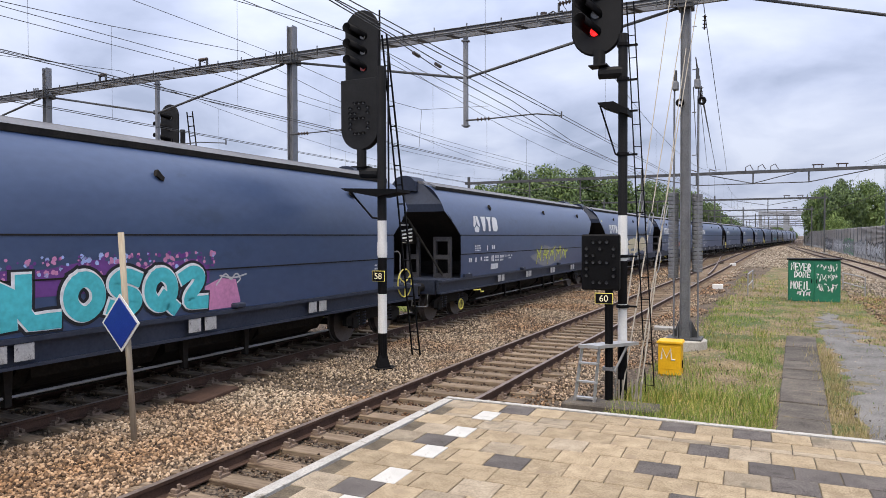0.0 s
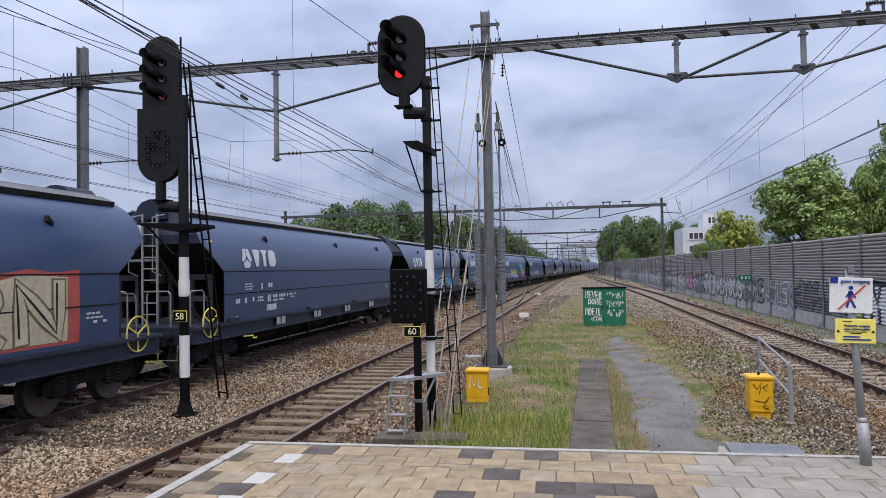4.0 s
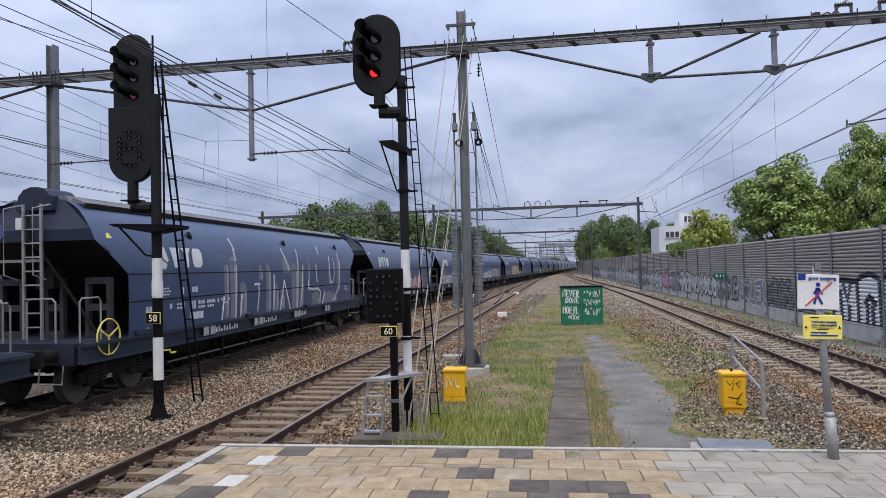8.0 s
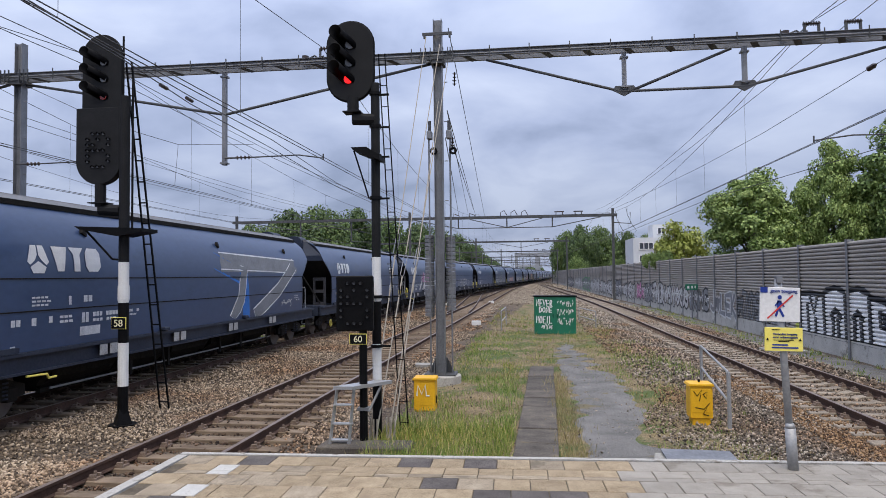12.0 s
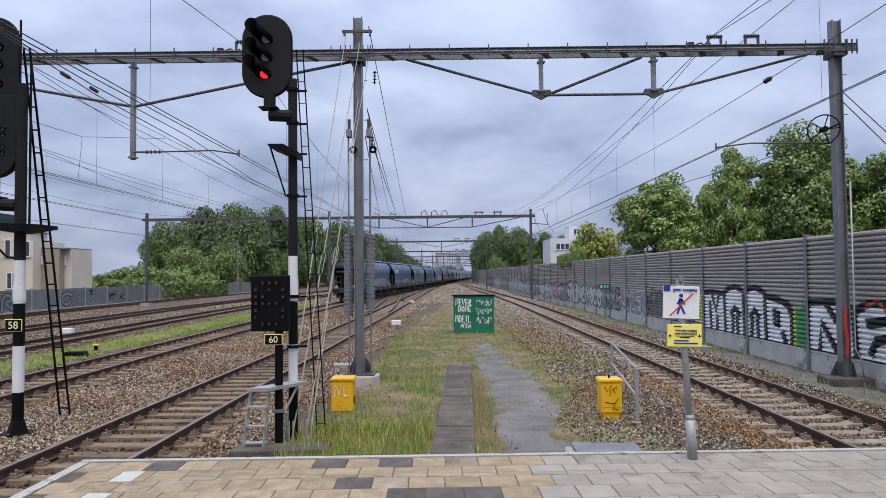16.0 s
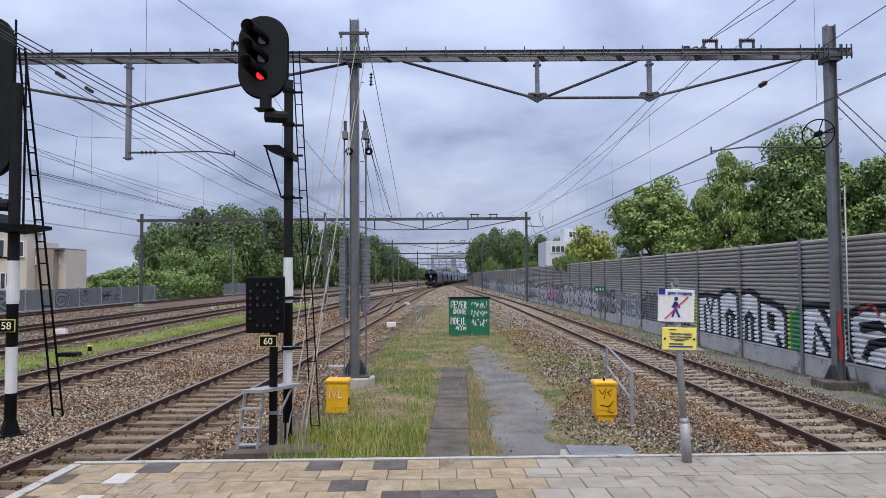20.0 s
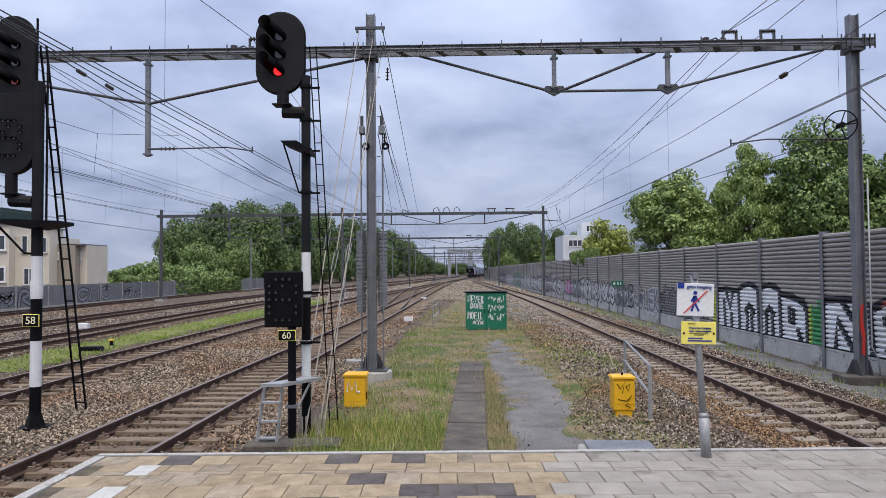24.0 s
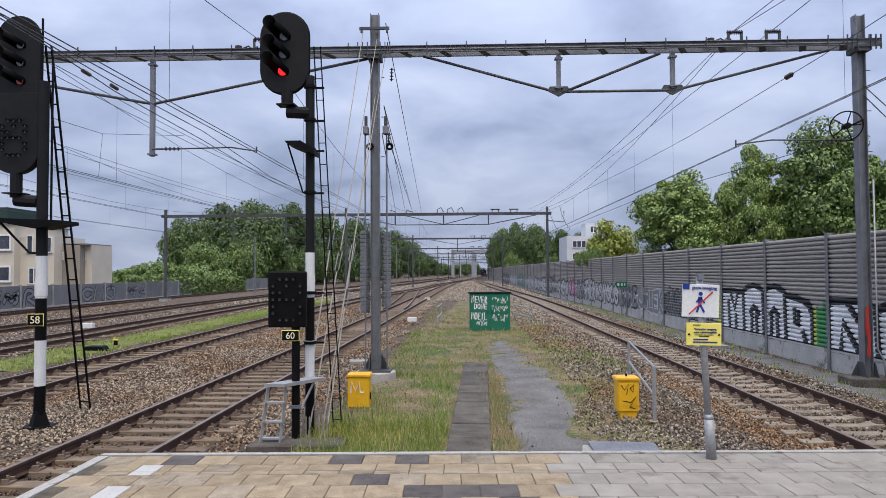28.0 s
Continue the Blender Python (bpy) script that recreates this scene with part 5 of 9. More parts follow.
# duct lids and boxes in the ballast
for x, y, w, d, lab in ((8.75, 25.2, 1.3, 0.9, "flat grey concrete lid by the barrier"), (-9.0, 8.6, 0.5, 1.1, "rusty brown plate beside the train track"), (-3.1, 20.5, 0.7, 0.4, "small concrete lid beside the near track")):
    bm = B()
    box(bm, (0, 0, 0), (w, d, 0.09))
    single("duct_lid", bm, CONCRETE if "concrete" in lab else RAIL_SIDE, lab, "lid", bevel=0.012, at=pose(x, y, ground_height(x, y) + 0.06, 1, 1.5, 8))
for x, y in ((-2.9, 37.5), (-21.0 + 2.0, 34.0), (-3.6, 66.0), (-7.3, 62.0)):
    bm = B()
    box(bm, (0, 0, 0.12), (0.5, 0.3, 0.26))
    single("track_box", bm, WHITE, "small pale box beside the rails", "box", "boxes by the rails", bevel=0.02, at=pose(x, y, -1.02))

# yellow-capped marker and dark track box in the grass strip
mk = thing("track_marker", "small black track marker with a yellow cap in the grass", "marker", (-13.04, 25.2, 0))
bm = B()
rod(bm, (0, 0, -1.05), (0, 0, -0.78), 0.09, 10, 0.06)
part("stem", bm, BLACK, mk)
bm = B()
box(bm, (0, 0, -0.76), (0.17, 0.13, 0.06))
part("cap", bm, YELLOW, mk, "yellow cap", bevel=0.02)
bm = B()
prism(bm, [(-0.4, 0), (0.4, 0), (0.3, 0.2), (-0.3, 0.2)], lambda u, v, w: (u, w, v), -0.2, 0.2)
single("track_box", bm, BLACK, "low dark steel box beside the grass strip", "box", bevel=0.02, at=pose(-12.85, 23.5, -1.0))
hr3 = thing("handrail", "small far handrail of pale tube beside the cabinet", "handrail")
for pts in ([(3.2, 34, -1.0), (3.2, 34, -0.1)], [(2.69, 38, -1.0), (2.69, 38, -0.1)], [(3.2, 34, -0.1), (2.69, 38, -0.1)], [(3.2, 34, -0.55), (2.69, 38, -0.55)]):
    bm = B()
    chain(bm, pts, 0.025, 8)
    part("tube", bm, GALV_PALE, hr3)


# ---- the freight train ----
NAVY = material("navy_wagon_paint", (0.033, 0.060, 0.135), (0.047, 0.080, 0.168), rough=0.33, spec=0.72, scale=0.5, fine=9, bump=0.03, stretch=(1, 0.5, 1), spots=(0.03, 0.054, 0.115), spot_scale=0.9, spot_at=0.6)
# hood and cap navy, darkened in the colour for ends that stand in shade
NAVY_SHADED = material("shade_darkened_navy_end_paint", (0.010, 0.016, 0.034), (0.020, 0.029, 0.055), rough=0.5, spec=0.4, scale=1.5, fine=14, bump=0.1)
NAVY_DUSTY = material("dusty_wagon_roof", (0.11, 0.115, 0.13), (0.18, 0.185, 0.2), rough=0.75, scale=1.5, fine=20, bump=0.1)
# grimy running-gear black, also painted on the end slopes as their recess shade
GRIME_AND_SHADE = material("grimy_and_shaded_black_steel", (0.008, 0.0078, 0.008), (0.026, 0.023, 0.020), rough=0.75, spec=0.2, scale=3, fine=25, bump=0.2)
SILLPAINT = material("grimy_navy_underframe", (0.018, 0.025, 0.045), (0.036, 0.045, 0.07), rough=0.55, spec=0.4, scale=2, fine=20, bump=0.15)
FRAMEGREY = material("dark_grey_end_frame", (0.03, 0.03, 0.036), (0.065, 0.064, 0.07), rough=0.6, spec=0.3, scale=3, fine=20)
RAILGREY = material("pale_grey_handrail", (0.22, 0.23, 0.24), (0.32, 0.33, 0.34), rough=0.6, scale=4)
WHEELRIM = material("steel_wheel", (0.09, 0.08, 0.075), (0.16, 0.14, 0.13), rough=0.55, metal=0.5, scale=4)
PLATEGREY = material("dusty_pale_sill_plate", (0.36, 0.36, 0.36), (0.52, 0.52, 0.51), rough=0.7, scale=12, fine=50, spots=(0.2, 0.2, 0.2), spot_scale=9, spot_at=0.55)
MARKING = material("white_wagon_marking", (0.62, 0.63, 0.64), (0.78, 0.79, 0.8), rough=0.6, scale=5)
FADEDMARK = material("faded_white_marking", (0.50, 0.52, 0.55), (0.74, 0.75, 0.77), rough=0.65, scale=9, fine=40)


def spray(name, c, rough=0.6):
    return material(name, tuple(v * 0.8 for v in c), tuple(min(1, v * 1.15) for v in c), rough=rough, scale=2.5, fine=14, bump=0.05)


S_CYAN, S_PURPLE, S_PINK, S_BLACK = spray("cyan_spray", (0.06, 0.52, 0.58)), spray("purple_spray", (0.16, 0.05, 0.25)), spray("pink_spray", (0.62, 0.25, 0.45)), spray("black_spray", (0.012, 0.014, 0.02))
S_LIME, S_SILVER, S_GREY, S_BROWN = spray("lime_spray", (0.52, 0.58, 0.10)), spray("silver_spray", (0.56, 0.57, 0.58), 0.45), spray("grey_spray", (0.22, 0.23, 0.25)), spray("brown_spray", (0.20, 0.15, 0.10))
S_BEIGE, S_RED, S_BLUE, S_WHITE = spray("beige_spray", (0.60, 0.53, 0.36)), spray("red_spray", (0.50, 0.10, 0.08)), spray("blue_spray", (0.03, 0.17, 0.55)), spray("white_spray", (0.80, 0.81, 0.82))
S_LILAC, S_MAROON, S_SKY = spray("lilac_spray", (0.36, 0.46, 0.78)), spray("maroon_spray", (0.13, 0.02, 0.06)), spray("bright_blue_spray", (0.02, 0.30, 0.62))
S_DULL = spray("dull_silver_spray", (0.40, 0.41, 0.42), 0.45)
S_PANEL = spray("charcoal_panel_paint", (0.055, 0.06, 0.075))
S_RUBBED = spray("rubbed_silver_spray", (0.36, 0.37, 0.39))
S_ROSE = spray("pale_rose_spray", (0.56, 0.43, 0.42))
S_SALMON, S_GREEN, S_CHALK = spray("salmon_spray", (0.48, 0.22, 0.19)), spray("green_spray", (0.05, 0.28, 0.10)), spray("chalky_spray", (0.21, 0.22, 0.245))

PROFILE = [(1.485, 1.26), (1.50, 1.6), (1.505, 1.98), (1.50, 2.57), (1.485, 2.85), (1.44, 3.12), (1.40, 3.27), (1.30, 3.5), (1.17, 3.72), (1.0, 3.9), (0.8, 4.03), (0.55, 4.12), (0.28, 4.16), (0.0, 4.17)]
WL = 20.1


def side_x(z):
    return float(np.interp(z, [p[1] for p in PROFILE], [p[0] for p in PROFILE]))


def rear_y(z):
    return float(np.interp(z, [1.26, 2.57, 3.27, 3.72, 4.03, 4.17], [0.0, 0.0, -0.92, -0.92, -0.82, -0.6]))


def wagon_shell():
    b = B()
    pts = PROFILE + [(-x, z) for x, z in PROFILE[-2::-1]]
    rows = []
    for x, z in pts:
        a, c = rear_y(z), 16 - rear_y(z)
        ys = [a] + [a + (c - a) * k / 6 for k in range(1, 6)] + [c]
        rows.append([b.verts.new((x, y, z)) for y in ys])
    for p, q in zip(rows, rows[1:]):
        for k in range(6):
            f = b.faces.new((p[k], p[k + 1], q[k + 1], q[k]))
            f.smooth = True
    return b


def end_shell(b, s):
    """Hood plate and the deep slope under it at one end; s mirrors it to the other."""
    def Y(y):
        return y if s > 0 else 16 - y
    up = [(x, z) for x, z in PROFILE if z >= 3.26]
    ringp = up + [(-x, z) for x, z in up[-2::-1]]
    b.faces.new([b.verts.new((x, Y(rear_y(z) + 0.004), z)) for x, z in ringp])
    prev = None
    for y, z, w in ((-0.92, 3.27, 1.40), (0.3, 2.5, 1.46), (1.6, 1.7, 1.46), (1.6, 1.3, 1.46)):
        row = [b.verts.new((-w, Y(y), z)), b.verts.new((w, Y(y), z))]
        if prev:
            b.faces.new((prev[0], prev[1], row[1], row[0]))
        prev = row
    for e in (-1, 1):
        v = [b.verts.new((e * 1.46, Y(y), z)) for y, z in ((0.012, 1.28), (0.012, 2.56), (-0.9, 3.25), (0.3, 2.5), (1.6, 1.7), (1.6, 1.28))]
        b.faces.new(v)


def slab(b, x0, x1, y0, y1, z0, z1):
    box(b, ((x0 + x1) / 2, (y0 + y1) / 2, (z0 + z1) / 2), (abs(x1 - x0), abs(y1 - y0), abs(z1 - z0)))


def shared(b, name, mat, smooth=False, bevel=0.0):
    m_ = finish(b, name, smooth, bevel)
    m_.materials.append(mat)
    return m_


def make_meshes():
    M = {}
    b = wagon_shell()
    M["shell"] = finish(b, "shell")
    M["shell"].materials.append(NAVY)
    for f in M["shell"].polygons:
        f.use_smooth = True
    for s, nm in ((1, "rear_hood"), (-1, "front_hood")):
        b = B()
        end_shell(b, s)
        M[nm] = finish(b, nm)
        # shade is put into the colour: dark navy hood, black slope beneath
        M[nm].materials.append(NAVY_SHADED)
        M[nm].materials.append(GRIME_AND_SHADE)
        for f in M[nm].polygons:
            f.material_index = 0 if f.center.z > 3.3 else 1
    b = B()
    prism(b, [(-0.62, 4.10), (-0.5, 4.22), (-0.2, 4.26), (0.2, 4.26), (0.5, 4.22), (0.62, 4.10)], lambda u, v, w: (u, w, v), -0.62, 16.62)
    M["roof_hatch"] = shared(b, "roof_hatch", NAVY_DUSTY)
    b = B()
    prism(b, [(0.66, 4.13), (0.93, 4.0), (0.96, 4.05), (0.68, 4.17)], lambda u, v, w: (u, w, v), -0.6, 16.6)
    M["roof_walkway"] = shared(b, "roof_walkway", NAVY_DUSTY)
    b = B()
    prism(b, [(0.93, 3.95), (0.955, 3.95), (0.965, 4.05), (0.94, 4.05)], lambda u, v, w: (u, w, v), -0.6, 16.6)
    M["gutter"] = shared(b, "gutter", GRIME_AND_SHADE)
    b = B()
    prism(b, [(-0.42, 3.9), (-0.36, 4.2), (-0.24, 4.33), (-0.08, 4.38), (0.08, 4.38), (0.24, 4.33), (0.36, 4.2), (0.42, 3.9)], lambda u, v, w: (u, w, v), -0.86, -0.05)
    M["roof_cap"] = shared(b, "roof_cap", NAVY_SHADED)
    for z, nm in ((2.57, "upper_seam"), (1.98, "lower_seam")):
        b = B()
        x = side_x(z)
        prism(b, [(x - 0.02, z - 0.014), (x + 0.012, z - 0.014), (x + 0.012, z + 0.008), (x - 0.02, z + 0.014)], lambda u, v, w: (u, w, v), 0.02, 15.98)
        M[nm] = shared(b, nm, GRIME_AND_SHADE)
    b = B()
    prism(b, [(1.36, 0.86), (1.52, 0.86), (1.52, 0.90), (1.44, 0.90), (1.44, 1.19), (1.54, 1.19), (1.54, 1.255), (1.30, 1.255), (1.30, 1.2), (1.36, 1.2)], lambda u, v, w: (u, w, v), -1.4, 17.4)
    M["sill"] = shared(b, "sill", SILLPAINT)
    b = B()
    slab(b, -1.3, 1.3, -1.42, -1.3, 0.85, 1.25)
    M["headstock"] = shared(b, "headstock", SILLPAINT)
    b = B()
    slab(b, -1.4, 1.4, -1.4, 1.7, 1.22, 1.27)
    M["end_floor"] = shared(b, "end_floor", SILLPAINT)
    b = B()
    prism(b, [(-1.3, 1.25), (1.3, 1.25), (0.75, 0.45), (-0.75, 0.45)], lambda u, v, w: (u, w, v), -1.2, 1.2)
    M["hopper"] = shared(b, "hopper", GRIME_AND_SHADE)
    b = B()
    slab(b, -0.35, 0.35, 1.6, 14.4, 0.75, 1.2)
    M["centre_beam"] = shared(b, "centre_beam", GRIME_AND_SHADE)
    # bogie about its own centre
    b = B()
    prism(b, [(-1.25, 0.42), (-1.25, 0.62), (-0.5, 0.85), (0.5, 0.85), (1.25, 0.62), (1.25, 0.42), (0.5, 0.36), (0.35, 0.5), (-0.35, 0.5), (-0.5, 0.36)], lambda u, v, w: (w, u, v), 0.98, 1.08)
    M["side_frame"] = shared(b, "side_frame", GRIME_AND_SHADE)
    b = B()
    for s in (-0.14, 0.14):
        for k in range(5):
            rod(b, (1.03, s, 0.4 + 0.07 * k), (1.03, s, 0.43 + 0.07 * k), 0.09, 10)
    M["spring"] = shared(b, "spring", SILLPAINT)
    b = B()
    rod(b, (0.66, 0, 0.46), (0.79, 0, 0.46), 0.46, 26)
    rod(b, (0.62, 0, 0.46), (0.66, 0, 0.46), 0.49, 26)
    rod(b, (0.78, 0, 0.46), (0.98, 0, 0.46), 0.1, 12)
    M["wheel"] = shared(b, "wheel", WHEELRIM)
    b = B()
    slab(b, 0.95, 1.12, -0.13, 0.13, 0.34, 0.6)
    M["axle_box"] = shared(b, "axle_box", GRIME_AND_SHADE, bevel=0.02)
    b = B()
    rod(b, (0.875, -1.42, 1.05), (0.875, -1.75, 1.05), 0.12, 14)
    rod(b, (0.875, -1.75, 1.05), (0.875, -2.0, 1.05), 0.09, 14)
    M["buffer"] = shared(b, "buffer", GRIME_AND_SHADE, smooth=False)
    b = B()
    prism(b, [(-0.27, -0.17), (0.27, -0.17), (0.27, 0.17), (-0.27, 0.17)], lambda u, v, w: (0.875 + u, w, 1.05 + v), -2.05, -2.0)
    M["buffer_head"] = shared(b, "buffer_head", GRIME_AND_SHADE, bevel=0.015)
    b = B()
    chain(b, [(0, -1.4, 0.98), (0, -1.8, 0.85), (0, -2.0, 0.9)], 0.05)
    M["coupling"] = shared(b, "coupling", GRIME_AND_SHADE)
    b = B()
    chain(b, [(0.6, -1.45, 0.85), (0.6, -1.5, 0.5), (1.1, -1.5, 0.5), (1.1, -1.45, 0.85)], 0.018)
    M["shunter_step"] = shared(b, "shunter_step", RAILGREY)
    # end frame with oval openings
    b = B()
    for x0, x1 in ((0.72, 1.3), (-1.3, -0.72), (-0.22, 0.22)):
        w = 0.09
        for x in (x0, x1 - w):
            slab(b, x, x + w, -0.32, -0.2, 1.27, 2.5)
        for z in (1.27, 1.83, 2.38):
            slab(b, x0, x1, -0.315, -0.205, z, z + 0.14)
    M["end_frame"] = shared(b, "end_frame", FRAMEGREY)
    b = B()
    chain(b, [(-0.05, -0.96, 3.9), (-0.05, -0.98, 3.3), (0.12, -0.75, 3.0), (1.1, -0.45, 1.35)], 0.035)
    M["strap"] = shared(b, "strap", GRIME_AND_SHADE)
    b = B()
    slab(b, -1.1, 0.05, -0.72, -0.66, 2.86, 2.92)
    M["cross_rail"] = shared(b, "cross_rail", RAILGREY)
    b = B()
    slab(b, -0.18, 0.24, -0.7, -0.4, 2.3, 2.78)
    M["brake_box"] = shared(b, "brake_box", GRIME_AND_SHADE, bevel=0.01)
    b = B()
    for k in range(4):
        prism(b, [(-0.17, 0.0), (0.23, 0.06), (0.23, 0.11), (-0.17, 0.05)], lambda u, v, w: (u, w, 2.33 + 0.115 * k + v), -0.71, -0.7)
    M["stripes"] = shared(b, "stripes", MARKING)
    b = B()
    slab(b, -0.36, -0.2, -0.935, -0.925, 3.52, 3.76)
    M["end_label"] = shared(b, "end_label", MARKING)
    # ladder end
    b = B()
    for x in (-0.15, 0.25):
        slab(b, x, x + 0.045, -1.02, -0.97, 1.3, 4.02)
    M["stile"] = shared(b, "stile", RAILGREY)
    b = B()
    rod(b, (-0.15, -1.0, 0), (0.28, -1.0, 0), 0.016, 6)
    M["rung"] = shared(b, "rung", RAILGREY)
    b = B()
    chain(b, [(-0.26, -1.0, 2.5), (-0.26, -1.35, 2.6), (-0.26, -1.35, 3.9), (-0.16, -1.0, 4.0)], 0.016)
    M["ladder_rail"] = shared(b, "ladder_rail", RAILGREY)
    b = B()
    chain(b, [(0, 0, 1.25), (0, 0, 2.05), (0.06, 0, 2.12), (0.55, 0, 2.12), (0.62, 0, 2.05), (0.62, 0, 1.25)], 0.02)
    M["platform_rail"] = shared(b, "platform_rail", RAILGREY)
    b = B()
    ring(b, (0, 0, 0), (1, 0, 0), 0.36, 0.017, 24, 6)
    for k in range(3):
        a = 2 * math.pi * k / 3 + 0.5
        beam(b, (0, 0, 0), (0, 0.35 * math.cos(a), 0.35 * math.sin(a)), 0.02, 0.03)
    M["handwheel"] = shared(b, "handwheel", PALEYELLOW)
    b = B()
    ring(b, (0, 0, 0), (1, 0, 0), 0.16, 0.02, 18, 6)
    beam(b, (0, 0, -0.15), (0, 0, 0.15), 0.02, 0.03)
    M["release_wheel"] = shared(b, "release_wheel", PALEYELLOW)
    b = B()
    chain(b, [(1.5, 1.0, 0.82), (1.52, 1.5, 0.8), (1.52, 1.55, 0.72), (1.52, 1.75, 0.72)], 0.022)
    M["brake_lever"] = shared(b, "brake_lever", PALEYELLOW)
    b = B()
    slab(b, 1.52, 1.528, -0.13, 0.13, 0.96, 1.18)
    M["sill_plate"] = shared(b, "sill_plate", PLATEGREY)
    b = B()
    chain(b, [(1.05, 2.2, 0.42), (1.05, 13.8, 0.42)], 0.022)
    M["brake_rod"] = shared(b, "brake_rod", RAILGREY)
    b = B()
    prism(b, [(-0.07, 0.88), (0.07, 0.88), (0.04, 0.3), (-0.04, 0.3)], lambda u, v, w: (w, u, v), 1.0, 1.1)
    M["hanger_bracket"] = shared(b, "hanger_bracket", GRIME_AND_SHADE)
    b = B()
    prism(b, [(-0.55, 0.32), (0.55, 0.32), (0.95, 0.6), (0.95, 1.0), (-0.95, 1.0), (-0.95, 0.6)], lambda u, v, w: (u, w, v), -1.0, 1.0)
    for x in (-0.7, 0.7):
        slab(b, x - 0.05, x + 0.05, -1.08, 1.08, 0.3, 0.38)
    M["discharge_chute"] = shared(b, "discharge_chute", GRIME_AND_SHADE)
    b = B()
    slab(b, 1.4, 1.56, 0.2, 0.75, 1.26, 1.36)
    M["lamp_iron"] = shared(b, "lamp_iron", SILLPAINT)
    b = B()
    prism(b, [(0.0, 0.0), (0.2, 0.0), (0.1, 0.17)], lambda u, v, w: (side_x(3.35 + v) + w - 0.02, -0.55 + u, 3.32 + v), 0.02, 0.035)
    M["warning_triangle"] = shared(b, "warning_triangle", PALEYELLOW)
    b = B()
    prism(b, [(0, 0), (0.14, -0.08), (0.16, -0.02), (0.03, 0.1)], lambda u, v, w: (side_x(3.5) + w, u, 3.5 + v), -0.02, 0.06)
    M["lifting_lug"] = shared(b, "lifting_lug", GRIME_AND_SHADE)
    b = B()
    slab(b, 1.44, 1.62, -0.12, 0.12, 1.27, 1.36)
    M["hatch_lock"] = shared(b, "hatch_lock", SILLPAINT, bevel=0.02)
    return M


WM = make_meshes()


def on_side(y, z, off):
    return Vector((side_x(z) + off, y, z))


def ribbon(b, pts, w, off):
    """A flat painted stroke on the wagon's side, w wide."""
    fine = []
    for (y0, z0), (y1, z1) in zip(pts, pts[1:]):
        n = max(1, int(math.hypot(y1 - y0, z1 - z0) / 0.35))
        fine += [(y0 + (y1 - y0) * k / n, z0 + (z1 - z0) * k / n) for k in range(n)]
    fine.append(pts[-1])
    left, right = [], []
    for i, (y, z) in enumerate(fine):
        a, c = fine[max(0, i - 1)], fine[min(len(fine) - 1, i + 1)]
        d = math.hypot(c[0] - a[0], c[1] - a[1]) or 1
        ny, nz = -(c[1] - a[1]) / d, (c[0] - a[0]) / d
        ext = 0.35 * w if i in (0, len(fine) - 1) else 0
        ey, ez = ((c[0] - a[0]) / d * ext * (1 if i else -1), (c[1] - a[1]) / d * ext * (1 if i else -1))
        left.append(b.verts.new(on_side(y + ny * w / 2 + ey, max(1.27, z + nz * w / 2 + ez), off)))
        right.append(b.verts.new(on_side(y - ny * w / 2 + ey, max(1.27, z - nz * w / 2 + ez), off)))
    for i in range(len(fine) - 1):
        b.faces.new((left[i], left[i + 1], right[i + 1], right[i]))


def patch(b, cy, cz, ry, rz, off, rng, n=22, rough=0.25):
    """An irregular painted patch on the side."""
    c = b.verts.new(on_side(cy, cz, off))
    vs = []
    for k in range(n):
        a = 2 * math.pi * k / n
        f = 1 + rng.uniform(-rough, rough)
        vs.append(b.verts.new(on_side(cy + ry * f * math.cos(a), max(1.28, cz + rz * f * math.sin(a)), off)))
    for k in range(n):
        b.faces.new((c, vs[k], vs[(k + 1) % n]))


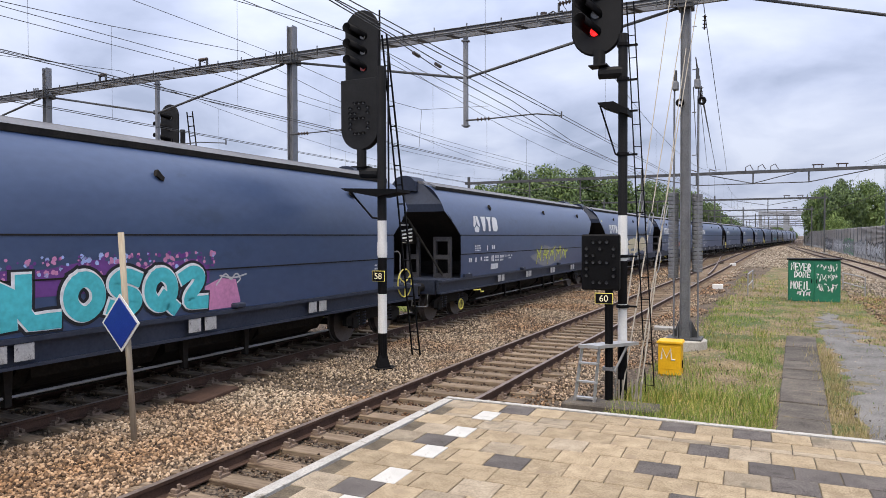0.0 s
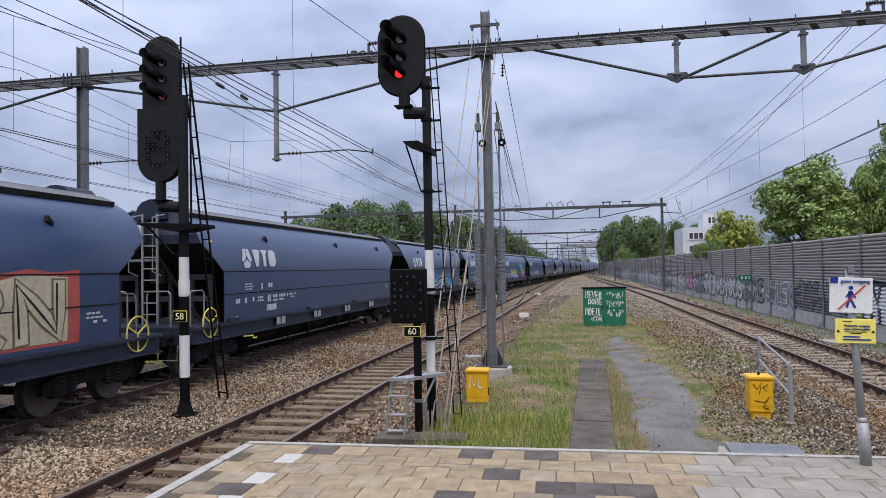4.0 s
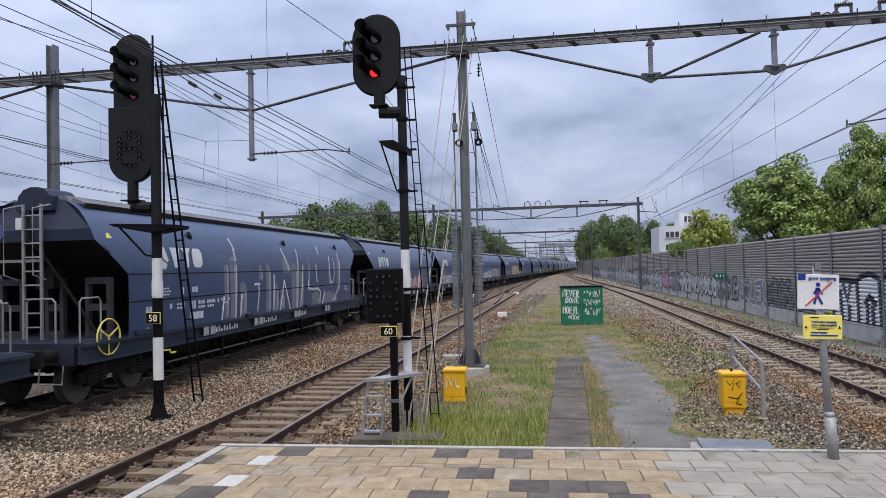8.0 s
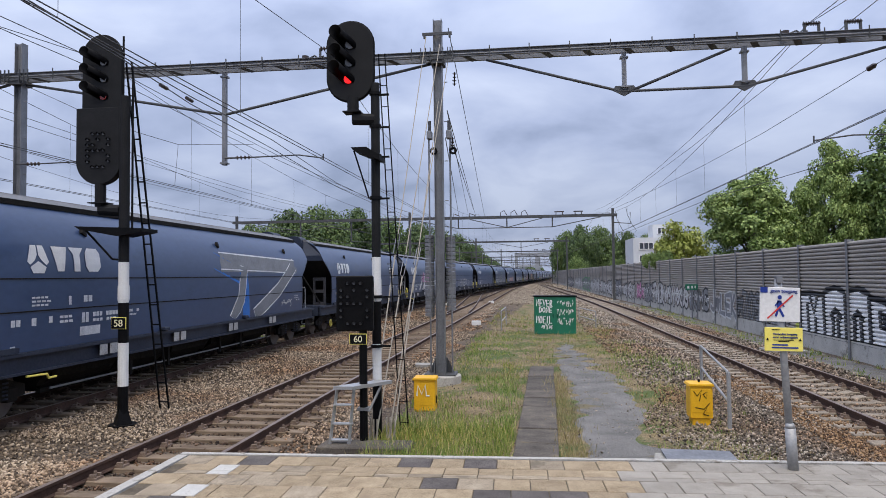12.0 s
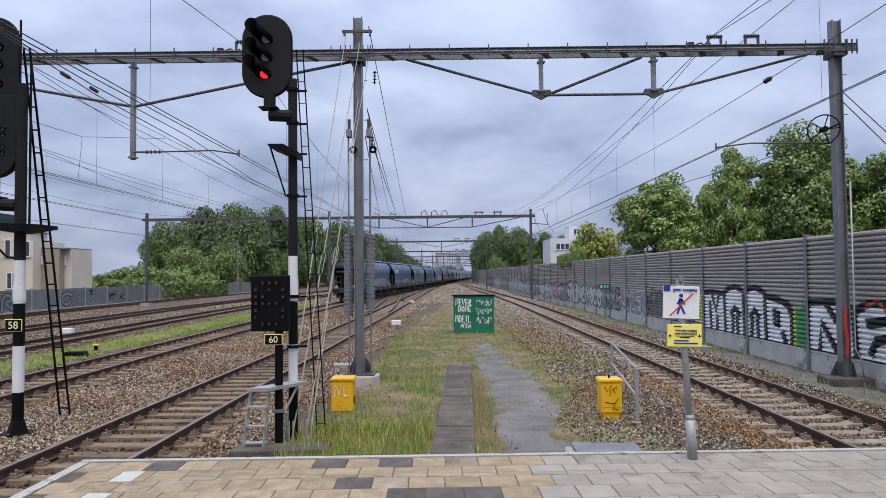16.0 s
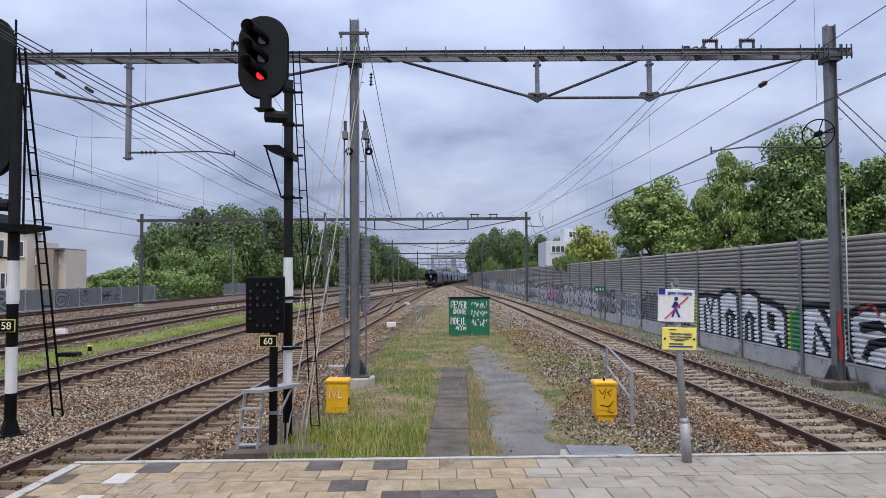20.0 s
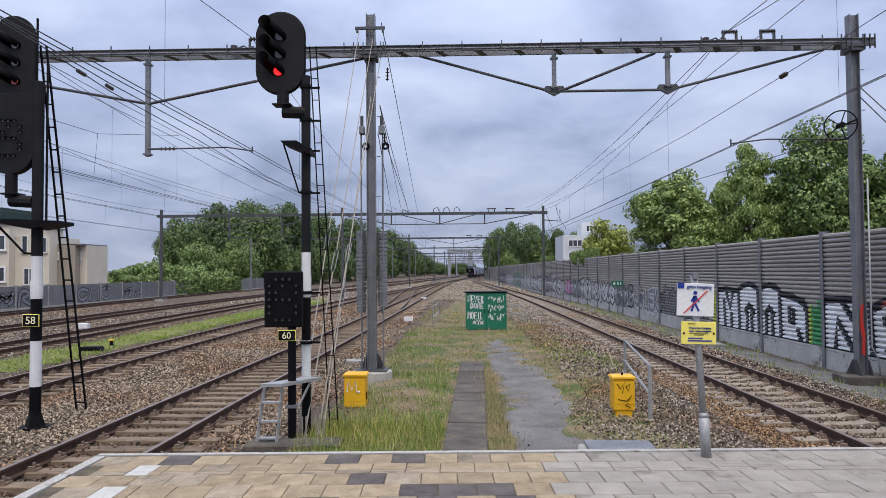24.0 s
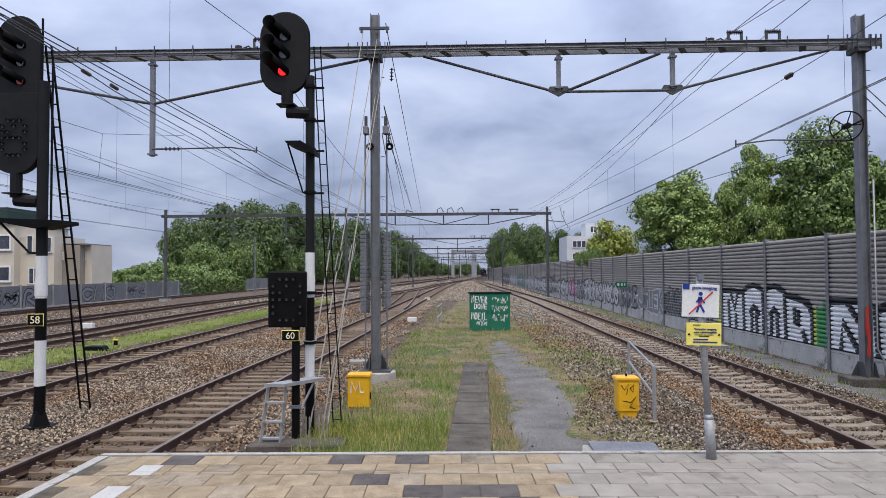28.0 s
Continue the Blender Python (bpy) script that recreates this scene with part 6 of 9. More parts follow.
STROKES = {
    "I": [[(0.5, 0), (0.5, 1)]], "H": [[(0.1, 0), (0.1, 1)], [(0.9, 0), (0.9, 1)], [(0.1, 0.5), (0.9, 0.5)]],
    "N": [[(0.1, 0), (0.1, 1), (0.9, 0), (0.9, 1)]], "E": [[(0.9, 1), (0.15, 1), (0.15, 0), (0.9, 0)], [(0.15, 0.5), (0.75, 0.5)]],
    "D": [[(0.15, 0), (0.15, 1), (0.65, 0.95), (0.9, 0.6), (0.85, 0.25), (0.6, 0.02), (0.15, 0)]],
    "O": [[(0.5, 1), (0.15, 0.75), (0.12, 0.3), (0.5, 0), (0.88, 0.3), (0.85, 0.75), (0.5, 1)]],
    "S": [[(0.85, 0.85), (0.5, 1), (0.15, 0.8), (0.3, 0.55), (0.75, 0.45), (0.85, 0.2), (0.5, 0), (0.12, 0.15)]],
    "T": [[(0.05, 1), (0.95, 1)], [(0.5, 1), (0.5, 0)]], "R": [[(0.15, 0), (0.15, 1), (0.75, 0.95), (0.8, 0.6), (0.2, 0.5), (0.9, 0)]],
    "Y": [[(0.05, 1), (0.5, 0.5), (0.95, 1)], [(0.5, 0.5), (0.45, 0)]], "K": [[(0.15, 0), (0.15, 1)], [(0.9, 1), (0.2, 0.5), (0.95, 0)]],
    "M": [[(0.05, 0), (0.12, 1), (0.5, 0.4), (0.88, 1), (0.95, 0)]], "L": [[(0.15, 1), (0.15, 0), (0.9, 0)]],
    "Q": [[(0.5, 1), (0.15, 0.75), (0.12, 0.3), (0.5, 0), (0.88, 0.3), (0.85, 0.75), (0.5, 1)], [(0.55, 0.3), (0.95, -0.05)]],
    "2": [[(0.12, 0.8), (0.5, 1), (0.85, 0.75), (0.15, 0.05), (0.92, 0.03)]], "Z": [[(0.1, 1), (0.9, 1), (0.1, 0), (0.9, 0)]],
    "A": [[(0.05, 0), (0.5, 1), (0.95, 0)], [(0.25, 0.38), (0.75, 0.38)]], "V": [[(0.05, 1), (0.45, 0), (0.95, 1)]],
    "P": [[(0.15, 0), (0.15, 1), (0.8, 0.9), (0.75, 0.5), (0.2, 0.45)]], "J": [[(0.8, 1), (0.75, 0.2), (0.4, 0), (0.1, 0.2)]],
    "G": [[(0.88, 0.8), (0.5, 1), (0.15, 0.7), (0.15, 0.25), (0.5, 0), (0.88, 0.2), (0.88, 0.5), (0.55, 0.5)]], "B": [[(0.15, 0), (0.15, 1), (0.75, 0.9), (0.7, 0.58), (0.2, 0.52), (0.85, 0.4), (0.8, 0.08), (0.15, 0)]],
    "C": [[(0.88, 0.82), (0.5, 1), (0.14, 0.7), (0.14, 0.28), (0.5, 0), (0.88, 0.18)]],
    "U": [[(0.12, 1), (0.14, 0.25), (0.5, 0), (0.86, 0.25), (0.88, 1)]], "W": [[(0.05, 1), (0.25, 0), (0.5, 0.6), (0.75, 0), (0.95, 1)]], "!": [[(0.6, 1), (0.45, 0.3)], [(0.4, 0.1), (0.38, 0.0)]],
    "~": [[(0.0, 0.2), (0.25, 0.9), (0.45, 0.15), (0.6, 0.85), (0.85, 0.3), (0.7, 0.1)], [(0.1, 0.6), (0.5, 0.5), (0.95, 0.75)]],
}


class Stroke(list):
    """Points of one stroke, with the number of the letter it belongs to."""
    letter = 0


def by_letter(strokes):
    out = {}
    for st in strokes:
        out.setdefault(st.letter if isinstance(st, Stroke) else 0, []).append(st)
    return list(out.values())


def rounded(pts, times=2):
    """Corners cut twice, so that bowed strokes run round."""
    closed = pts[0] == pts[-1]
    for _ in range(times):
        out = [] if closed else [pts[0]]
        for (a, b), (c, d) in zip(pts, pts[1:]):
            out += [(a * 0.75 + c * 0.25, b * 0.75 + d * 0.25), (a * 0.25 + c * 0.75, b * 0.25 + d * 0.75)]
        pts = out + ([out[0]] if closed else [pts[-1]])
    return pts


def letters(word, y0, y1, z0, z1, slant=0.0, rise=0.0, gap=0.14, wobble=0.0, rng=None):
    """Strokes of a word between y0 and y1 on a wagon's side or a wall."""
    out, cw = [], (y1 - y0) / len(word)
    for i, ch in enumerate(word):
        for st in STROKES[ch]:
            pts = []
            for u, v in st:
                if wobble:
                    u, v = u + rng.uniform(-wobble, wobble), v + rng.uniform(-wobble, wobble)
                yy = y0 + cw * (i + gap / 2 + u * (1 - gap))
                pts.append((yy + slant * v * (z1 - z0), z0 + v * (z1 - z0) + rise * i))
            if ch in "OSQ2DCGBJURP~" and not (wobble and st[0] == st[-1]):
                pts = rounded(pts)
            st_ = Stroke(pts)
            st_.letter = i
            out.append(st_)
    return out


def bubbly(strokes):
    """The same strokes with all corners run round, for fat letters."""
    out = []
    for st in strokes:
        q = Stroke(rounded(list(st), 1))
        q.letter = st.letter
        out.append(q)
    return out


def graffiti(parent, strokes, w, fill, edge=None, edge_w=1.6, shine=None, off=0.005):
    for own in by_letter(strokes) if w > 0.19 else [strokes]:
        if edge:
            b = B()
            for st in own:
                ribbon(b, st, w * edge_w, off)
            part("letter_outline", b, edge, parent)
        b = B()
        for st in own:
            ribbon(b, st, w, off + 0.004)
        part("painted_letter", b, fill, parent)
        if shine:
            b = B()
            for st in own:
                ribbon(b, [(y - w * 0.22, z + w * 0.12) for y, z in st], w * 0.18, off + 0.008)
            part("letter_shine", b, shine, parent)


def blotches(parent, mat, spots, rng, off=0.003, rough=0.25):
    for cy, cz, ry, rz in spots:
        b = B()
        patch(b, cy, cz, ry, rz, off, rng, rough=rough)
        off += 0.0004
        part("graffiti_patch", b, mat, parent)


def panel(parent, mat, y0, y1, z0, z1, rng, off):
    """A painted field with a ragged top edge on the side."""
    b, n, rows = B(), 14, []
    for k in range(n + 1):
        y, top = y0 + (y1 - y0) * k / n, z1 + rng.uniform(-0.08, 0.08)
        rows.append([b.verts.new(on_side(y, z0 + (top - z0) * j / 6, off)) for j in range(7)])
    for p, q in zip(rows, rows[1:]):
        for j in range(6):
            b.faces.new((p[j], q[j], q[j + 1], p[j + 1]))
    part("graffiti_patch", b, mat, parent)


def field(parent, mat, tops, z0, off):
    """A painted field on the side under the given line of tops."""
    b, rows = B(), []
    ys = np.linspace(tops[0][0], tops[-1][0], max(8, int((tops[-1][0] - tops[0][0]) * 6)))
    for y in ys:
        top = max(z0 + 0.02, float(np.interp(y, [p[0] for p in tops], [p[1] for p in tops])))
        rows.append([b.verts.new(on_side(float(y), z0 + (top - z0) * j / 6, off)) for j in range(7)])
    for p, q in zip(rows, rows[1:]):
        for j in range(6):
            b.faces.new((p[j], q[j], q[j + 1], p[j + 1]))
    part("graffiti_patch", b, mat, parent)


def lines(parent, mat, strokes, w, off, name="painted_line"):
    """Free painted strokes, all of one colour, as one part."""
    b = B()
    for st in strokes:
        ribbon(b, st, w, off)
    part(name, b, mat, parent)


def speckle(parent, mat, n, y0, y1, z0, z1, r, rng, off):
    """Dots of spattered paint."""
    b = B()
    for _ in range(n):
        q = r * rng.uniform(0.4, 1.3)
        patch(b, rng.uniform(y0, y1), rng.uniform(z0, z1), q, q, off, rng, 7, 0.2)
    tagged(part("paint_spatter", b, mat, parent), kind="stuff")


def end_kit(w, ladder_end, s):
    """The gear of one end, built for the rear and turned about for the front."""
    flip = Matrix() if s > 0 else Matrix.Translation((0, 16, 0)) @ Matrix.Rotation(math.pi, 4, "Z")

    def add(key, m=None, parent=w):
        o = part(key, WM[key], None, parent)
        o.matrix_basis = (flip if parent is w else Matrix()) @ (m or Matrix())
        return o
    add("headstock")
    add("end_floor")
    add("roof_cap")
    add("coupling")
    add("shunter_step")
    for sx in (0, -1.75):
        bf = add("buffer", Matrix.Translation((sx, 0, 0)))
        add("buffer_head", None, bf)
    add("end_frame")
    add("strap")
    add("cross_rail")
    add("end_label")
    if ladder_end:
        ld = add("stile")
        for k in range(9):
            add("rung", Matrix.Translation((0, 0, 1.55 + 0.28 * k)), ld)
        add("ladder_rail")
        add("ladder_rail", Matrix.Translation((0.64, 0, 0)))
        add("platform_rail", pose(-0.95, -1.3, 0))
        add("platform_rail", pose(0.2, -1.3, 0))
        add("platform_rail", pose(1.3, -1.25, 0, 0, 0, 90))
        add("handwheel", pose(1.47, -0.62, 1.32))
        add("handwheel", pose(-1.47, -0.62, 1.32))
        add("brake_box", pose(-0.1, 0.2, 0.0))
    else:
        bb = add("brake_box", pose(-0.1, 0.12, 0.0))
        add("stripes", None, bb)
        add("platform_rail", pose(-1.2, -1.25, 0, 0, 0, 90))
        add("release_wheel", pose(1.34, 0.35, 0.42))


def bogie(w, y):
    bg = part("bogie", WM["centre_bolster"], None, w)
    bg.matrix_basis = pose(0, y, 0)
    for r in (0, 180):
        for key, ys in (("side_frame", (0,)), ("spring", (-0.62, 0.62)), ("wheel", (-0.9, 0.9)), ("axle_box", (-0.9, 0.9))):
            for yy in ys:
                place(part(key, WM[key], None, bg), pose(0, yy, 0, 0, 0, r))


bm = B()
slab(bm, -1.0, 1.0, -0.25, 0.25, 0.5, 0.82)
for yy in (-0.9, 0.9):
    rod(bm, (-0.66, yy, 0.46), (0.66, yy, 0.46), 0.08, 10)
WM["centre_bolster"] = shared(bm, "bolster", GRIME_AND_SHADE)

# company mark as plain shapes, and rows of illegible marking as bars
EMBLEM = [[(0.36, 0.62), (0.52, 0.62), (0.52, 0.36), (0.44, 0.22), (0.30, 0.10), (0.22, 0.18)], [(0.56, 0.62), (0.72, 0.62), (0.86, 0.18), (0.78, 0.10), (0.64, 0.22), (0.56, 0.36)], [(0.30, 0.04), (0.54, 0.20), (0.78, 0.04), (0.70, -0.12), (0.38, -0.12)]]
BLOCKS = [[(0.98, 0.6), (1.56, 0.6), (1.40, -0.08), (1.16, -0.08)], [(1.64, 0.6), (2.22, 0.6), (2.06, 0.4), (2.04, -0.08), (1.8, -0.08), (1.8, 0.4)], [(2.4, 0.6), (2.8, 0.6), (2.92, 0.45), (2.92, 0.05), (2.8, -0.08), (2.4, -0.08), (2.28, 0.08), (2.28, 0.45)]]


def side_polys(name, polys, scale_y, scale_z, y, z, mat):
    """Flat painted shapes, cut so that they follow the bowed side."""
    b = B()
    for poly in polys:
        b.faces.new([b.verts.new((0, y + u * scale_y, z + v * scale_z)) for u, v in poly])
    for cut in (2.57, 2.65, 2.75, 2.85, 2.95, 3.05, 3.12, 3.2, 3.27):
        bmesh.ops.bisect_plane(b, geom=b.verts[:] + b.edges[:] + b.faces[:], plane_co=(0, 0, cut), plane_no=(0, 0, 1))
    for v in b.verts:
        v.co.x = side_x(v.co.z) + 0.012
    return shared(b, name, mat)


WM["emblem"] = side_polys("emblem", EMBLEM, 0.88, 0.70, 0.80, 2.75, MARKING)
WM["mark_block"] = [side_polys("mark_block", [poly], 0.75, 0.70, 0.92, 2.76, MARKING) for poly in BLOCKS]
BARS = [(0.75, 2.22, 0.55, 0.035), (0.75, 2.15, 0.65, 0.035), (0.75, 2.08, 0.45, 0.035), (1.75, 2.14, 0.10, 0.17), (2.2, 2.16, 0.3, 0.13), (0.25, 1.78, 0.25, 0.12), (0.6, 1.78, 0.3, 0.14), (1.2, 1.80, 0.12, 0.12), (1.5, 1.83, 0.5, 0.05), (1.5, 1.74, 0.4, 0.05), (2.15, 1.78, 0.24, 0.2), (2.5, 1.83, 1.1, 0.09), (2.5, 1.71, 0.8, 0.06), (3.7, 1.84, 0.5, 0.06), (3.8, 1.75, 0.3, 0.04), (0.1, 1.36, 0.3, 0.05), (14.6, 1.84, 0.5, 0.04), (14.6, 1.76, 0.7, 0.04), (14.9, 1.68, 0.4, 0.05)]
WM["bars"] = []
for y, z, w_, h_ in BARS:
    y += 0.35
    bm = B()
    n = max(1, int(w_ / 0.11))
    for k in range(n):
        if (k * 7 + int(y * 10)) % 5 == 4:
            continue
        a, c = y + w_ * k / n, y + w_ * (k + 0.8) / n
        bm.faces.new([bm.verts.new(on_side(p, q, 0.008)) for p, q in ((a, z - h_ / 2), (c, z - h_ / 2), (c, z + h_ / 2), (a, z + h_ / 2))])
    WM["bars"].append(shared(bm, "marking_bar", FADEDMARK))
bm = B()
bm.faces.new([bm.verts.new(on_side(p, q, 0.008)) for p, q in ((2.45, 1.42), (3.1, 1.42), (3.1, 1.6), (2.45, 1.6))])
WM["data_panel"] = shared(bm, "data_panel", FADEDMARK)


def make_wagon(ladder_rear):
    w = thing("hopper_wagon", "dark navy covered hopper wagon with white markings", "freight wagon", None, "wagons of the train")
    for key in ("shell", "rear_hood", "front_hood", "roof_hatch", "upper_seam", "lower_seam", "centre_beam", "gutter", "roof_walkway", "brake_lever", "brake_rod", "lamp_iron"):
        part(key, WM[key], None, w)
    for y in (3.4, 8.0, 12.6):
        place(part("hopper", WM["hopper"], None, w), pose(0, y, 0))
    for y in (3.4, 5.7, 8.0, 10.3, 12.6):
        place(part("discharge_chute", WM["discharge_chute"], None, w), pose(0, y, 0))
    for y in (4.9, 6.6, 9.6, 11.1):
        place(part("hanger_bracket", WM["hanger_bracket"], None, w), pose(0, y, 0))
    for key in ("sill", "roof_walkway", "upper_seam", "gutter"):
        o = part(key, WM[key], None, w)
        o.matrix_basis = Matrix.Translation((0, 16, 0)) @ Matrix.Rotation(math.pi, 4, "Z")
    part("sill", WM["sill"], None, w)
    for y in (3.2, 3.55, 6.2, 6.55, 9.4, 9.75, 12.6, 12.95):
        place(part("sill_plate", WM["sill_plate"], None, w), pose(0, y, 0))
    for y in (2.7, 8.8, 14.3):
        place(part("lifting_lug", WM["lifting_lug"], None, w), pose(0, y, 0))
    for y in (5.6, 10.4):
        place(part("hatch_lock", WM["hatch_lock"], None, w), pose(0, y, 0))
    end_kit(w, ladder_rear, 1)
    end_kit(w, not ladder_rear, -1)
    if ladder_rear:
        part("warning_triangle", WM["warning_triangle"], None, w)
    bogie(w, 0.25)
    bogie(w, 15.75)
    part("emblem", WM["emblem"], None, w, "white three-lobed emblem")
    for m_ in WM["mark_block"]:
        part("mark_block", m_, None, w, "white block of the company mark")
    for m_ in WM["bars"]:
        part("marking_bar", m_, None, w)
    part("data_panel", WM["data_panel"], None, w)
    return w


LADDER_REAR = {15, 14, 12, 10, 8, 7, 6, 4, 2, 18, 20, 21, 24, 27}
N_WAGONS = 31
masters = {False: make_wagon(False), True: make_wagon(True)}
WAGONS = []
used = set()
for k in range(N_WAGONS):
    kind_ = k in LADDER_REAR
    if kind_ in used:
        w = copy_thing(masters[kind_], Matrix())
    else:
        w = masters[kind_]
        used.add(kind_)
    WAGONS.append(w)

# ---- what is painted on each wagon ----
rng = random.Random(11)


def tag_label(k, text):
    WAGONS[k]["label"] = text


graffiti(WAGONS[0], letters("IHNEO", 3.4, 13.0, 1.42, 1.98, slant=0.9, gap=0.06), 0.44, S_BLACK, S_BLUE, 1.12, off=0.003)
graffiti(WAGONS[0], letters("IHNEO", 3.4, 13.0, 1.42, 1.98, slant=0.9, gap=0.06), 0.30, S_GREY, S_WHITE, 1.25, off=0.012)
lines(WAGONS[0], S_SILVER, letters("~~", 13.3, 15.0, 1.62, 1.78, rng=rng, wobble=0.1) + letters("~~", 13.3, 14.8, 1.42, 1.55, rng=rng, wobble=0.1), 0.028, 0.006)
tag_label(0, "last navy hopper wagon with slanted silver graffiti")
graffiti(WAGONS[1], letters("~~~", 7.0, 13.0, 1.4, 2.1, rng=rng, wobble=0.1), 0.14, S_SILVER, S_CHALK)
field(WAGONS[2], S_CHALK, [(8.8, 3.1), (10.2, 3.2), (12.6, 3.22), (14.6, 3.1), (15.4, 2.9)], 2.72, 0.003)
lines(WAGONS[2], S_BLUE, [[(8.6, 3.0), (10.5, 2.5), (10.6, 1.4)]], 0.5, 0.004)
graffiti(WAGONS[2], [[(9.0, 3.05), (15.0, 2.95)], [(15.0, 2.95), (13.4, 2.1), (11.4, 1.36)], [(10.4, 2.7), (10.2, 1.9), (9.7, 1.36)]], 0.44, S_GREY, S_WHITE, 1.2, off=0.008)
lines(WAGONS[2], S_SILVER, letters("~", 13.6, 15.0, 1.45, 1.8, rng=rng, wobble=0.1), 0.035, 0.006)
tag_label(2, "navy hopper wagon with a huge silver painted chevron")
lines(WAGONS[3], S_WHITE, letters("~~~~", 12.7, 14.4, 1.72, 2.02, rng=rng, wobble=0.16) + letters("WNM", 12.8, 14.3, 1.5, 1.98, rng=rng, wobble=0.1, slant=0.15) + [[(12.9, 1.36), (13.0, 1.62)], [(13.4, 1.32), (13.55, 1.7)], [(13.5, 2.0), (13.6, 2.16)]], 0.05, 0.006)
tag_label(3, "navy hopper wagon with an operator panel and a white scribble")
graffiti(WAGONS[4], letters("IHNED", 3.3, 13.6, 1.4, 1.95, slant=1.3), 0.52, S_BLACK, None, 1.0, off=0.003)
graffiti(WAGONS[4], letters("IHNED", 3.3, 13.6, 1.4, 1.95, slant=1.3), 0.34, S_SILVER, S_WHITE, 1.2, off=0.008)
graffiti(WAGONS[4], letters("ARONE", 5.0, 8.8, 2.08, 2.7), 0.2, S_PINK, S_WHITE, 1.5, S_BLACK)
graffiti(WAGONS[4], letters("ALOVE!", 9.2, 10.5, 2.08, 2.32), 0.035, S_WHITE)
tag_label(4, "navy hopper wagon with silver and pink graffiti")
for k in (3, 4):
    bm = B()
    bm.faces.new([bm.verts.new(on_side(y, z, 0.012)) for y, z in ((12.9, 2.66), (14.5, 2.66), (14.5, 3.02), (14.5, 3.38), (12.9, 3.38), (12.9, 3.02))])
    pn = part("sign_panel", bm, S_PANEL, WAGONS[k], "grey operator panel with white bars and an arc")
    bm = B()
    for y0, y1, z0, z1 in ((13.0, 14.4, 2.94, 3.08), (13.1, 14.0, 2.84, 2.88), (13.0, 14.4, 2.44, 2.52)):
        n_ = 11
        for j in range(n_):
            a, c = y0 + (y1 - y0) * j / n_, y0 + (y1 - y0) * (j + 0.84) / n_
            bm.faces.new([bm.verts.new(on_side(y, z, 0.018)) for y, z in ((a, z0), (c, z0), (c, z1), (a, z1))])
    for a0, a1 in ((60, 175), (285, 350)):
        ribbon(bm, [(13.72 + 0.36 * math.cos(math.radians(a)), 2.97 + 0.33 * math.sin(math.radians(a))) for a in range(a0, a1 + 1, 12)], 0.05, 0.018)
    part("panel_bar", bm, MARKING, pn)
graffiti(WAGONS[5], letters("IHNEO", 4.8, 11.2, 1.4, 2.1, slant=0.6), 0.13, S_SILVER, S_CHALK, 1.4)
for word, y0, z0 in (("JSME", 11.9, 1.78), ("HUSY", 12.05, 1.57), ("ASLI!", 11.85, 1.36)):
    graffiti(WAGONS[5], letters(word, y0, y0 + 1.3, z0, z0 + 0.16, slant=0.3, rise=0.012), 0.032, S_WHITE)
tag_label(5, "navy hopper wagon with thin slanted silver graffiti")
for y0, y1, lo_, hi_ in ((4.25, 4.5, 1.3, 3.05), (4.6, 4.98, 1.28, 3.25), (5.2, 5.6, 1.3, 2.3), (6.5, 6.75, 2.3, 2.8), (7.0, 7.35, 1.3, 2.85), (7.55, 7.95, 1.3, 2.25), (8.35, 8.95, 2.5, 3.05), (8.05, 8.45, 1.3, 2.05), (9.1, 9.68, 1.28, 2.85), (9.85, 10.2, 1.3, 2.6), (10.72, 10.88, 1.9, 3.1), (11.1, 12.0, 1.3, 1.8), (13.0, 13.2, 2.0, 2.9), (12.3, 14.0, 1.3, 1.75), (14.05, 14.45, 1.7, 3.15)):
    field(WAGONS[7], S_CHALK, [(y0, hi_ - 0.1), ((y0 + y1) / 2, hi_), (y1, hi_ - 0.2)], lo_, 0.003)
    field(WAGONS[7], S_RUBBED, [(y1 - 0.35 * (y1 - y0), hi_ - 0.35), (y1, hi_ - 0.25)], lo_ + 0.06, 0.006)
EDGES7 = [[(4.9, 3.5), (4.97, 3.2), (4.98, 2.4), (4.91, 1.3)], [(4.2, 1.9), (4.1, 1.3)], [(5.28, 1.9), (5.2, 1.3)], [(6.15, 2.19), (6.5, 2.19), (6.36, 1.4)], [(7.6, 2.45), (7.55, 1.36)], [(8.42, 3.3), (8.6, 3.0), (8.95, 2.56)], [(8.42, 2.25), (8.94, 1.3)], [(8.4, 2.2), (8.1, 1.32)], [(9.78, 3.3), (9.71, 2.55), (9.65, 1.3)], [(10.2, 2.75), (10.08, 1.92), (9.88, 1.3)], [(10.72, 2.22), (10.68, 1.87), (12.05, 1.88), (11.95, 1.32)], [(11.56, 2.75), (11.64, 2.15)], [(12.08, 3.45), (12.0, 3.2)], [(13.16, 3.1), (13.16, 2.05), (13.63, 2.1), (13.76, 2.5), (13.68, 3.0)], [(14.3, 3.25), (14.48, 2.8), (14.46, 2.07), (13.66, 1.32)], [(12.5, 1.74), (12.24, 1.32)]]
lines(WAGONS[7], S_SILVER, [rounded(st, 1) for st in EDGES7], 0.085, 0.009)
lines(WAGONS[7], S_WHITE, [[(y + 0.02, z) for y, z in st[:2]] for st in EDGES7], 0.05, 0.012)
bm = B()
for y0, n_ in ((3.7, 10), (6.6, 9), (9.6, 7)):
    for k in range(n_):
        y = y0 + 0.15 * k
        h_ = (0.15, 0.12, 0.16, 0.07)[k % 4]
        bm.faces.new([bm.verts.new((1.447, a, c)) for a, c in ((y, 0.98), (y + 0.09, 0.98), (y + 0.09, 0.98 + h_), (y, 0.98 + h_))])
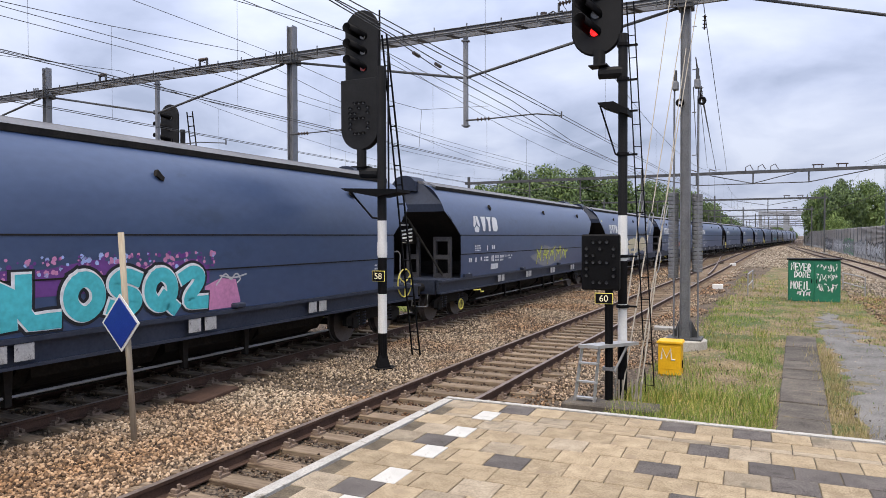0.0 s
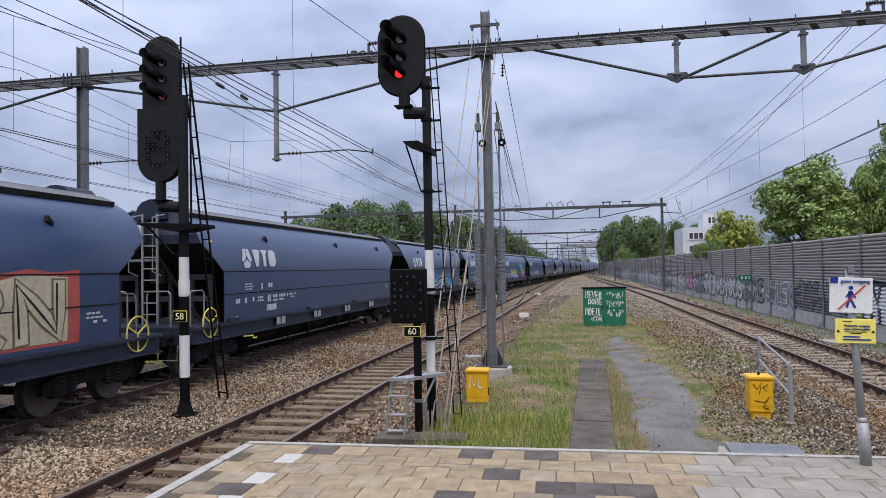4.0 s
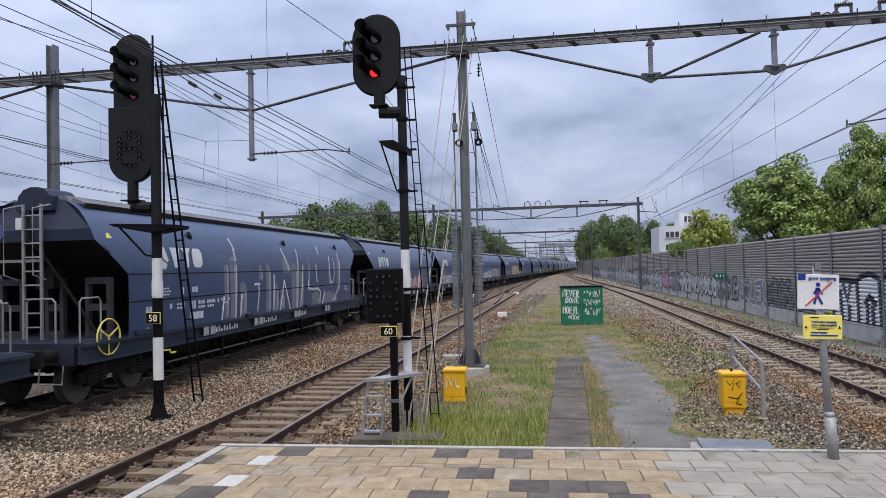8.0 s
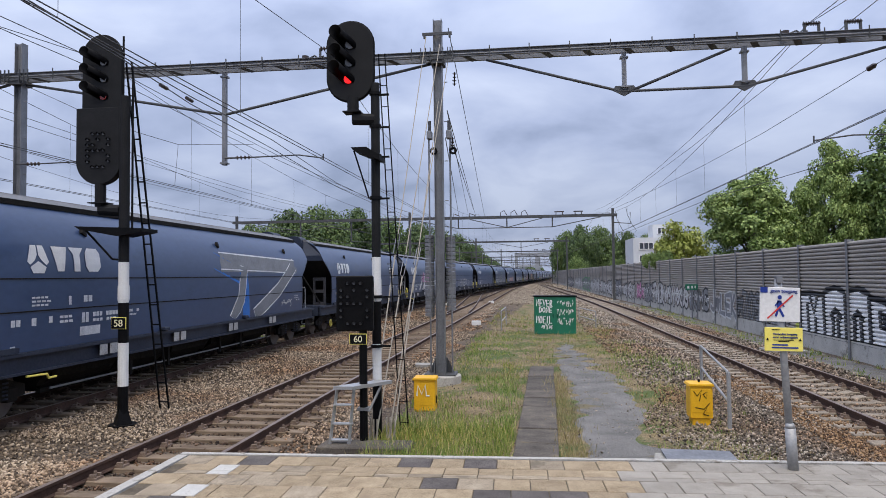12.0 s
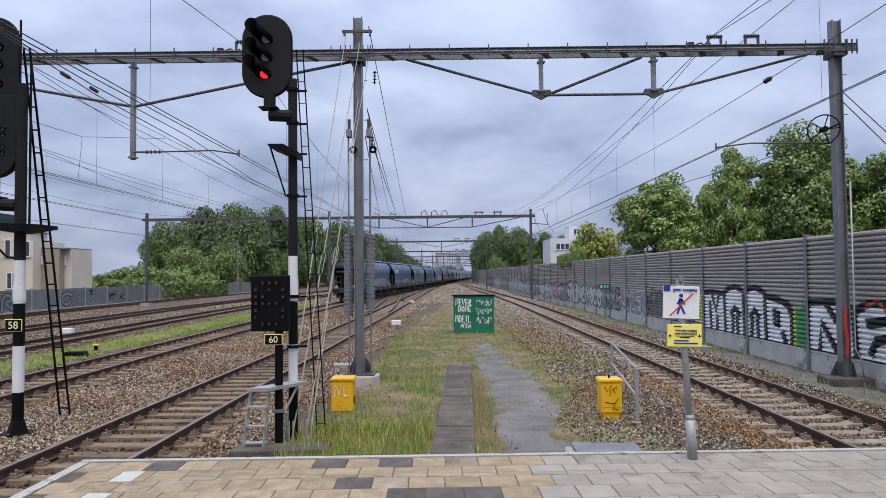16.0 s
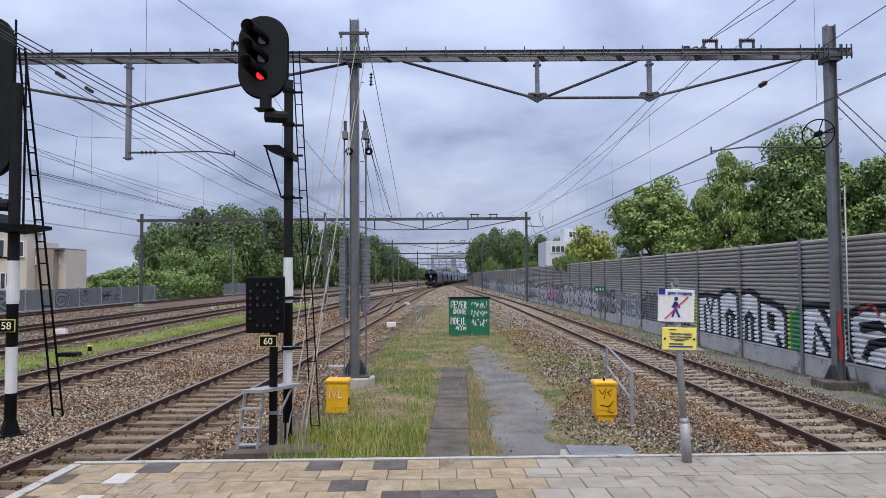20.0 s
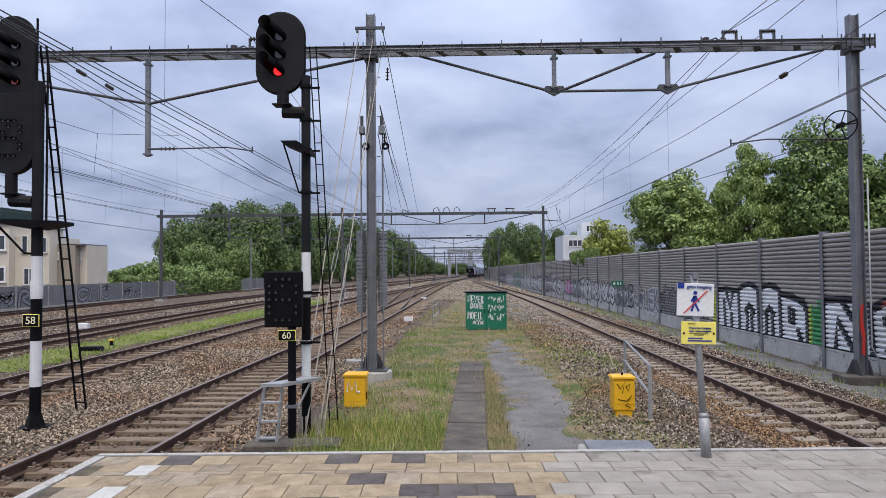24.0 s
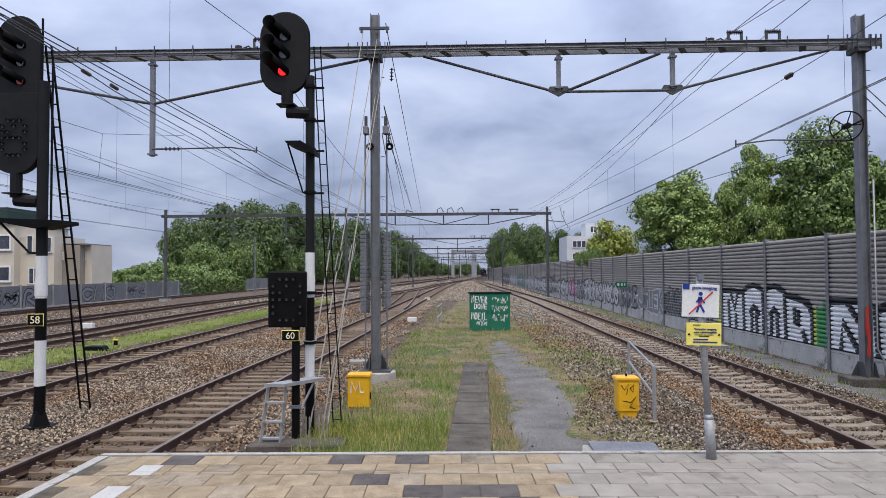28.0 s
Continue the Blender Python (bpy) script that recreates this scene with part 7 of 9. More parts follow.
tagged(part("sill_lettering", bm, MARKING, WAGONS[7]), kind="stuff")
tag_label(7, "navy hopper wagon with tall rubbed chalky silver lettering")
field(WAGONS[8], S_SALMON, [(3.9, 1.3), (5.0, 1.55), (6.4, 1.98), (7.4, 2.08), (9.3, 1.95), (10.8, 2.02), (12.5, 2.14), (12.8, 2.1)], 1.29, 0.003)
graffiti(WAGONS[8], letters("JAPAY", 4.3, 12.3, 1.4, 1.96, slant=0.5, gap=0.06), 0.32, S_ROSE, S_RED, 1.22, S_SILVER, off=0.006)
lines(WAGONS[8], S_BLACK, [[(5.6, 1.35), (6.5, 1.75)], [(7.5, 1.35), (7.9, 1.7)], [(9.3, 1.35), (9.6, 1.72)], [(10.8, 1.35), (11.1, 1.75)]], 0.07, 0.02)
tag_label(8, "navy hopper wagon with salmon red graffiti")
for tops in ([(0.9, 1.8), (1.6, 1.98), (3.2, 1.96), (5.9, 2.02), (6.5, 2.04), (6.6, 1.9)], [(7.5, 2.02), (9.2, 2.04), (9.6, 1.98), (11.0, 2.06), (11.2, 1.8)], [(11.9, 2.04), (13.3, 2.08), (13.9, 2.02), (13.6, 1.6)]):
    field(WAGONS[9], S_WHITE, [(y - 0.03, z + 0.03) for y, z in tops], 1.27, 0.003)
    field(WAGONS[9], S_DULL, tops, 1.29, 0.006)
    lines(WAGONS[9], S_DULL, [[(y, 2.0), (y + 0.01, 2.0 - 0.1)] for y in np.arange(tops[0][0] + 0.3, tops[-1][0] - 0.2, 0.37).tolist()], 0.03, 0.0075)
lines(WAGONS[9], S_BLACK, [[(1.5, 1.5), (2.5, 1.86), (2.7, 1.95)], [(3.9, 1.32), (4.0, 1.62)], [(5.0, 1.75), (5.1, 1.95)], [(5.7, 1.9), (5.75, 2.0)], [(7.7, 1.32), (7.85, 1.6), (8.0, 1.66), (8.15, 1.5)], [(8.5, 1.98), (8.9, 1.72), (8.9, 1.32)], [(9.1, 2.02), (9.1, 1.6)], [(9.9, 1.3), (10.0, 1.5)], [(12.2, 1.4), (12.35, 2.0)], [(12.9, 2.04), (13.2, 1.6)], [(7.55, 1.3), (7.55, 2.0)]], 0.09, 0.010)
blotches(WAGONS[9], S_BLUE, [(7.1, 1.78, 0.26, 0.14), (11.45, 1.83, 0.24, 0.14), (14.1, 1.95, 0.24, 0.12)], rng, off=0.016, rough=0.45)
tag_label(9, "navy hopper wagon with silver and blue graffiti")
field(WAGONS[10], S_SKY, [(3.0, 1.6), (3.3, 2.0), (3.8, 1.75), (4.3, 2.02), (5.2, 2.3), (5.8, 2.18), (6.6, 2.32), (7.3, 2.2), (7.9, 2.36), (8.6, 2.28), (9.0, 2.05)], 1.9, 0.003)
field(WAGONS[10], S_SKY, [(2.9, 1.7), (3.5, 1.9), (3.9, 1.6)], 1.29, 0.003)
field(WAGONS[10], S_BLACK, [(3.55, 1.6), (4.1, 2.12), (6.2, 2.08), (6.6, 2.2), (9.1, 2.16), (9.2, 1.4)], 1.27, 0.006)
field(WAGONS[10], S_SILVER, [(3.7, 1.45), (4.2, 2.04), (6.1, 2.02), (6.7, 2.12), (9.0, 2.1), (9.05, 1.42)], 1.34, 0.009)
lines(WAGONS[10], S_BLACK, [[(4.6, 1.34), (4.95, 1.55), (5.25, 1.6)], [(4.8, 2.04), (4.95, 1.88), (5.35, 2.02)], [(5.7, 1.34), (5.95, 1.68), (5.8, 1.98)], [(6.35, 1.9), (6.25, 1.62), (6.4, 1.6), (6.55, 1.8), (6.4, 1.9)], [(6.9, 2.1), (7.1, 1.75), (6.95, 1.5)], [(7.35, 1.34), (7.5, 1.72), (7.75, 1.95)], [(8.1, 1.34), (8.2, 1.8)], [(8.6, 1.34), (8.7, 1.75)]], 0.10, 0.013)
lines(WAGONS[10], S_WHITE, [[(3.6, 1.32), (5.6, 1.3), (9.1, 1.32)]], 0.05, 0.016)
graffiti(WAGONS[10], letters("STROY", 9.5, 14.6, 1.4, 2.16, gap=0.08), 0.40, S_RED, off=0.003)
graffiti(WAGONS[10], letters("STROY", 9.5, 14.6, 1.4, 2.16, gap=0.08), 0.27, S_SILVER, S_GREY, 1.15, off=0.007)
lines(WAGONS[10], S_BLACK, letters("STROY", 9.58, 14.68, 1.38, 2.12, gap=0.08), 0.035, 0.017)
lines(WAGONS[10], S_RED, [[(9.3, 2.22), (9.9, 1.75), (9.4, 1.32)], [(9.4, 1.3), (11.5, 1.3), (14.4, 1.34)]], 0.06, 0.016)
speckle(WAGONS[10], S_WHITE, 26, 9.6, 14.4, 1.45, 2.05, 0.03, rng, 0.02)
tag_label(10, "navy hopper wagon with silver, blue and red graffiti")
panel(WAGONS[11], S_RED, 6.7, 14.9, 1.34, 2.66, rng, 0.004)
panel(WAGONS[11], S_BEIGE, 7.0, 14.6, 1.4, 2.5, rng, 0.007)
graffiti(WAGONS[11], letters("KOMBRN", 7.1, 14.6, 1.5, 2.42, wobble=0.06, rng=rng), 0.26, S_BEIGE, S_BROWN, 1.35, S_BLACK, off=0.012)
tag_label(11, "navy hopper wagon with a beige and red graffiti panel")
field(WAGONS[13], S_SKY, [(4.6, 1.9), (5.6, 1.72), (6.6, 2.0), (7.4, 2.18), (8.0, 1.98), (8.9, 2.12), (9.8, 2.02), (10.9, 1.9), (11.7, 2.24), (11.9, 1.9), (12.3, 1.5)], 1.29, 0.003)
field(WAGONS[13], S_CYAN, [(5.0, 1.6), (6.4, 1.85), (8.0, 1.8), (9.6, 1.86), (10.8, 1.6)], 1.36, 0.005)
JAG = [[(4.6, 1.62), (5.5, 1.84), (6.3, 1.56), (7.0, 1.7), (6.8, 1.45), (8.2, 1.95), (9.0, 1.9), (9.9, 2.5), (10.2, 2.2), (9.7, 1.98), (8.8, 1.62), (9.5, 1.75), (10.4, 1.7)], [(5.0, 1.32), (6.2, 1.42), (7.6, 1.36), (8.6, 1.62), (9.2, 1.32), (10.6, 1.4), (10.8, 1.98), (11.2, 1.42), (12.0, 1.36)]]
JAG = [rounded(st, 1) for st in JAG]
lines(WAGONS[13], S_BLACK, JAG, 0.20, 0.008)
lines(WAGONS[13], S_MAROON, [[(y + 0.04, z + 0.02) for y, z in st] for st in JAG], 0.11, 0.012)
speckle(WAGONS[13], S_CYAN, 30, 6.5, 12.2, 1.5, 2.2, 0.06, rng, 0.005)
lines(WAGONS[13], S_WHITE, [[(y - 0.06, z + 0.09) for y, z in st] for st in JAG] + [[(y + 0.1, z - 0.08) for y, z in st] for st in JAG], 0.032, 0.016)
tag_label(13, "navy hopper wagon with spiky blue, white and red graffiti")
ARCH = [[(4.3, 1.35), (4.45, 1.8), (4.9, 2.05), (5.4, 1.95), (5.6, 1.4)], [(5.0, 1.38), (5.1, 1.75)], [(6.0, 1.4), (5.95, 1.85), (6.5, 2.05), (7.0, 1.85), (6.9, 1.4)], [(7.3, 1.9), (7.6, 2.06), (8.0, 1.85), (7.6, 1.6), (8.1, 1.42)], [(8.4, 1.4), (8.6, 1.95), (9.2, 2.02), (9.3, 1.5)], [(9.7, 2.05), (9.6, 1.5), (10.3, 1.42)], [(10.1, 2.1), (11.6, 2.08), (11.3, 1.6), (11.0, 1.45)]]
graffiti(WAGONS[14], [rounded(st) for st in ARCH], 0.40, S_WHITE, off=0.003)
graffiti(WAGONS[14], [rounded(st) for st in ARCH], 0.35, S_BLACK, off=0.006)
graffiti(WAGONS[14], [rounded(st) for st in ARCH], 0.22, S_BROWN, S_SILVER, 1.2, off=0.010)
lines(WAGONS[14], S_WHITE, [[(3.2, 1.75), (3.7, 1.68)], [(3.1, 1.62), (3.7, 1.6)], [(3.3, 1.48), (3.8, 1.52)]], 0.03, 0.006)
tag_label(14, "navy hopper wagon with brown and grey swirling graffiti")
field(WAGONS[15], S_PURPLE, [(9.9, 1.32), (10.5, 1.7), (11.2, 1.92), (12.2, 1.86), (13.2, 1.98), (14.4, 2.02), (15.3, 1.9), (15.6, 1.4)], 1.28, 0.003)
for mat, n_ in ((S_PINK, 40), (S_BEIGE, 26), (S_BLACK, 30)):
    speckle(WAGONS[15], mat, n_, 10.0, 15.7, 1.35, 2.15, 0.045, rng, 0.006)
blotches(WAGONS[15], S_CYAN, [(11.5, 2.66, 0.5, 0.26), (12.2, 2.7, 0.5, 0.28), (12.9, 2.55, 0.28, 0.45), (11.05, 2.85, 0.16, 0.26), (12.5, 2.3, 0.5, 0.4)], rng, off=0.009, rough=0.1)
HAND = [[(12.4, 2.35), (12.5, 1.9), (12.9, 1.7), (13.2, 1.9), (13.5, 2.3)], [(13.5, 2.35), (13.9, 2.1), (14.2, 1.75), (14.3, 1.4)], [(12.7, 1.8), (13.0, 1.45)]]
graffiti(WAGONS[15], [rounded(st) for st in HAND], 0.36, S_LIME, S_BLACK, 1.18, off=0.013)
lines(WAGONS[15], S_BLACK, [[(11.2, 2.45), (11.5, 2.55), (11.8, 2.42)], [(12.7, 2.9), (12.75, 2.4)], [(12.2, 2.2), (12.5, 2.4), (12.9, 2.25)]], 0.04, 0.02)
ONZA = bubbly(letters("OONZA", 4.3, 8.5, 1.42, 2.12, gap=0.12))
graffiti(WAGONS[15], ONZA, 0.54, S_WHITE, off=0.003)
graffiti(WAGONS[15], ONZA, 0.44, S_BLACK, off=0.006)
graffiti(WAGONS[15], ONZA, 0.30, S_LIME, off=0.010)
lines(WAGONS[15], S_LILAC, [[(y, z) for y, z in st if z < 1.8] for st in ONZA if sum(z < 1.8 for y, z in st) > 1], 0.22, 0.016)
graffiti(WAGONS[15], letters("LOW", 8.8, 9.6, 1.38, 1.6, slant=0.2), 0.035, S_WHITE)
tag_label(15, "navy hopper wagon with lime, purple and cyan graffiti")
field(WAGONS[16], S_PURPLE, [(5.5, 1.9), (5.9, 2.12), (6.8, 2.1), (7.6, 2.22), (8.4, 2.1), (9.5, 2.18), (9.75, 2.0)], 1.75, 0.003)
for mat, n_ in ((S_PINK, 90), (S_PURPLE, 90), (S_LILAC, 40)):
    speckle(WAGONS[16], mat, n_, 5.5, 9.9, 2.0, 2.28, 0.035, rng, 0.005)
field(WAGONS[16], S_PINK, [(4.2, 1.3), (4.8, 1.5), (5.3, 1.6), (5.6, 1.85), (5.9, 1.4)], 1.28, 0.004)
field(WAGONS[16], S_PINK, [(9.65, 1.7), (10.0, 1.82), (10.4, 1.78), (10.5, 1.4)], 1.29, 0.004)
lines(WAGONS[16], S_SILVER, letters("~~~", 2.8, 5.0, 1.4, 1.95, rng=rng, wobble=0.12) + letters("~", 9.9, 10.7, 1.68, 1.95, rng=rng, wobble=0.1), 0.03, 0.008)
MOSEZ = bubbly(letters("MLOSQ2", 5.75, 9.7, 1.44, 2.0, gap=0.1))
graffiti(WAGONS[16], MOSEZ, 0.36, S_BLACK, off=0.008)
graffiti(WAGONS[16], MOSEZ, 0.27, S_WHITE, off=0.012)
graffiti(WAGONS[16], [[(y + 0.02, z - 0.015) for y, z in st] for st in MOSEZ], 0.22, S_CYAN, off=0.016)
blotches(WAGONS[17], S_CHALK, [(9.6, 1.75, 2.3, 0.4)], rng, rough=0.3)
graffiti(WAGONS[17], letters("~~~~~", 7.3, 12.0, 1.4, 2.2, rng=rng, wobble=0.16), 0.06, S_LIME, S_BROWN, 1.8)
tag_label(16, "navy hopper wagon with bubbly cyan and purple graffiti")
tag_label(17, "navy hopper wagon with scribbled yellow graffiti")
blotches(WAGONS[18], S_BEIGE, [(8.0, 1.9, 2.0, 0.5), (11.5, 1.9, 1.5, 0.5)], rng, rough=0.3)
for k in (19, 22, 25, 26):
    graffiti(WAGONS[k], letters("~~~~", 6.0, 12.0, 1.4, 2.1, rng=rng, wobble=0.12), 0.16, (S_SILVER, S_CYAN, S_BEIGE, S_SALMON)[k % 4], S_BLACK, 1.5)
# tail lamps of the last wagon
for x in (-0.95, 0.75):
    bm = B()
    box(bm, (x, -1.47, 1.42), (0.2, 0.04, 0.3))
    lp = part("tail_board", bm, MARKING, WAGONS[0], "white and red tail board", bevel=0.01)
    bm = B()
    prism(bm, [(-0.08, 0.13), (0.08, 0.13), (0.0, 0.0)], lambda u, v, w: (x + u, w, 1.42 + v), -1.5, -1.492)
    prism(bm, [(-0.08, -0.13), (0.08, -0.13), (0.0, 0.0)], lambda u, v, w: (x + u, w, 1.42 + v), -1.5, -1.492)
    part("red_mark", bm, RED, lp)


TRAIN_SPEED = 24.4
TRAIN_Y0 = 21.3 - 14.1 * TRAIN_SPEED


def motions():
    """The train runs away from the platform at an even speed."""
    for k, w in enumerate(WAGONS):
        rows = []
        for t in range(0, 29):
            y = TRAIN_Y0 + TRAIN_SPEED * t + WL * k
            a = Vector((lerp(TRACK_TRAIN, y + 0.25), y + 0.25, RAIL_Z))
            b = Vector((lerp(TRACK_TRAIN, y + 15.75), y + 15.75, RAIL_Z))
            turn = -math.degrees(math.atan2(b.x - a.x, b.y - a.y))
            rows.append((t, Matrix.Translation(a) @ pose(0, 0, 0, 0, 0, turn) @ Matrix.Translation((0, -0.25, 0))))
        walk(w, rows)


# ---- loose stones, grass ----
def joined(name, verts, faces, mat, label, category):
    m_ = bpy.data.meshes.new(name)
    v, f = np.asarray(verts, dtype=np.float32), np.asarray(faces, dtype=np.int32)
    m_.vertices.add(len(v))
    m_.vertices.foreach_set("co", v.ravel())
    k = f.shape[1]
    m_.loops.add(f.size)
    m_.loops.foreach_set("vertex_index", f.ravel())
    m_.polygons.add(len(f))
    m_.polygons.foreach_set("loop_start", np.arange(0, f.size, k, dtype=np.int32))
    m_.update(calc_edges=True)
    m_.materials.append(mat)
    return tagged(new(name, m_), label, category, kind="stuff")


G = (1 + 5 ** 0.5) / 2
ICO = np.array([(-1, G, 0), (1, G, 0), (-1, -G, 0), (1, -G, 0), (0, -1, G), (0, 1, G), (0, -1, -G), (0, 1, -G), (G, 0, -1), (G, 0, 1), (-G, 0, -1), (-G, 0, 1)]) / 1.9
ICOF = np.array([(0, 11, 5), (0, 5, 1), (0, 1, 7), (0, 7, 10), (0, 10, 11), (1, 5, 9), (5, 11, 4), (11, 10, 2), (10, 7, 6), (7, 1, 8), (3, 9, 4), (3, 4, 2), (3, 2, 6), (3, 6, 8), (3, 8, 9), (4, 9, 5), (2, 4, 11), (6, 2, 10), (8, 6, 7), (9, 8, 1)])
OCT = np.array([(1, 0, 0), (-1, 0, 0), (0, 1, 0), (0, -1, 0), (0, 0, 1), (0, 0, -1)], dtype=float)
OCTF = np.array([(0, 2, 4), (2, 1, 4), (1, 3, 4), (3, 0, 4), (2, 0, 5), (1, 2, 5), (3, 1, 5), (0, 3, 5)])
rs = np.random.RandomState(7)


def turned(n):
    q = rs.normal(size=(n, 4))
    q /= np.linalg.norm(q, axis=1)[:, None]
    w, x, y, z = q.T
    return np.stack([1 - 2 * (y * y + z * z), 2 * (x * y - z * w), 2 * (x * z + y * w), 2 * (x * y + z * w), 1 - 2 * (x * x + z * z), 2 * (y * z - x * w), 2 * (x * z - y * w), 2 * (y * z + x * w), 1 - 2 * (x * x + y * y)], 1).reshape(n, 3, 3)


def table_x(table, y):
    return np.interp(y, [a for a, _ in table], [b for _, b in table])


def stones(name, n, x0, x1, y0, y1, size, mat, label, fine=True, keep=None):
    x, y = rs.uniform(x0, x1, n), rs.uniform(y0, y1, n)
    ok = np.ones(n, bool)
    rise = np.clip(np.minimum((x + 3.0) / 0.8, (4.9 - x) / 0.8), 0, 1) * (y > 3)
    z = GROUND_Z + 0.012 + 0.095 * rise
    for table, s0 in ((TRACK_NEAR, -11.7), (TRACK_TRAIN, -59.7), (TRACK_RIGHT, -11.7), (TRACK_THIRD, -11.7)):
        d = x - table_x(table, y)
        on = (np.abs(d) < 1.3) & (np.abs((y - s0 + 0.3) % 0.6 - 0.3) < 0.145)
        ok &= ~(on & (rs.uniform(size=n) > 0.06)) & (np.abs(np.abs(d) - 0.755) > 0.09)
        z = np.where(on, RAIL_Z - 0.15, z)
    ok &= ~((x > PL - 0.05) & (x < PR + 0.05) & (y < 6.75))
    if keep is not None:
        ok &= keep(x, y)
    x, y, z = x[ok], y[ok], z[ok]
    n = len(x)
    base, bf = (ICO, ICOF) if fine else (OCT, OCTF)
    s = rs.uniform(size[0], size[1], n)[:, None] * np.stack([rs.uniform(0.7, 1.3, n), rs.uniform(0.6, 1.1, n), rs.uniform(0.5, 0.9, n)], 1)
    shape = base[None] * (1 + rs.uniform(-0.22, 0.22, (n, len(base), 1)))
    v = np.einsum("nij,nkj->nki", turned(n), shape * s[:, None, :])
    z = z + rs.uniform(-0.012, 0.02, n)
    v += np.stack([x, y, z], 1)[:, None, :]
    f = bf[None] + (np.arange(n) * len(base))[:, None, None]
    joined(name, v.reshape(-1, 3), f.reshape(-1, 3), mat, label, "ballast")


def off_verge(x, y):
    left = -2.7 + 0.3 * np.sin(y * 1.3)
    return (x < left) | (x > 2.35 + 0.4 * np.sin(y * 0.9)) | (rs.uniform(size=len(x)) < 0.012)


def beside(x, y):
    return np.abs(x - table_x(TRACK_NEAR, y)) > 1.05 + 0.15 * np.sin(y * 2.1)


def within(x, y):
    return ~beside(x, y)


def beside_verge(x, y):
    return beside(x, y) & off_verge(x, y)


def far_beside(x, y):
    ok = np.ones(len(x), bool)
    for table in (TRACK_NEAR, TRACK_TRAIN, TRACK_RIGHT, TRACK_THIRD, TRACK_FOURTH, CROSSOVER):
        ok &= np.abs(x - table_x(table, y)) > 1.25
    return ok & ((y > 62) | off_verge(x, y))


STONES_FAR = island_material("far_tan_ballast_stones", [(0.0, (0.06, 0.045, 0.032)), (0.3, (0.20, 0.155, 0.11)), (0.7, (0.34, 0.28, 0.21)), (1.0, (0.56, 0.5, 0.42))])
stones("track_stones", 15000, -7.0, -3.2, 1.5, 22, (0.016, 0.034), STONES_DARK, "rust-brown stones between the sleepers of the near track", False, within)
stones("track_stones", 8000, -6.5, -3.0, 22, 60, (0.026, 0.05), STONES_DARK, "rust-brown stones farther along the near track", False, within)
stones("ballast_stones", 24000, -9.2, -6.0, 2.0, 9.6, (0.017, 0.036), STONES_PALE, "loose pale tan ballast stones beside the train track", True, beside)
stones("ballast_stones", 9000, -9.2, -3.5, 1.5, 11, (0.017, 0.036), STONES, "loose brown ballast stones beside the near track", True, beside)
stones("ballast_stones", 32000, -9.2, -3.3, 11, 17, (0.02, 0.04), STONES, "loose brown ballast stones along the near track", False, beside)
stones("ballast_stones", 30000, -9.2, -2.4, 17, 32, (0.024, 0.044), STONES, "loose brown ballast stones between the tracks", False, beside_verge)
stones("ballast_stones", 12000, -9.3, -2.3, 32, 62, (0.035, 0.065), STONES, "loose brown ballast stones farther along the tracks", False, beside_verge)
stones("ballast_stones", 9000, -14.0, -9.2, 4, 34, (0.025, 0.045), STONES, "dark ballast stones under the train", False)
stones("ballast_stones", 14000, -30.0, -14.9, 14, 60, (0.035, 0.06), STONES_GREY, "pale grey ballast stones around the far tracks", False)
stones("ballast_stones", 34000, -3.5, 8.7, 6.7, 17, (0.015, 0.034), STONES_GREY, "loose grey ballast stones beside the handrail", False, off_verge)
stones("ballast_stones", 16000, 2.6, 8.7, 17, 45, (0.028, 0.052), STONES_GREY, "loose grey ballast stones along the barrier track", False, off_verge)
stones("ballast_stones", 12000, -3.4, 8.7, 45, 95, (0.05, 0.09), STONES_FAR, "pale tan ballast far along the tracks", False, far_beside)
stones("ballast_stones", 9000, -9.5, 9.0, 95, 190, (0.08, 0.14), STONES_FAR, "pale tan ballast towards the curve", False, far_beside)
stones("ballast_stones", 7000, -22.0, -9.0, 60, 150, (0.07, 0.12), STONES_FAR, "pale tan ballast beside the far curve", False, far_beside)
stones("ballast_stones", 1800, -2.6, 4.0, 8, 40, (0.01, 0.024), STONES_GREY, "scattered pale stones on the verge", False)


STONES_RUST = island_material("rust_stained_stones", [(0.0, (0.045, 0.024, 0.012)), (0.5, (0.17, 0.092, 0.042)), (1.0, (0.40, 0.26, 0.14))])
stones("ballast_stones", 9000, 4.7, 5.75, 6.8, 19, (0.016, 0.034), STONES_RUST, "orange rust-stained stones along the barrier track", False)
stones("grit_pebbles", 1500, 0.75, 2.3, 8.2, 23.5, (0.005, 0.012), STONES_GREY, "small grey pebbles on the trodden path", False)


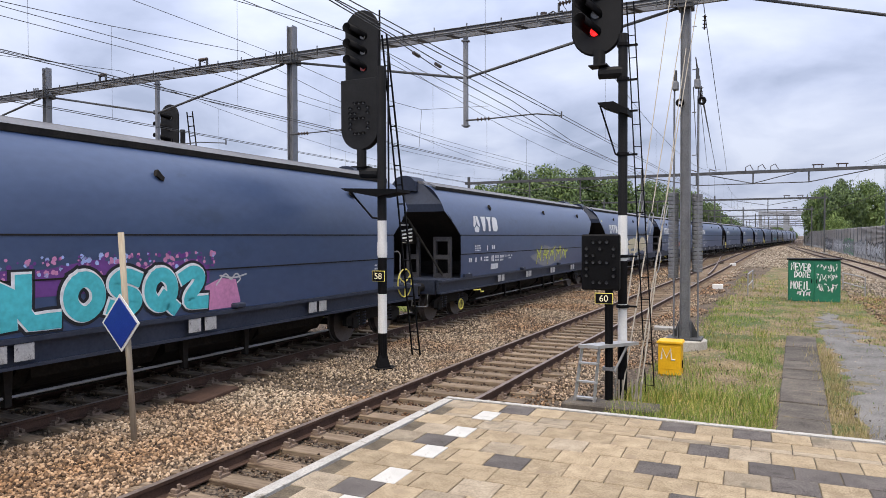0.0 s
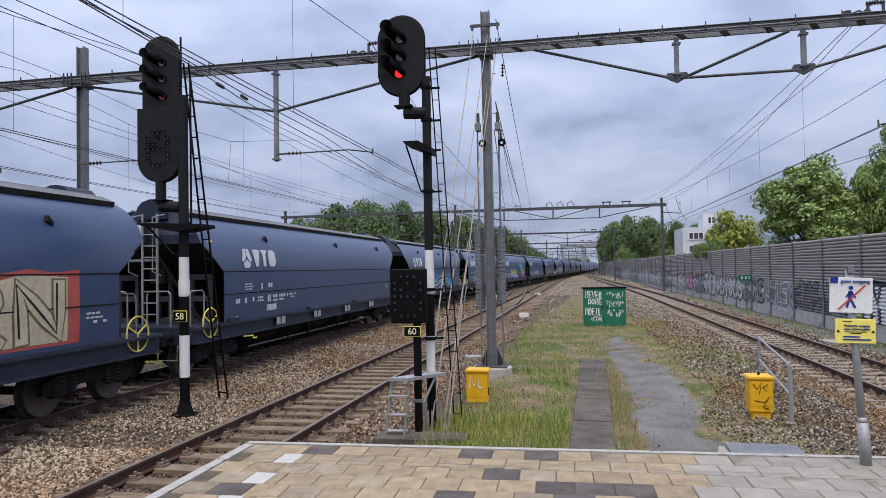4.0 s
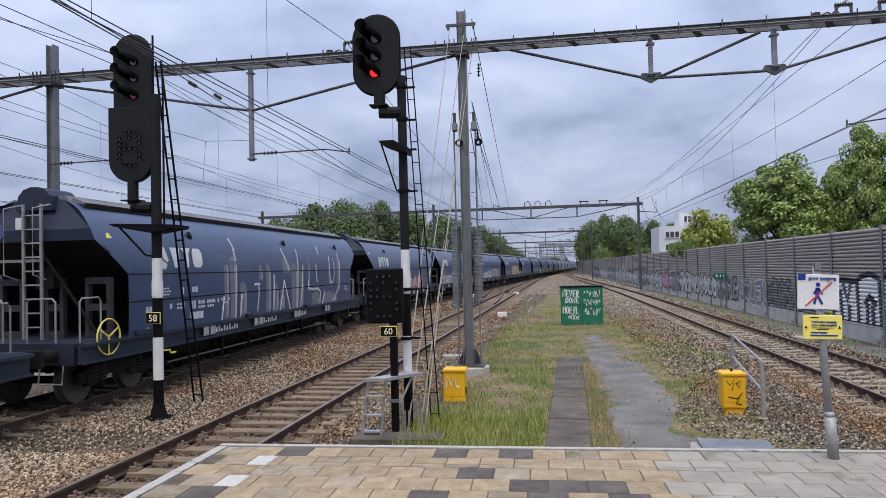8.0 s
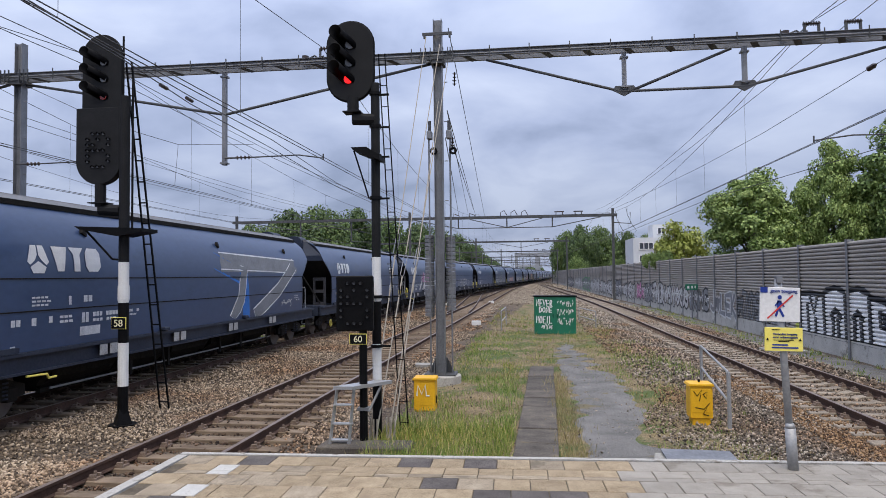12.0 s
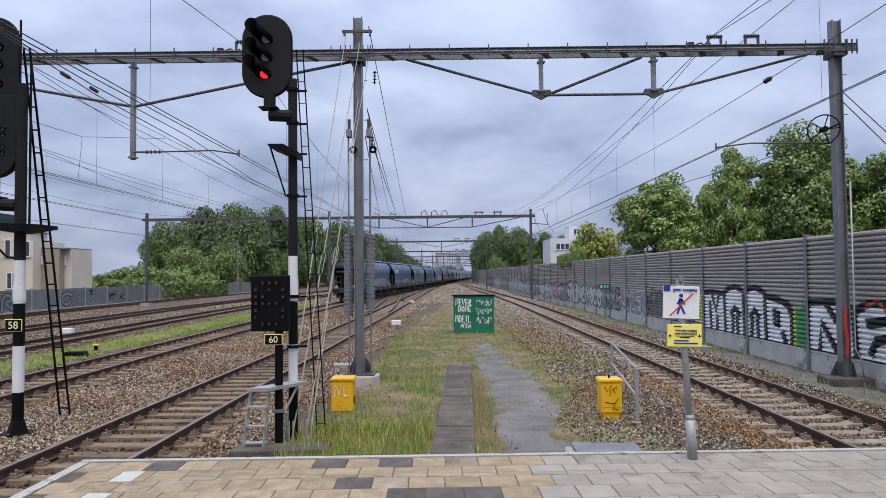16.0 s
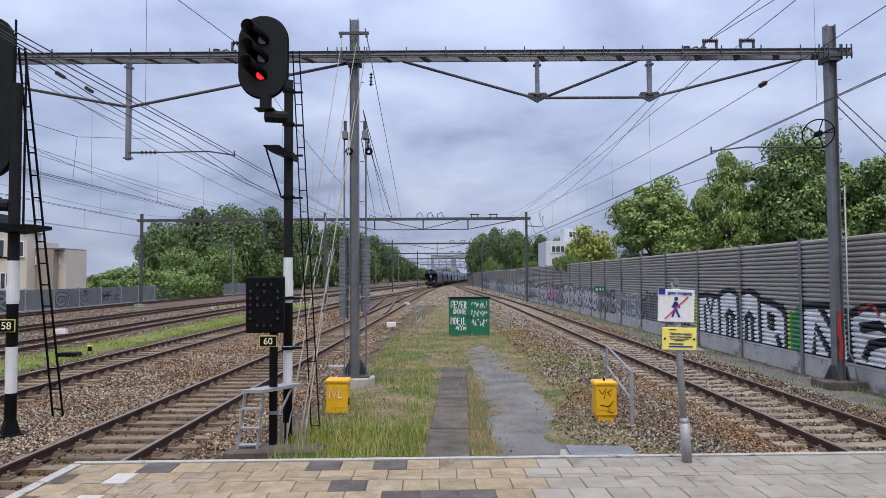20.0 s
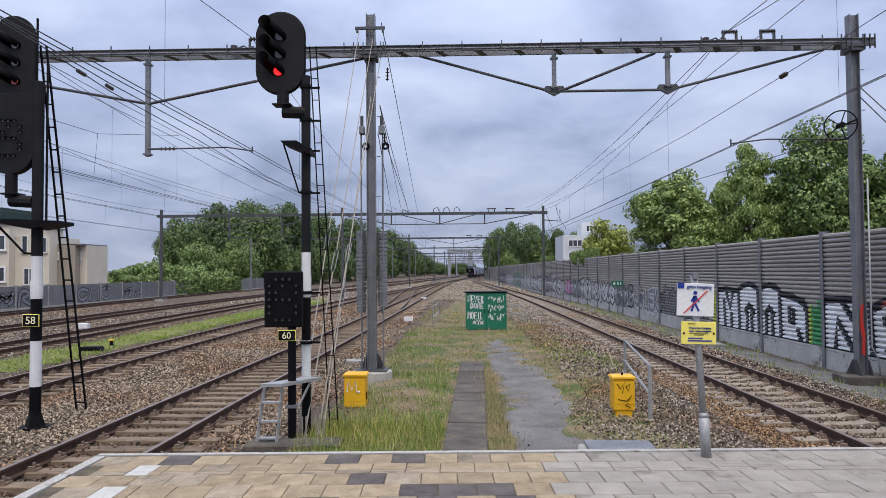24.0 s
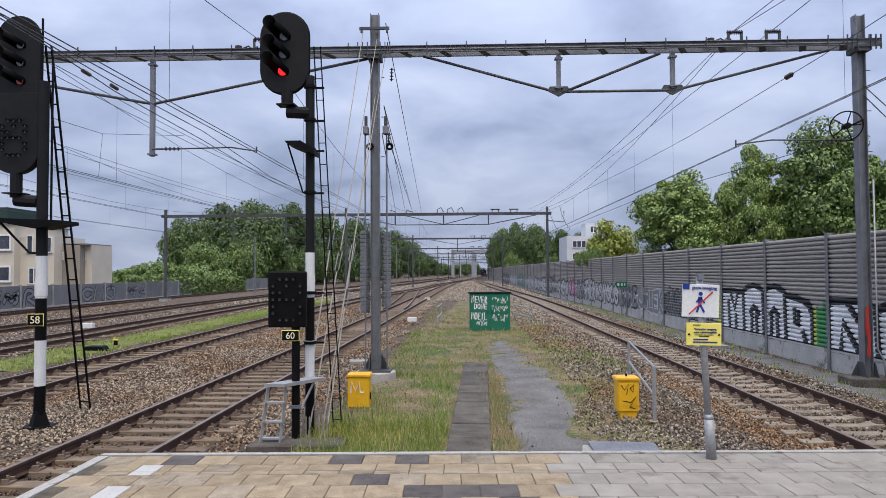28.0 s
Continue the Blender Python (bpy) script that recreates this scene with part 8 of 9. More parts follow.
def blades(name, n, region, h, w, mat, label, keep=None, clump=0.6):
    x0, x1, y0, y1 = region
    nc = max(1, n // 14)
    cx, cy = rs.uniform(x0, x1, nc), rs.uniform(y0, y1, nc)
    k = rs.randint(0, nc, n)
    sp = rs.normal(0, 0.10, (n, 2))
    loose = rs.uniform(size=n) > clump
    x = np.where(loose, rs.uniform(x0, x1, n), cx[k] + sp[:, 0])
    y = np.where(loose, rs.uniform(y0, y1, n), cy[k] + sp[:, 1])
    ok = ~((x > PL - 0.05) & (x < PR + 0.05) & (y < 6.85))
    if keep is not None:
        ok &= keep(x, y)
    x, y = x[ok], y[ok]
    n = len(x)
    z = np.array([ground_height(a, b) for a, b in zip(x, y)])
    hh = rs.uniform(h[0], h[1], n) * (0.6 + 0.8 * rs.uniform(size=n) ** 2)
    a = rs.uniform(0, 2 * math.pi, n)
    u = np.stack([np.cos(a), np.sin(a), np.zeros(n)], 1) * (w * rs.uniform(0.6, 1.3, n))[:, None]
    b = rs.uniform(0, 2 * math.pi, n)
    lean = np.stack([np.cos(b), np.sin(b), np.zeros(n)], 1) * (hh * rs.uniform(0.1, 0.6, n))[:, None]
    p = np.stack([x, y, z - 0.01], 1)
    up = np.zeros((n, 3))
    up[:, 2] = hh
    v = np.stack([p - u, p + u, p + lean * 0.35 + up * 0.6 + u * 0.7, p + lean * 0.35 + up * 0.6 - u * 0.7, p + lean + up], 1)
    o = (np.arange(n) * 5)[:, None, None]
    f = np.array([(0, 1, 2), (0, 2, 3), (3, 2, 4)])[None] + o
    joined(name, v.reshape(-1, 3), f.reshape(-1, 3), mat, label, "grass")


def clear_path(x, y):
    slabs = np.abs(x - (0.04 + 0.028 * (y - 10))) < 0.36
    base = (x + 2.16) ** 2 + (y - 16.2) ** 2 < 0.85
    grit = (x > 0.8) & (x < np.interp(y, (10.9, 13.6, 15.5, 19.7, 26), (1.8, 2.05, 2.15, 1.7, 1.4))) & (y < 25) & (rs.uniform(size=len(x)) > 0.11)
    return ~((slabs & (y < 19.6)) | grit | base)


def patchy(scale, seed, cut):
    """Keeps blades where a slow noise rises over the cut."""
    def keep(x, y):
        v = np.array([noise.noise((a * scale, b * scale, seed)) for a, b in zip(x, y)])
        return clear_path(x, y) & (v + rs.uniform(-0.25, 0.25, len(x)) > cut)
    return keep


blades("grass", 11000, (-2.55, -0.32, 8.4, 12.0), (0.09, 0.25), 0.005, GRASS, "bright green grass tuft behind the platform end", clear_path, 0.6)
blades("grass", 9000, (-2.5, -0.32, 11.2, 18.0), (0.06, 0.19), 0.006, GRASS, "green grass in patches before the mast", patchy(1.1, 1.3, -0.05), 0.7)
blades("grass", 1800, (-0.75, -0.3, 9.0, 21.0), (0.05, 0.17), 0.006, GRASS, "green grass along the duct slabs", clear_path, 0.7)
blades("grass", 4500, (-2.3, -0.3, 11.5, 19.0), (0.04, 0.12), 0.006, DRYGRASS, "short dry grass and straw before the mast", patchy(0.75, 1.3, -0.2), 0.6)
blades("grass", 3500, (0.35, 0.95, 8.0, 17.0), (0.05, 0.15), 0.005, DRYGRASS, "dry tan grass beside the slabs", clear_path, 0.5)
blades("grass", 5000, (-2.3, 3.2, 17.5, 31.0), (0.05, 0.13), 0.009, DRYGRASS, "dry grass on the verge round the path", patchy(0.5, 4.1, -0.1), 0.6)
blades("grass", 8000, (-2.3, 3.4, 17.0, 31.0), (0.05, 0.14), 0.009, GRASS, "green grass patches on the verge", patchy(0.6, 8.8, 0.0), 0.7)
blades("grass", 2600, (1.9, 3.3, 9.0, 17.0), (0.04, 0.12), 0.006, DRYGRASS, "straw among the stones beside the path", patchy(0.8, 2.2, 0.0), 0.7)
blades("grass", 2200, (2.0, 3.4, 8.2, 19.0), (0.06, 0.17), 0.006, GRASS, "green weeds along the ballast edge", patchy(0.8, 6.2, 0.1), 0.8)
blades("grass", 3000, (2.5, 4.6, 18.0, 27.0), (0.06, 0.2), 0.010, GRASS, "taller green weeds at the ballast edge", patchy(0.5, 7.7, -0.1), 0.85)
blades("grass", 3000, (-2.2, -0.6, 20.0, 29.0), (0.05, 0.16), 0.010, GRASS, "green grass beyond the mast", patchy(0.5, 3.3, -0.1), 0.8)
blades("grass", 16000, (-2.5, 4.2, 9.0, 32.0), (0.03, 0.09), 0.007, DRYGRASS, "thin straw over the whole verge", patchy(0.45, 9.3, -0.25), 0.3)
blades("grass", 14000, (-2.5, 4.2, 12.0, 32.0), (0.03, 0.10), 0.008, GRASS, "low green growth over the whole verge", patchy(0.5, 2.7, 0.0), 0.5)
blades("grass", 2600, (0.38, 0.82, 7.0, 18.0), (0.06, 0.2), 0.005, DRYGRASS, "tall tan grass between slabs and path", None, 0.7)
blades("grass", 5000, (-2.2, 4.0, 30.0, 50.0), (0.08, 0.2), 0.014, DRYGRASS, "dry grass around the switch cabinet", patchy(0.4, 3.1, -0.1))
blades("grass", 2500, (-2.2, 4.0, 30.0, 55.0), (0.08, 0.2), 0.015, GRASS, "green grass farther along the verge", patchy(0.35, 5.5, 0.12), 0.9)
blades("grass", 17000, (-14.5, -12.2, 18.5, 62.0), (0.05, 0.13), 0.02, LIME, "fresh low green grass strip between the tracks", patchy(0.5, 5.9, -0.2), 0.7)
blades("grass", 3500, (8.6, 10.1, 14.0, 60.0), (0.06, 0.2), 0.012, GRASS, "weeds at the foot of the barrier", None, 0.9)
blades("grass", 900, (0.4, 3.6, 6.75, 7.4), (0.05, 0.16), 0.005, GRASS, "weeds along the platform end", None, 0.5)


# ---- trees ----
def leaf_material(name, dark, mid, light):
    m_ = island_material(name, [(0.0, dark), (0.5, mid), (1.0, light)], rough=0.6, bump=0)
    m_.node_tree.nodes["Principled BSDF"].inputs["Specular IOR Level"].default_value = 0.5
    return m_


LEAF_A = leaf_material("plane_tree_leaves", (0.062, 0.108, 0.018), (0.165, 0.25, 0.052), (0.38, 0.48, 0.16))
LEAF_B = leaf_material("dark_tree_leaves", (0.03, 0.058, 0.016), (0.062, 0.108, 0.027), (0.135, 0.20, 0.058))
LEAF_D = leaf_material("mid_green_leaves", (0.048, 0.088, 0.018), (0.122, 0.196, 0.046), (0.30, 0.40, 0.125))
LEAF_E = leaf_material("deep_green_leaves", (0.042, 0.078, 0.018), (0.085, 0.142, 0.034), (0.17, 0.245, 0.07))
LEAF_C = leaf_material("yellow_green_leaves", (0.16, 0.20, 0.025), (0.26, 0.30, 0.05), (0.38, 0.41, 0.10))
BARK = material("rough_grey_bark", (0.09, 0.075, 0.055), (0.17, 0.145, 0.11), rough=0.95, scale=3, fine=20, stretch=(1, 1, 0.3), bump=0.8)


def crown_mesh(name, seed, rx, rz, cz, lobes, per, leaf, mat, lobe=0.42):
    """Leaves on the skin of many lobes that together make an uneven crown, with darker gaps between."""
    r = np.random.RandomState(seed)
    d = r.normal(size=(lobes, 3))
    d /= np.linalg.norm(d, axis=1)[:, None]
    rad = r.uniform(0.3, 1.0, lobes) ** 0.45
    bump_ = np.array([0.78 + 0.26 * noise.noise((v[0] * 1.5 + seed, v[1] * 1.5, v[2] * 1.5)) for v in d])
    c = d * (rad * bump_)[:, None] * np.array([rx, rx, rz]) + np.array([0, 0, cz])
    size = min(rx, rz) * lobe * r.uniform(0.45, 1.0, lobes)
    k = np.repeat(np.arange(lobes), per)
    n = len(k)
    q = r.normal(size=(n, 3))
    q[:, 2] += 0.25
    q /= np.linalg.norm(q, axis=1)[:, None]
    p = c[k] + q * (size[k] * (1 - 0.55 * r.uniform(size=n) ** 2.2))[:, None] * np.array([1.0, 1.0, 0.8])
    q = q + r.normal(0, 0.34, (n, 3))
    q /= np.linalg.norm(q, axis=1)[:, None]
    t = np.cross(q, r.normal(size=(n, 3)))
    t /= np.linalg.norm(t, axis=1)[:, None]
    s = np.cross(q, t)
    sz = (leaf * r.uniform(0.6, 1.3, n))[:, None]
    droop = np.array([0, 0, -0.25]) * sz
    v = np.stack([p - t * sz * 0.55, p - s * sz * 0.42, p + t * sz * 0.6 + droop, p + s * sz * 0.42], 1)
    f = np.array([(0, 1, 3), (1, 2, 3)])[None] + (np.arange(n) * 4)[:, None, None]
    m_ = bpy.data.meshes.new(name)
    m_.vertices.add(n * 4)
    m_.vertices.foreach_set("co", v.astype(np.float32).ravel())
    f = f.reshape(-1, 3).astype(np.int32)
    m_.loops.add(f.size)
    m_.loops.foreach_set("vertex_index", f.ravel())
    m_.polygons.add(len(f))
    m_.polygons.foreach_set("loop_start", np.arange(0, f.size, 3, dtype=np.int32))
    m_.update(calc_edges=True)
    m_.materials.append(mat)
    return m_, c


def trunk_mesh(seed, h, r0, tips):
    r = random.Random(seed)
    b = B()
    pts = [Vector((r.uniform(-0.15, 0.15) * f, r.uniform(-0.15, 0.15) * f, h * f)) for f in (0, 0.15, 0.4, 0.7, 1.0)]
    for i, (a, c) in enumerate(zip(pts, pts[1:])):
        rod(b, a, c, r0 * (1 - 0.2 * i), 9, r0 * (0.8 - 0.2 * i))
    for t in tips:
        s = pts[2].lerp(pts[4], r.uniform(0, 0.9))
        mid = s.lerp(Vector(t), 0.5) + Vector((0, 0, 0.3))
        rod(b, s, mid, r0 * 0.35, 6, r0 * 0.2)
        rod(b, mid, t, r0 * 0.2, 5, r0 * 0.06)
    m_ = finish(b, "trunk", smooth=True)
    m_.materials.append(BARK)
    return m_


KINDS = {}
for nm, seed, rx, rz, cz, cl, per, leaf, mat, sp in (("near_a", 3, 2.9, 4.2, 5.3, 100, 400, 0.145, LEAF_A, 0.34), ("near_b", 8, 3.2, 4.8, 5.8, 110, 400, 0.145, LEAF_A, 0.32), ("near_c", 15, 3.2, 4.8, 5.4, 110, 400, 0.15, LEAF_D, 0.34), ("gold", 21, 2.8, 2.9, 3.6, 60, 110, 0.24, LEAF_C, 0.4), ("far_a", 31, 6.8, 6.4, 6.0, 75, 210, 0.42, LEAF_B, 0.46), ("far_b", 44, 7.0, 6.6, 6.0, 75, 210, 0.42, LEAF_E, 0.46), ("far_c", 47, 6.6, 6.4, 6.0, 70, 210, 0.42, LEAF_D, 0.46), ("bush", 52, 2.6, 1.8, 1.5, 40, 120, 0.22, LEAF_D, 0.5)):
    cm, tips = crown_mesh("crown", seed, rx, rz, cz, cl, per, leaf, mat, sp)
    KINDS[nm] = (cm, trunk_mesh(seed, cz, 0.22 if "far" not in nm else 0.35, tips[::max(1, len(tips) // 16)]))


def tree(kind_, x, y, turn, sc, label, category="tree", group="", z=-1.1):
    o = thing("tree" if category == "tree" else "bush", label, category, Matrix.Translation((x, y, z)) @ pose(0, 0, 0, 0, 0, turn), group)
    for nm, mesh in zip(("crown", "trunk"), KINDS[kind_]):
        p = part(nm, mesh, None, o)
        p.matrix_basis = Matrix.Diagonal((*sc, 1)) if isinstance(sc, tuple) else Matrix.Diagonal((sc, sc, sc, 1))
    return o


for kind_, x, y, turn, sc, lab in (("near_a", 13.6, 44, 20, (1.12, 1.12, 1.0), "leafy green plane tree behind the barrier"), ("near_b", 18.2, 43.5, 80, (0.72, 0.72, 1.05), "leafy green plane tree behind the barrier"), ("near_c", 22.2, 42, 140, (1.22, 1.22, 1.26), "dark green broad tree behind the barrier"), ("near_c", 26.8, 41, 200, (1.2, 1.2, 1.08), "dark green broad tree behind the barrier"), ("near_b", 31.5, 39, 310, (1.1, 1.1, 1.0), "leafy green tree behind the barrier"), ("near_c", 37, 38, 30, 1.1, "dark green broad tree behind the barrier"), ("gold", 13.7, 64, 0, (0.95, 0.95, 1.15), "yellow-green round tree behind the barrier"), ("bush", 24, 32, 40, 1.2, "low green shrub behind the barrier"), ("near_c", 17.2, 48, 260, (0.9, 0.9, 0.8), "dark green tree between two plane trees")):
    tree(kind_, x, y, turn, sc, lab, group="trees behind the barrier")
for x, y, top, wide, kind_ in ((-45.6, 112, 11.2, 4.6, "far_b"), (-42.0, 118, 13.5, 5.5, "far_a"), (-38.2, 125, 15.1, 6.3, "far_b"), (-36.9, 145, 16.1, 6.2, "far_a"), (-35.5, 170, 17.0, 7.4, "far_b"), (-35.0, 215, 18.2, 8.6, "far_a"), (-33.5, 260, 19.3, 9.0, "far_b"), (-32.7, 320, 20.7, 9.6, "far_a"), (-30.0, 380, 19.0, 10.0, "far_b"), (-26.7, 430, 14.0, 9.5, "far_a"), (-24.0, 500, 9.5, 8.5, "far_b"), (-47, 128, 10.5, 6.0, "far_a"), (-44, 150, 14.0, 6.5, "far_b"), (-42, 185, 15.5, 7.0, "far_a"), (-40, 104, 6.5, 3.6, "far_c"), (-36.5, 112, 7.5, 3.6, "far_c"), (-35.2, 128, 6.5, 3.4, "far_c"), (-34.6, 142, 7.0, 3.6, "far_b"), (-34.4, 158, 7.5, 4.2, "far_b"), (-33.8, 190, 8.0, 5.0, "far_a"), (-32.5, 235, 8.5, 6.0, "far_b")):
    tree(kind_, x, y, (x * 37 + y * 11) % 360, (wide / 6.4, wide / 6.4, (top + 1.1) / 12.3), "dark green deciduous tree in a row beyond the tracks", group="trees beyond the tracks")
for x, y, top, kind_ in ((14, 185, 15.5, "far_a"), (20, 190, 16, "far_b"), (27, 192, 14, "far_a"), (11.5, 205, 16, "far_b"), (33, 195, 14, "far_b"), (17, 230, 17, "far_a")):
    tree(kind_, x, y, (x * 37 + y * 11) % 360, (0.8, 0.8, top / 12.3), "dark green deciduous tree far along the barrier", group="trees far along the barrier")
for x, y, top in ((-15, 470, 8.0), (-7, 485, 7.0), (1, 500, 8.5), (8, 515, 7.5), (34, 420, 10.0)):
    tree("far_b", x, y, (x * 37 + y * 11) % 360, (0.9, 0.9, (top + 1.1) / 12.3), "low dark tree closing the far end of the line", group="trees at the end of the line")
tree("far_c", 12.2, 178, 30, (0.42, 0.42, 0.62), "mid-green tree far along the barrier", group="trees far along the barrier")
for x, y, s in ((-51, 96, 1.0), (-48.5, 95, 1.15), (-46, 96, 1.35), (-44, 97, 1.5), (-42, 98, 1.25), (-40, 99, 1.4), (-38, 97, 1.2), (-36.3, 101, 1.15), (-36.0, 94, 0.95), (-36.6, 88, 0.8), (-41, 90, 0.95), (-44.5, 91, 0.9)):
    tree("bush", x, y, (x * 53) % 360, s, "low green bush behind the far wall", "bush", "bushes behind the wall")
for y in np.arange(20, 62, 2.6):
    tree("bush", 10.75 + 0.1 * math.sin(y * 7), float(y) + (37 if y > 40 else 30), y * 40, (0.16, 0.25, 0.5), "ivy hanging over the barrier top", "ivy", "ivy on the barrier", z=2.05) if y % 3 < 1.4 else None

for y, sz in ((57.0, 0.36), (60.5, 0.42)):
    tree("bush", 10.22, y, y * 40, (0.11, 0.24, sz), "ivy hanging over the barrier top", "ivy", "ivy on the barrier", z=2.1)

# clipped hedge on the far side
r_ = np.random.RandomState(5)
n = 9000
p = np.stack([r_.uniform(-34.0, -33.0, n), r_.uniform(78.6, 102, n), r_.uniform(-1.0, 1.1, n)], 1)
sz = r_.uniform(0.12, 0.28, (n, 1))
q, t = r_.normal(size=(n, 3)), r_.normal(size=(n, 3))
q, t = q / np.linalg.norm(q, axis=1)[:, None] * sz, t / np.linalg.norm(t, axis=1)[:, None] * sz
v = np.stack([p - q, p - t * 0.7, p + q, p + t * 0.7], 1)
f = np.array([(0, 1, 3), (1, 2, 3)])[None] + (np.arange(n) * 4)[:, None, None]
m_ = bpy.data.meshes.new("foliage")
m_.from_pydata(v.reshape(-1, 3).tolist(), [], f.reshape(-1, 3).tolist())
m_.materials.append(LEAF_D)
hd = thing("hedge", "dense clipped green hedge along the far wall", "hedge")
part("foliage", m_, None, hd)
bm = B()
box(bm, (-33.6, 90.3, -0.05), (0.5, 23, 1.9))
part("stems", bm, BARK, hd)

# ---- far wall, buildings ----
WALLGREY = material("grey_concrete_panels", (0.13, 0.135, 0.14), (0.2, 0.205, 0.21), rough=0.9, scale=1.0, fine=20, bump=0.2, spots=(0.10, 0.10, 0.10), spot_scale=1.5, spot_at=0.6, rand=0.1)
fw = thing("far_wall", "low grey concrete panel wall beyond the tracks with faint graffiti", "wall", kind="structure")
for k in range(26):
    y = 10 + 4.0 * k
    if 78 < y < 99:
        continue
    bm = B()
    box(bm, (-33.2, y + 2, -0.05), (0.14, 3.86, 1.75))
    part("wall_panel", bm, WALLGREY, fw)
    bm = B()
    box(bm, (-33.2, y, -0.05), (0.22, 0.14, 1.95))
    part("wall_post", bm, CONCRETE, fw)
    bm = B()
    box(bm, (-33.0, y + 2, -0.93), (0.4, 4.0, 0.25))
    part("footing", bm, CONCRETE, fw)


def flat_ribbon(b, pts, w, at):
    left, right = [], []
    for i, (y, z) in enumerate(pts):
        a, c = pts[max(0, i - 1)], pts[min(len(pts) - 1, i + 1)]
        d = math.hypot(c[0] - a[0], c[1] - a[1]) or 1
        ny, nz = -(c[1] - a[1]) / d * w / 2, (c[0] - a[0]) / d * w / 2
        ex = (0.35 * w / d) if i in (0, len(pts) - 1) else 0
        sy, sz_ = (c[0] - a[0]) * ex * (1 if i else -1), (c[1] - a[1]) * ex * (1 if i else -1)
        left.append(b.verts.new(at(y + ny + sy, z + nz + sz_)))
        right.append(b.verts.new(at(y - ny + sy, z - nz + sz_)))
    for i in range(len(pts) - 1):
        b.faces.new((left[i], left[i + 1], right[i + 1], right[i]))


def follow_slats(b, d):
    """Cut a painted patch at the slat edges and lay it on their profile."""
    for k in range(14):
        for e in (0.0, 0.016, 0.06, 0.105, 0.12):
            bmesh.ops.bisect_plane(b, geom=b.verts[:] + b.edges[:] + b.faces[:], plane_co=(0, 0, -0.52 + 0.134 * k + e), plane_no=(0, 0, 1))
    for v in b.verts:
        f = (v.co.z + 0.52) % 0.134
        v.co.x = lerp(WALL_X, v.co.y) - float(np.interp(f, (0, 0.016, 0.06, 0.105, 0.12, 0.134), (-0.015, 0.052, 0.07, 0.055, -0.01, -0.015))) - 0.004 - d


def wall_paint(parent, strokes, w, fill, edge, at, edge_w=1.6, slats=False):
    """Letters painted on a wall; at(u, v, d) gives the place, d the layer."""
    for own in by_letter(strokes) if slats else [strokes]:
        for name, mat, wide, d in (("letter_outline", edge, w * edge_w, 0.003), ("painted_letter", fill, w, 0.007)):
            if not mat:
                continue
            b = B()
            for st in own:
                flat_ribbon(b, st, wide, lambda u, v: at(u, v, d))
            if slats:
                follow_slats(b, d)
            part(name, b, mat, parent)


def on_barrier(u, v, d):
    return Vector((lerp(WALL_X, -u) - 0.079 - d, -u, v))


def on_far_wall(u, v, d):
    return Vector((-33.12 + d, u, v))


rg = random.Random(3)


def barrier_word(word, y_left, y_right, z0, z1, w, fill, edge, ew=1.6, wob=0.04, gap=0.14):
    wall_paint(barrier, letters(word, -y_left, -y_right, z0, z1, wobble=wob, rng=rg, gap=gap), w, fill, edge, on_barrier, ew, y_left < 40)


def barrier_block(y_left, y_right, z0, z1, mat, layer=0.0005):
    b = B()
    n = 8
    top = [(-y_left + (y_left - y_right) * k / n, z1 + rg.uniform(-0.12, 0.1)) for k in range(n + 1)]
    vs_t = [b.verts.new(on_barrier(u, v, layer)) for u, v in top]
    vs_b = [b.verts.new(on_barrier(u, z0, layer)) for u, v in top]
    for k in range(n):
        b.faces.new((vs_b[k], vs_b[k + 1], vs_t[k + 1], vs_t[k]))
    follow_slats(b, layer)
    part("graffiti_patch", b, mat, barrier)


barrier_block(28.2, 27.3, -0.5, 0.85, S_LIME)
def barrier_field(tops, z0, mat, layer):
    """A painted field on the slats under the given line of (distance, height)."""
    b = B()
    row_t = [b.verts.new(on_barrier(-y, z, layer)) for y, z in tops]
    row_b = [b.verts.new(on_barrier(-y, z0, layer)) for y, z in tops]
    for k in range(len(tops) - 1):
        b.faces.new((row_b[k], row_b[k + 1], row_t[k + 1], row_t[k]))
    follow_slats(b, layer)
    part("graffiti_patch", b, mat, barrier)


def barrier_lines(strokes, w, mat, layer):
    b = B()
    for st in strokes:
        flat_ribbon(b, [(-y, z) for y, z in st], w, lambda u, v: on_barrier(u, v, layer))
    follow_slats(b, layer)
    part("painted_line", b, mat, barrier)


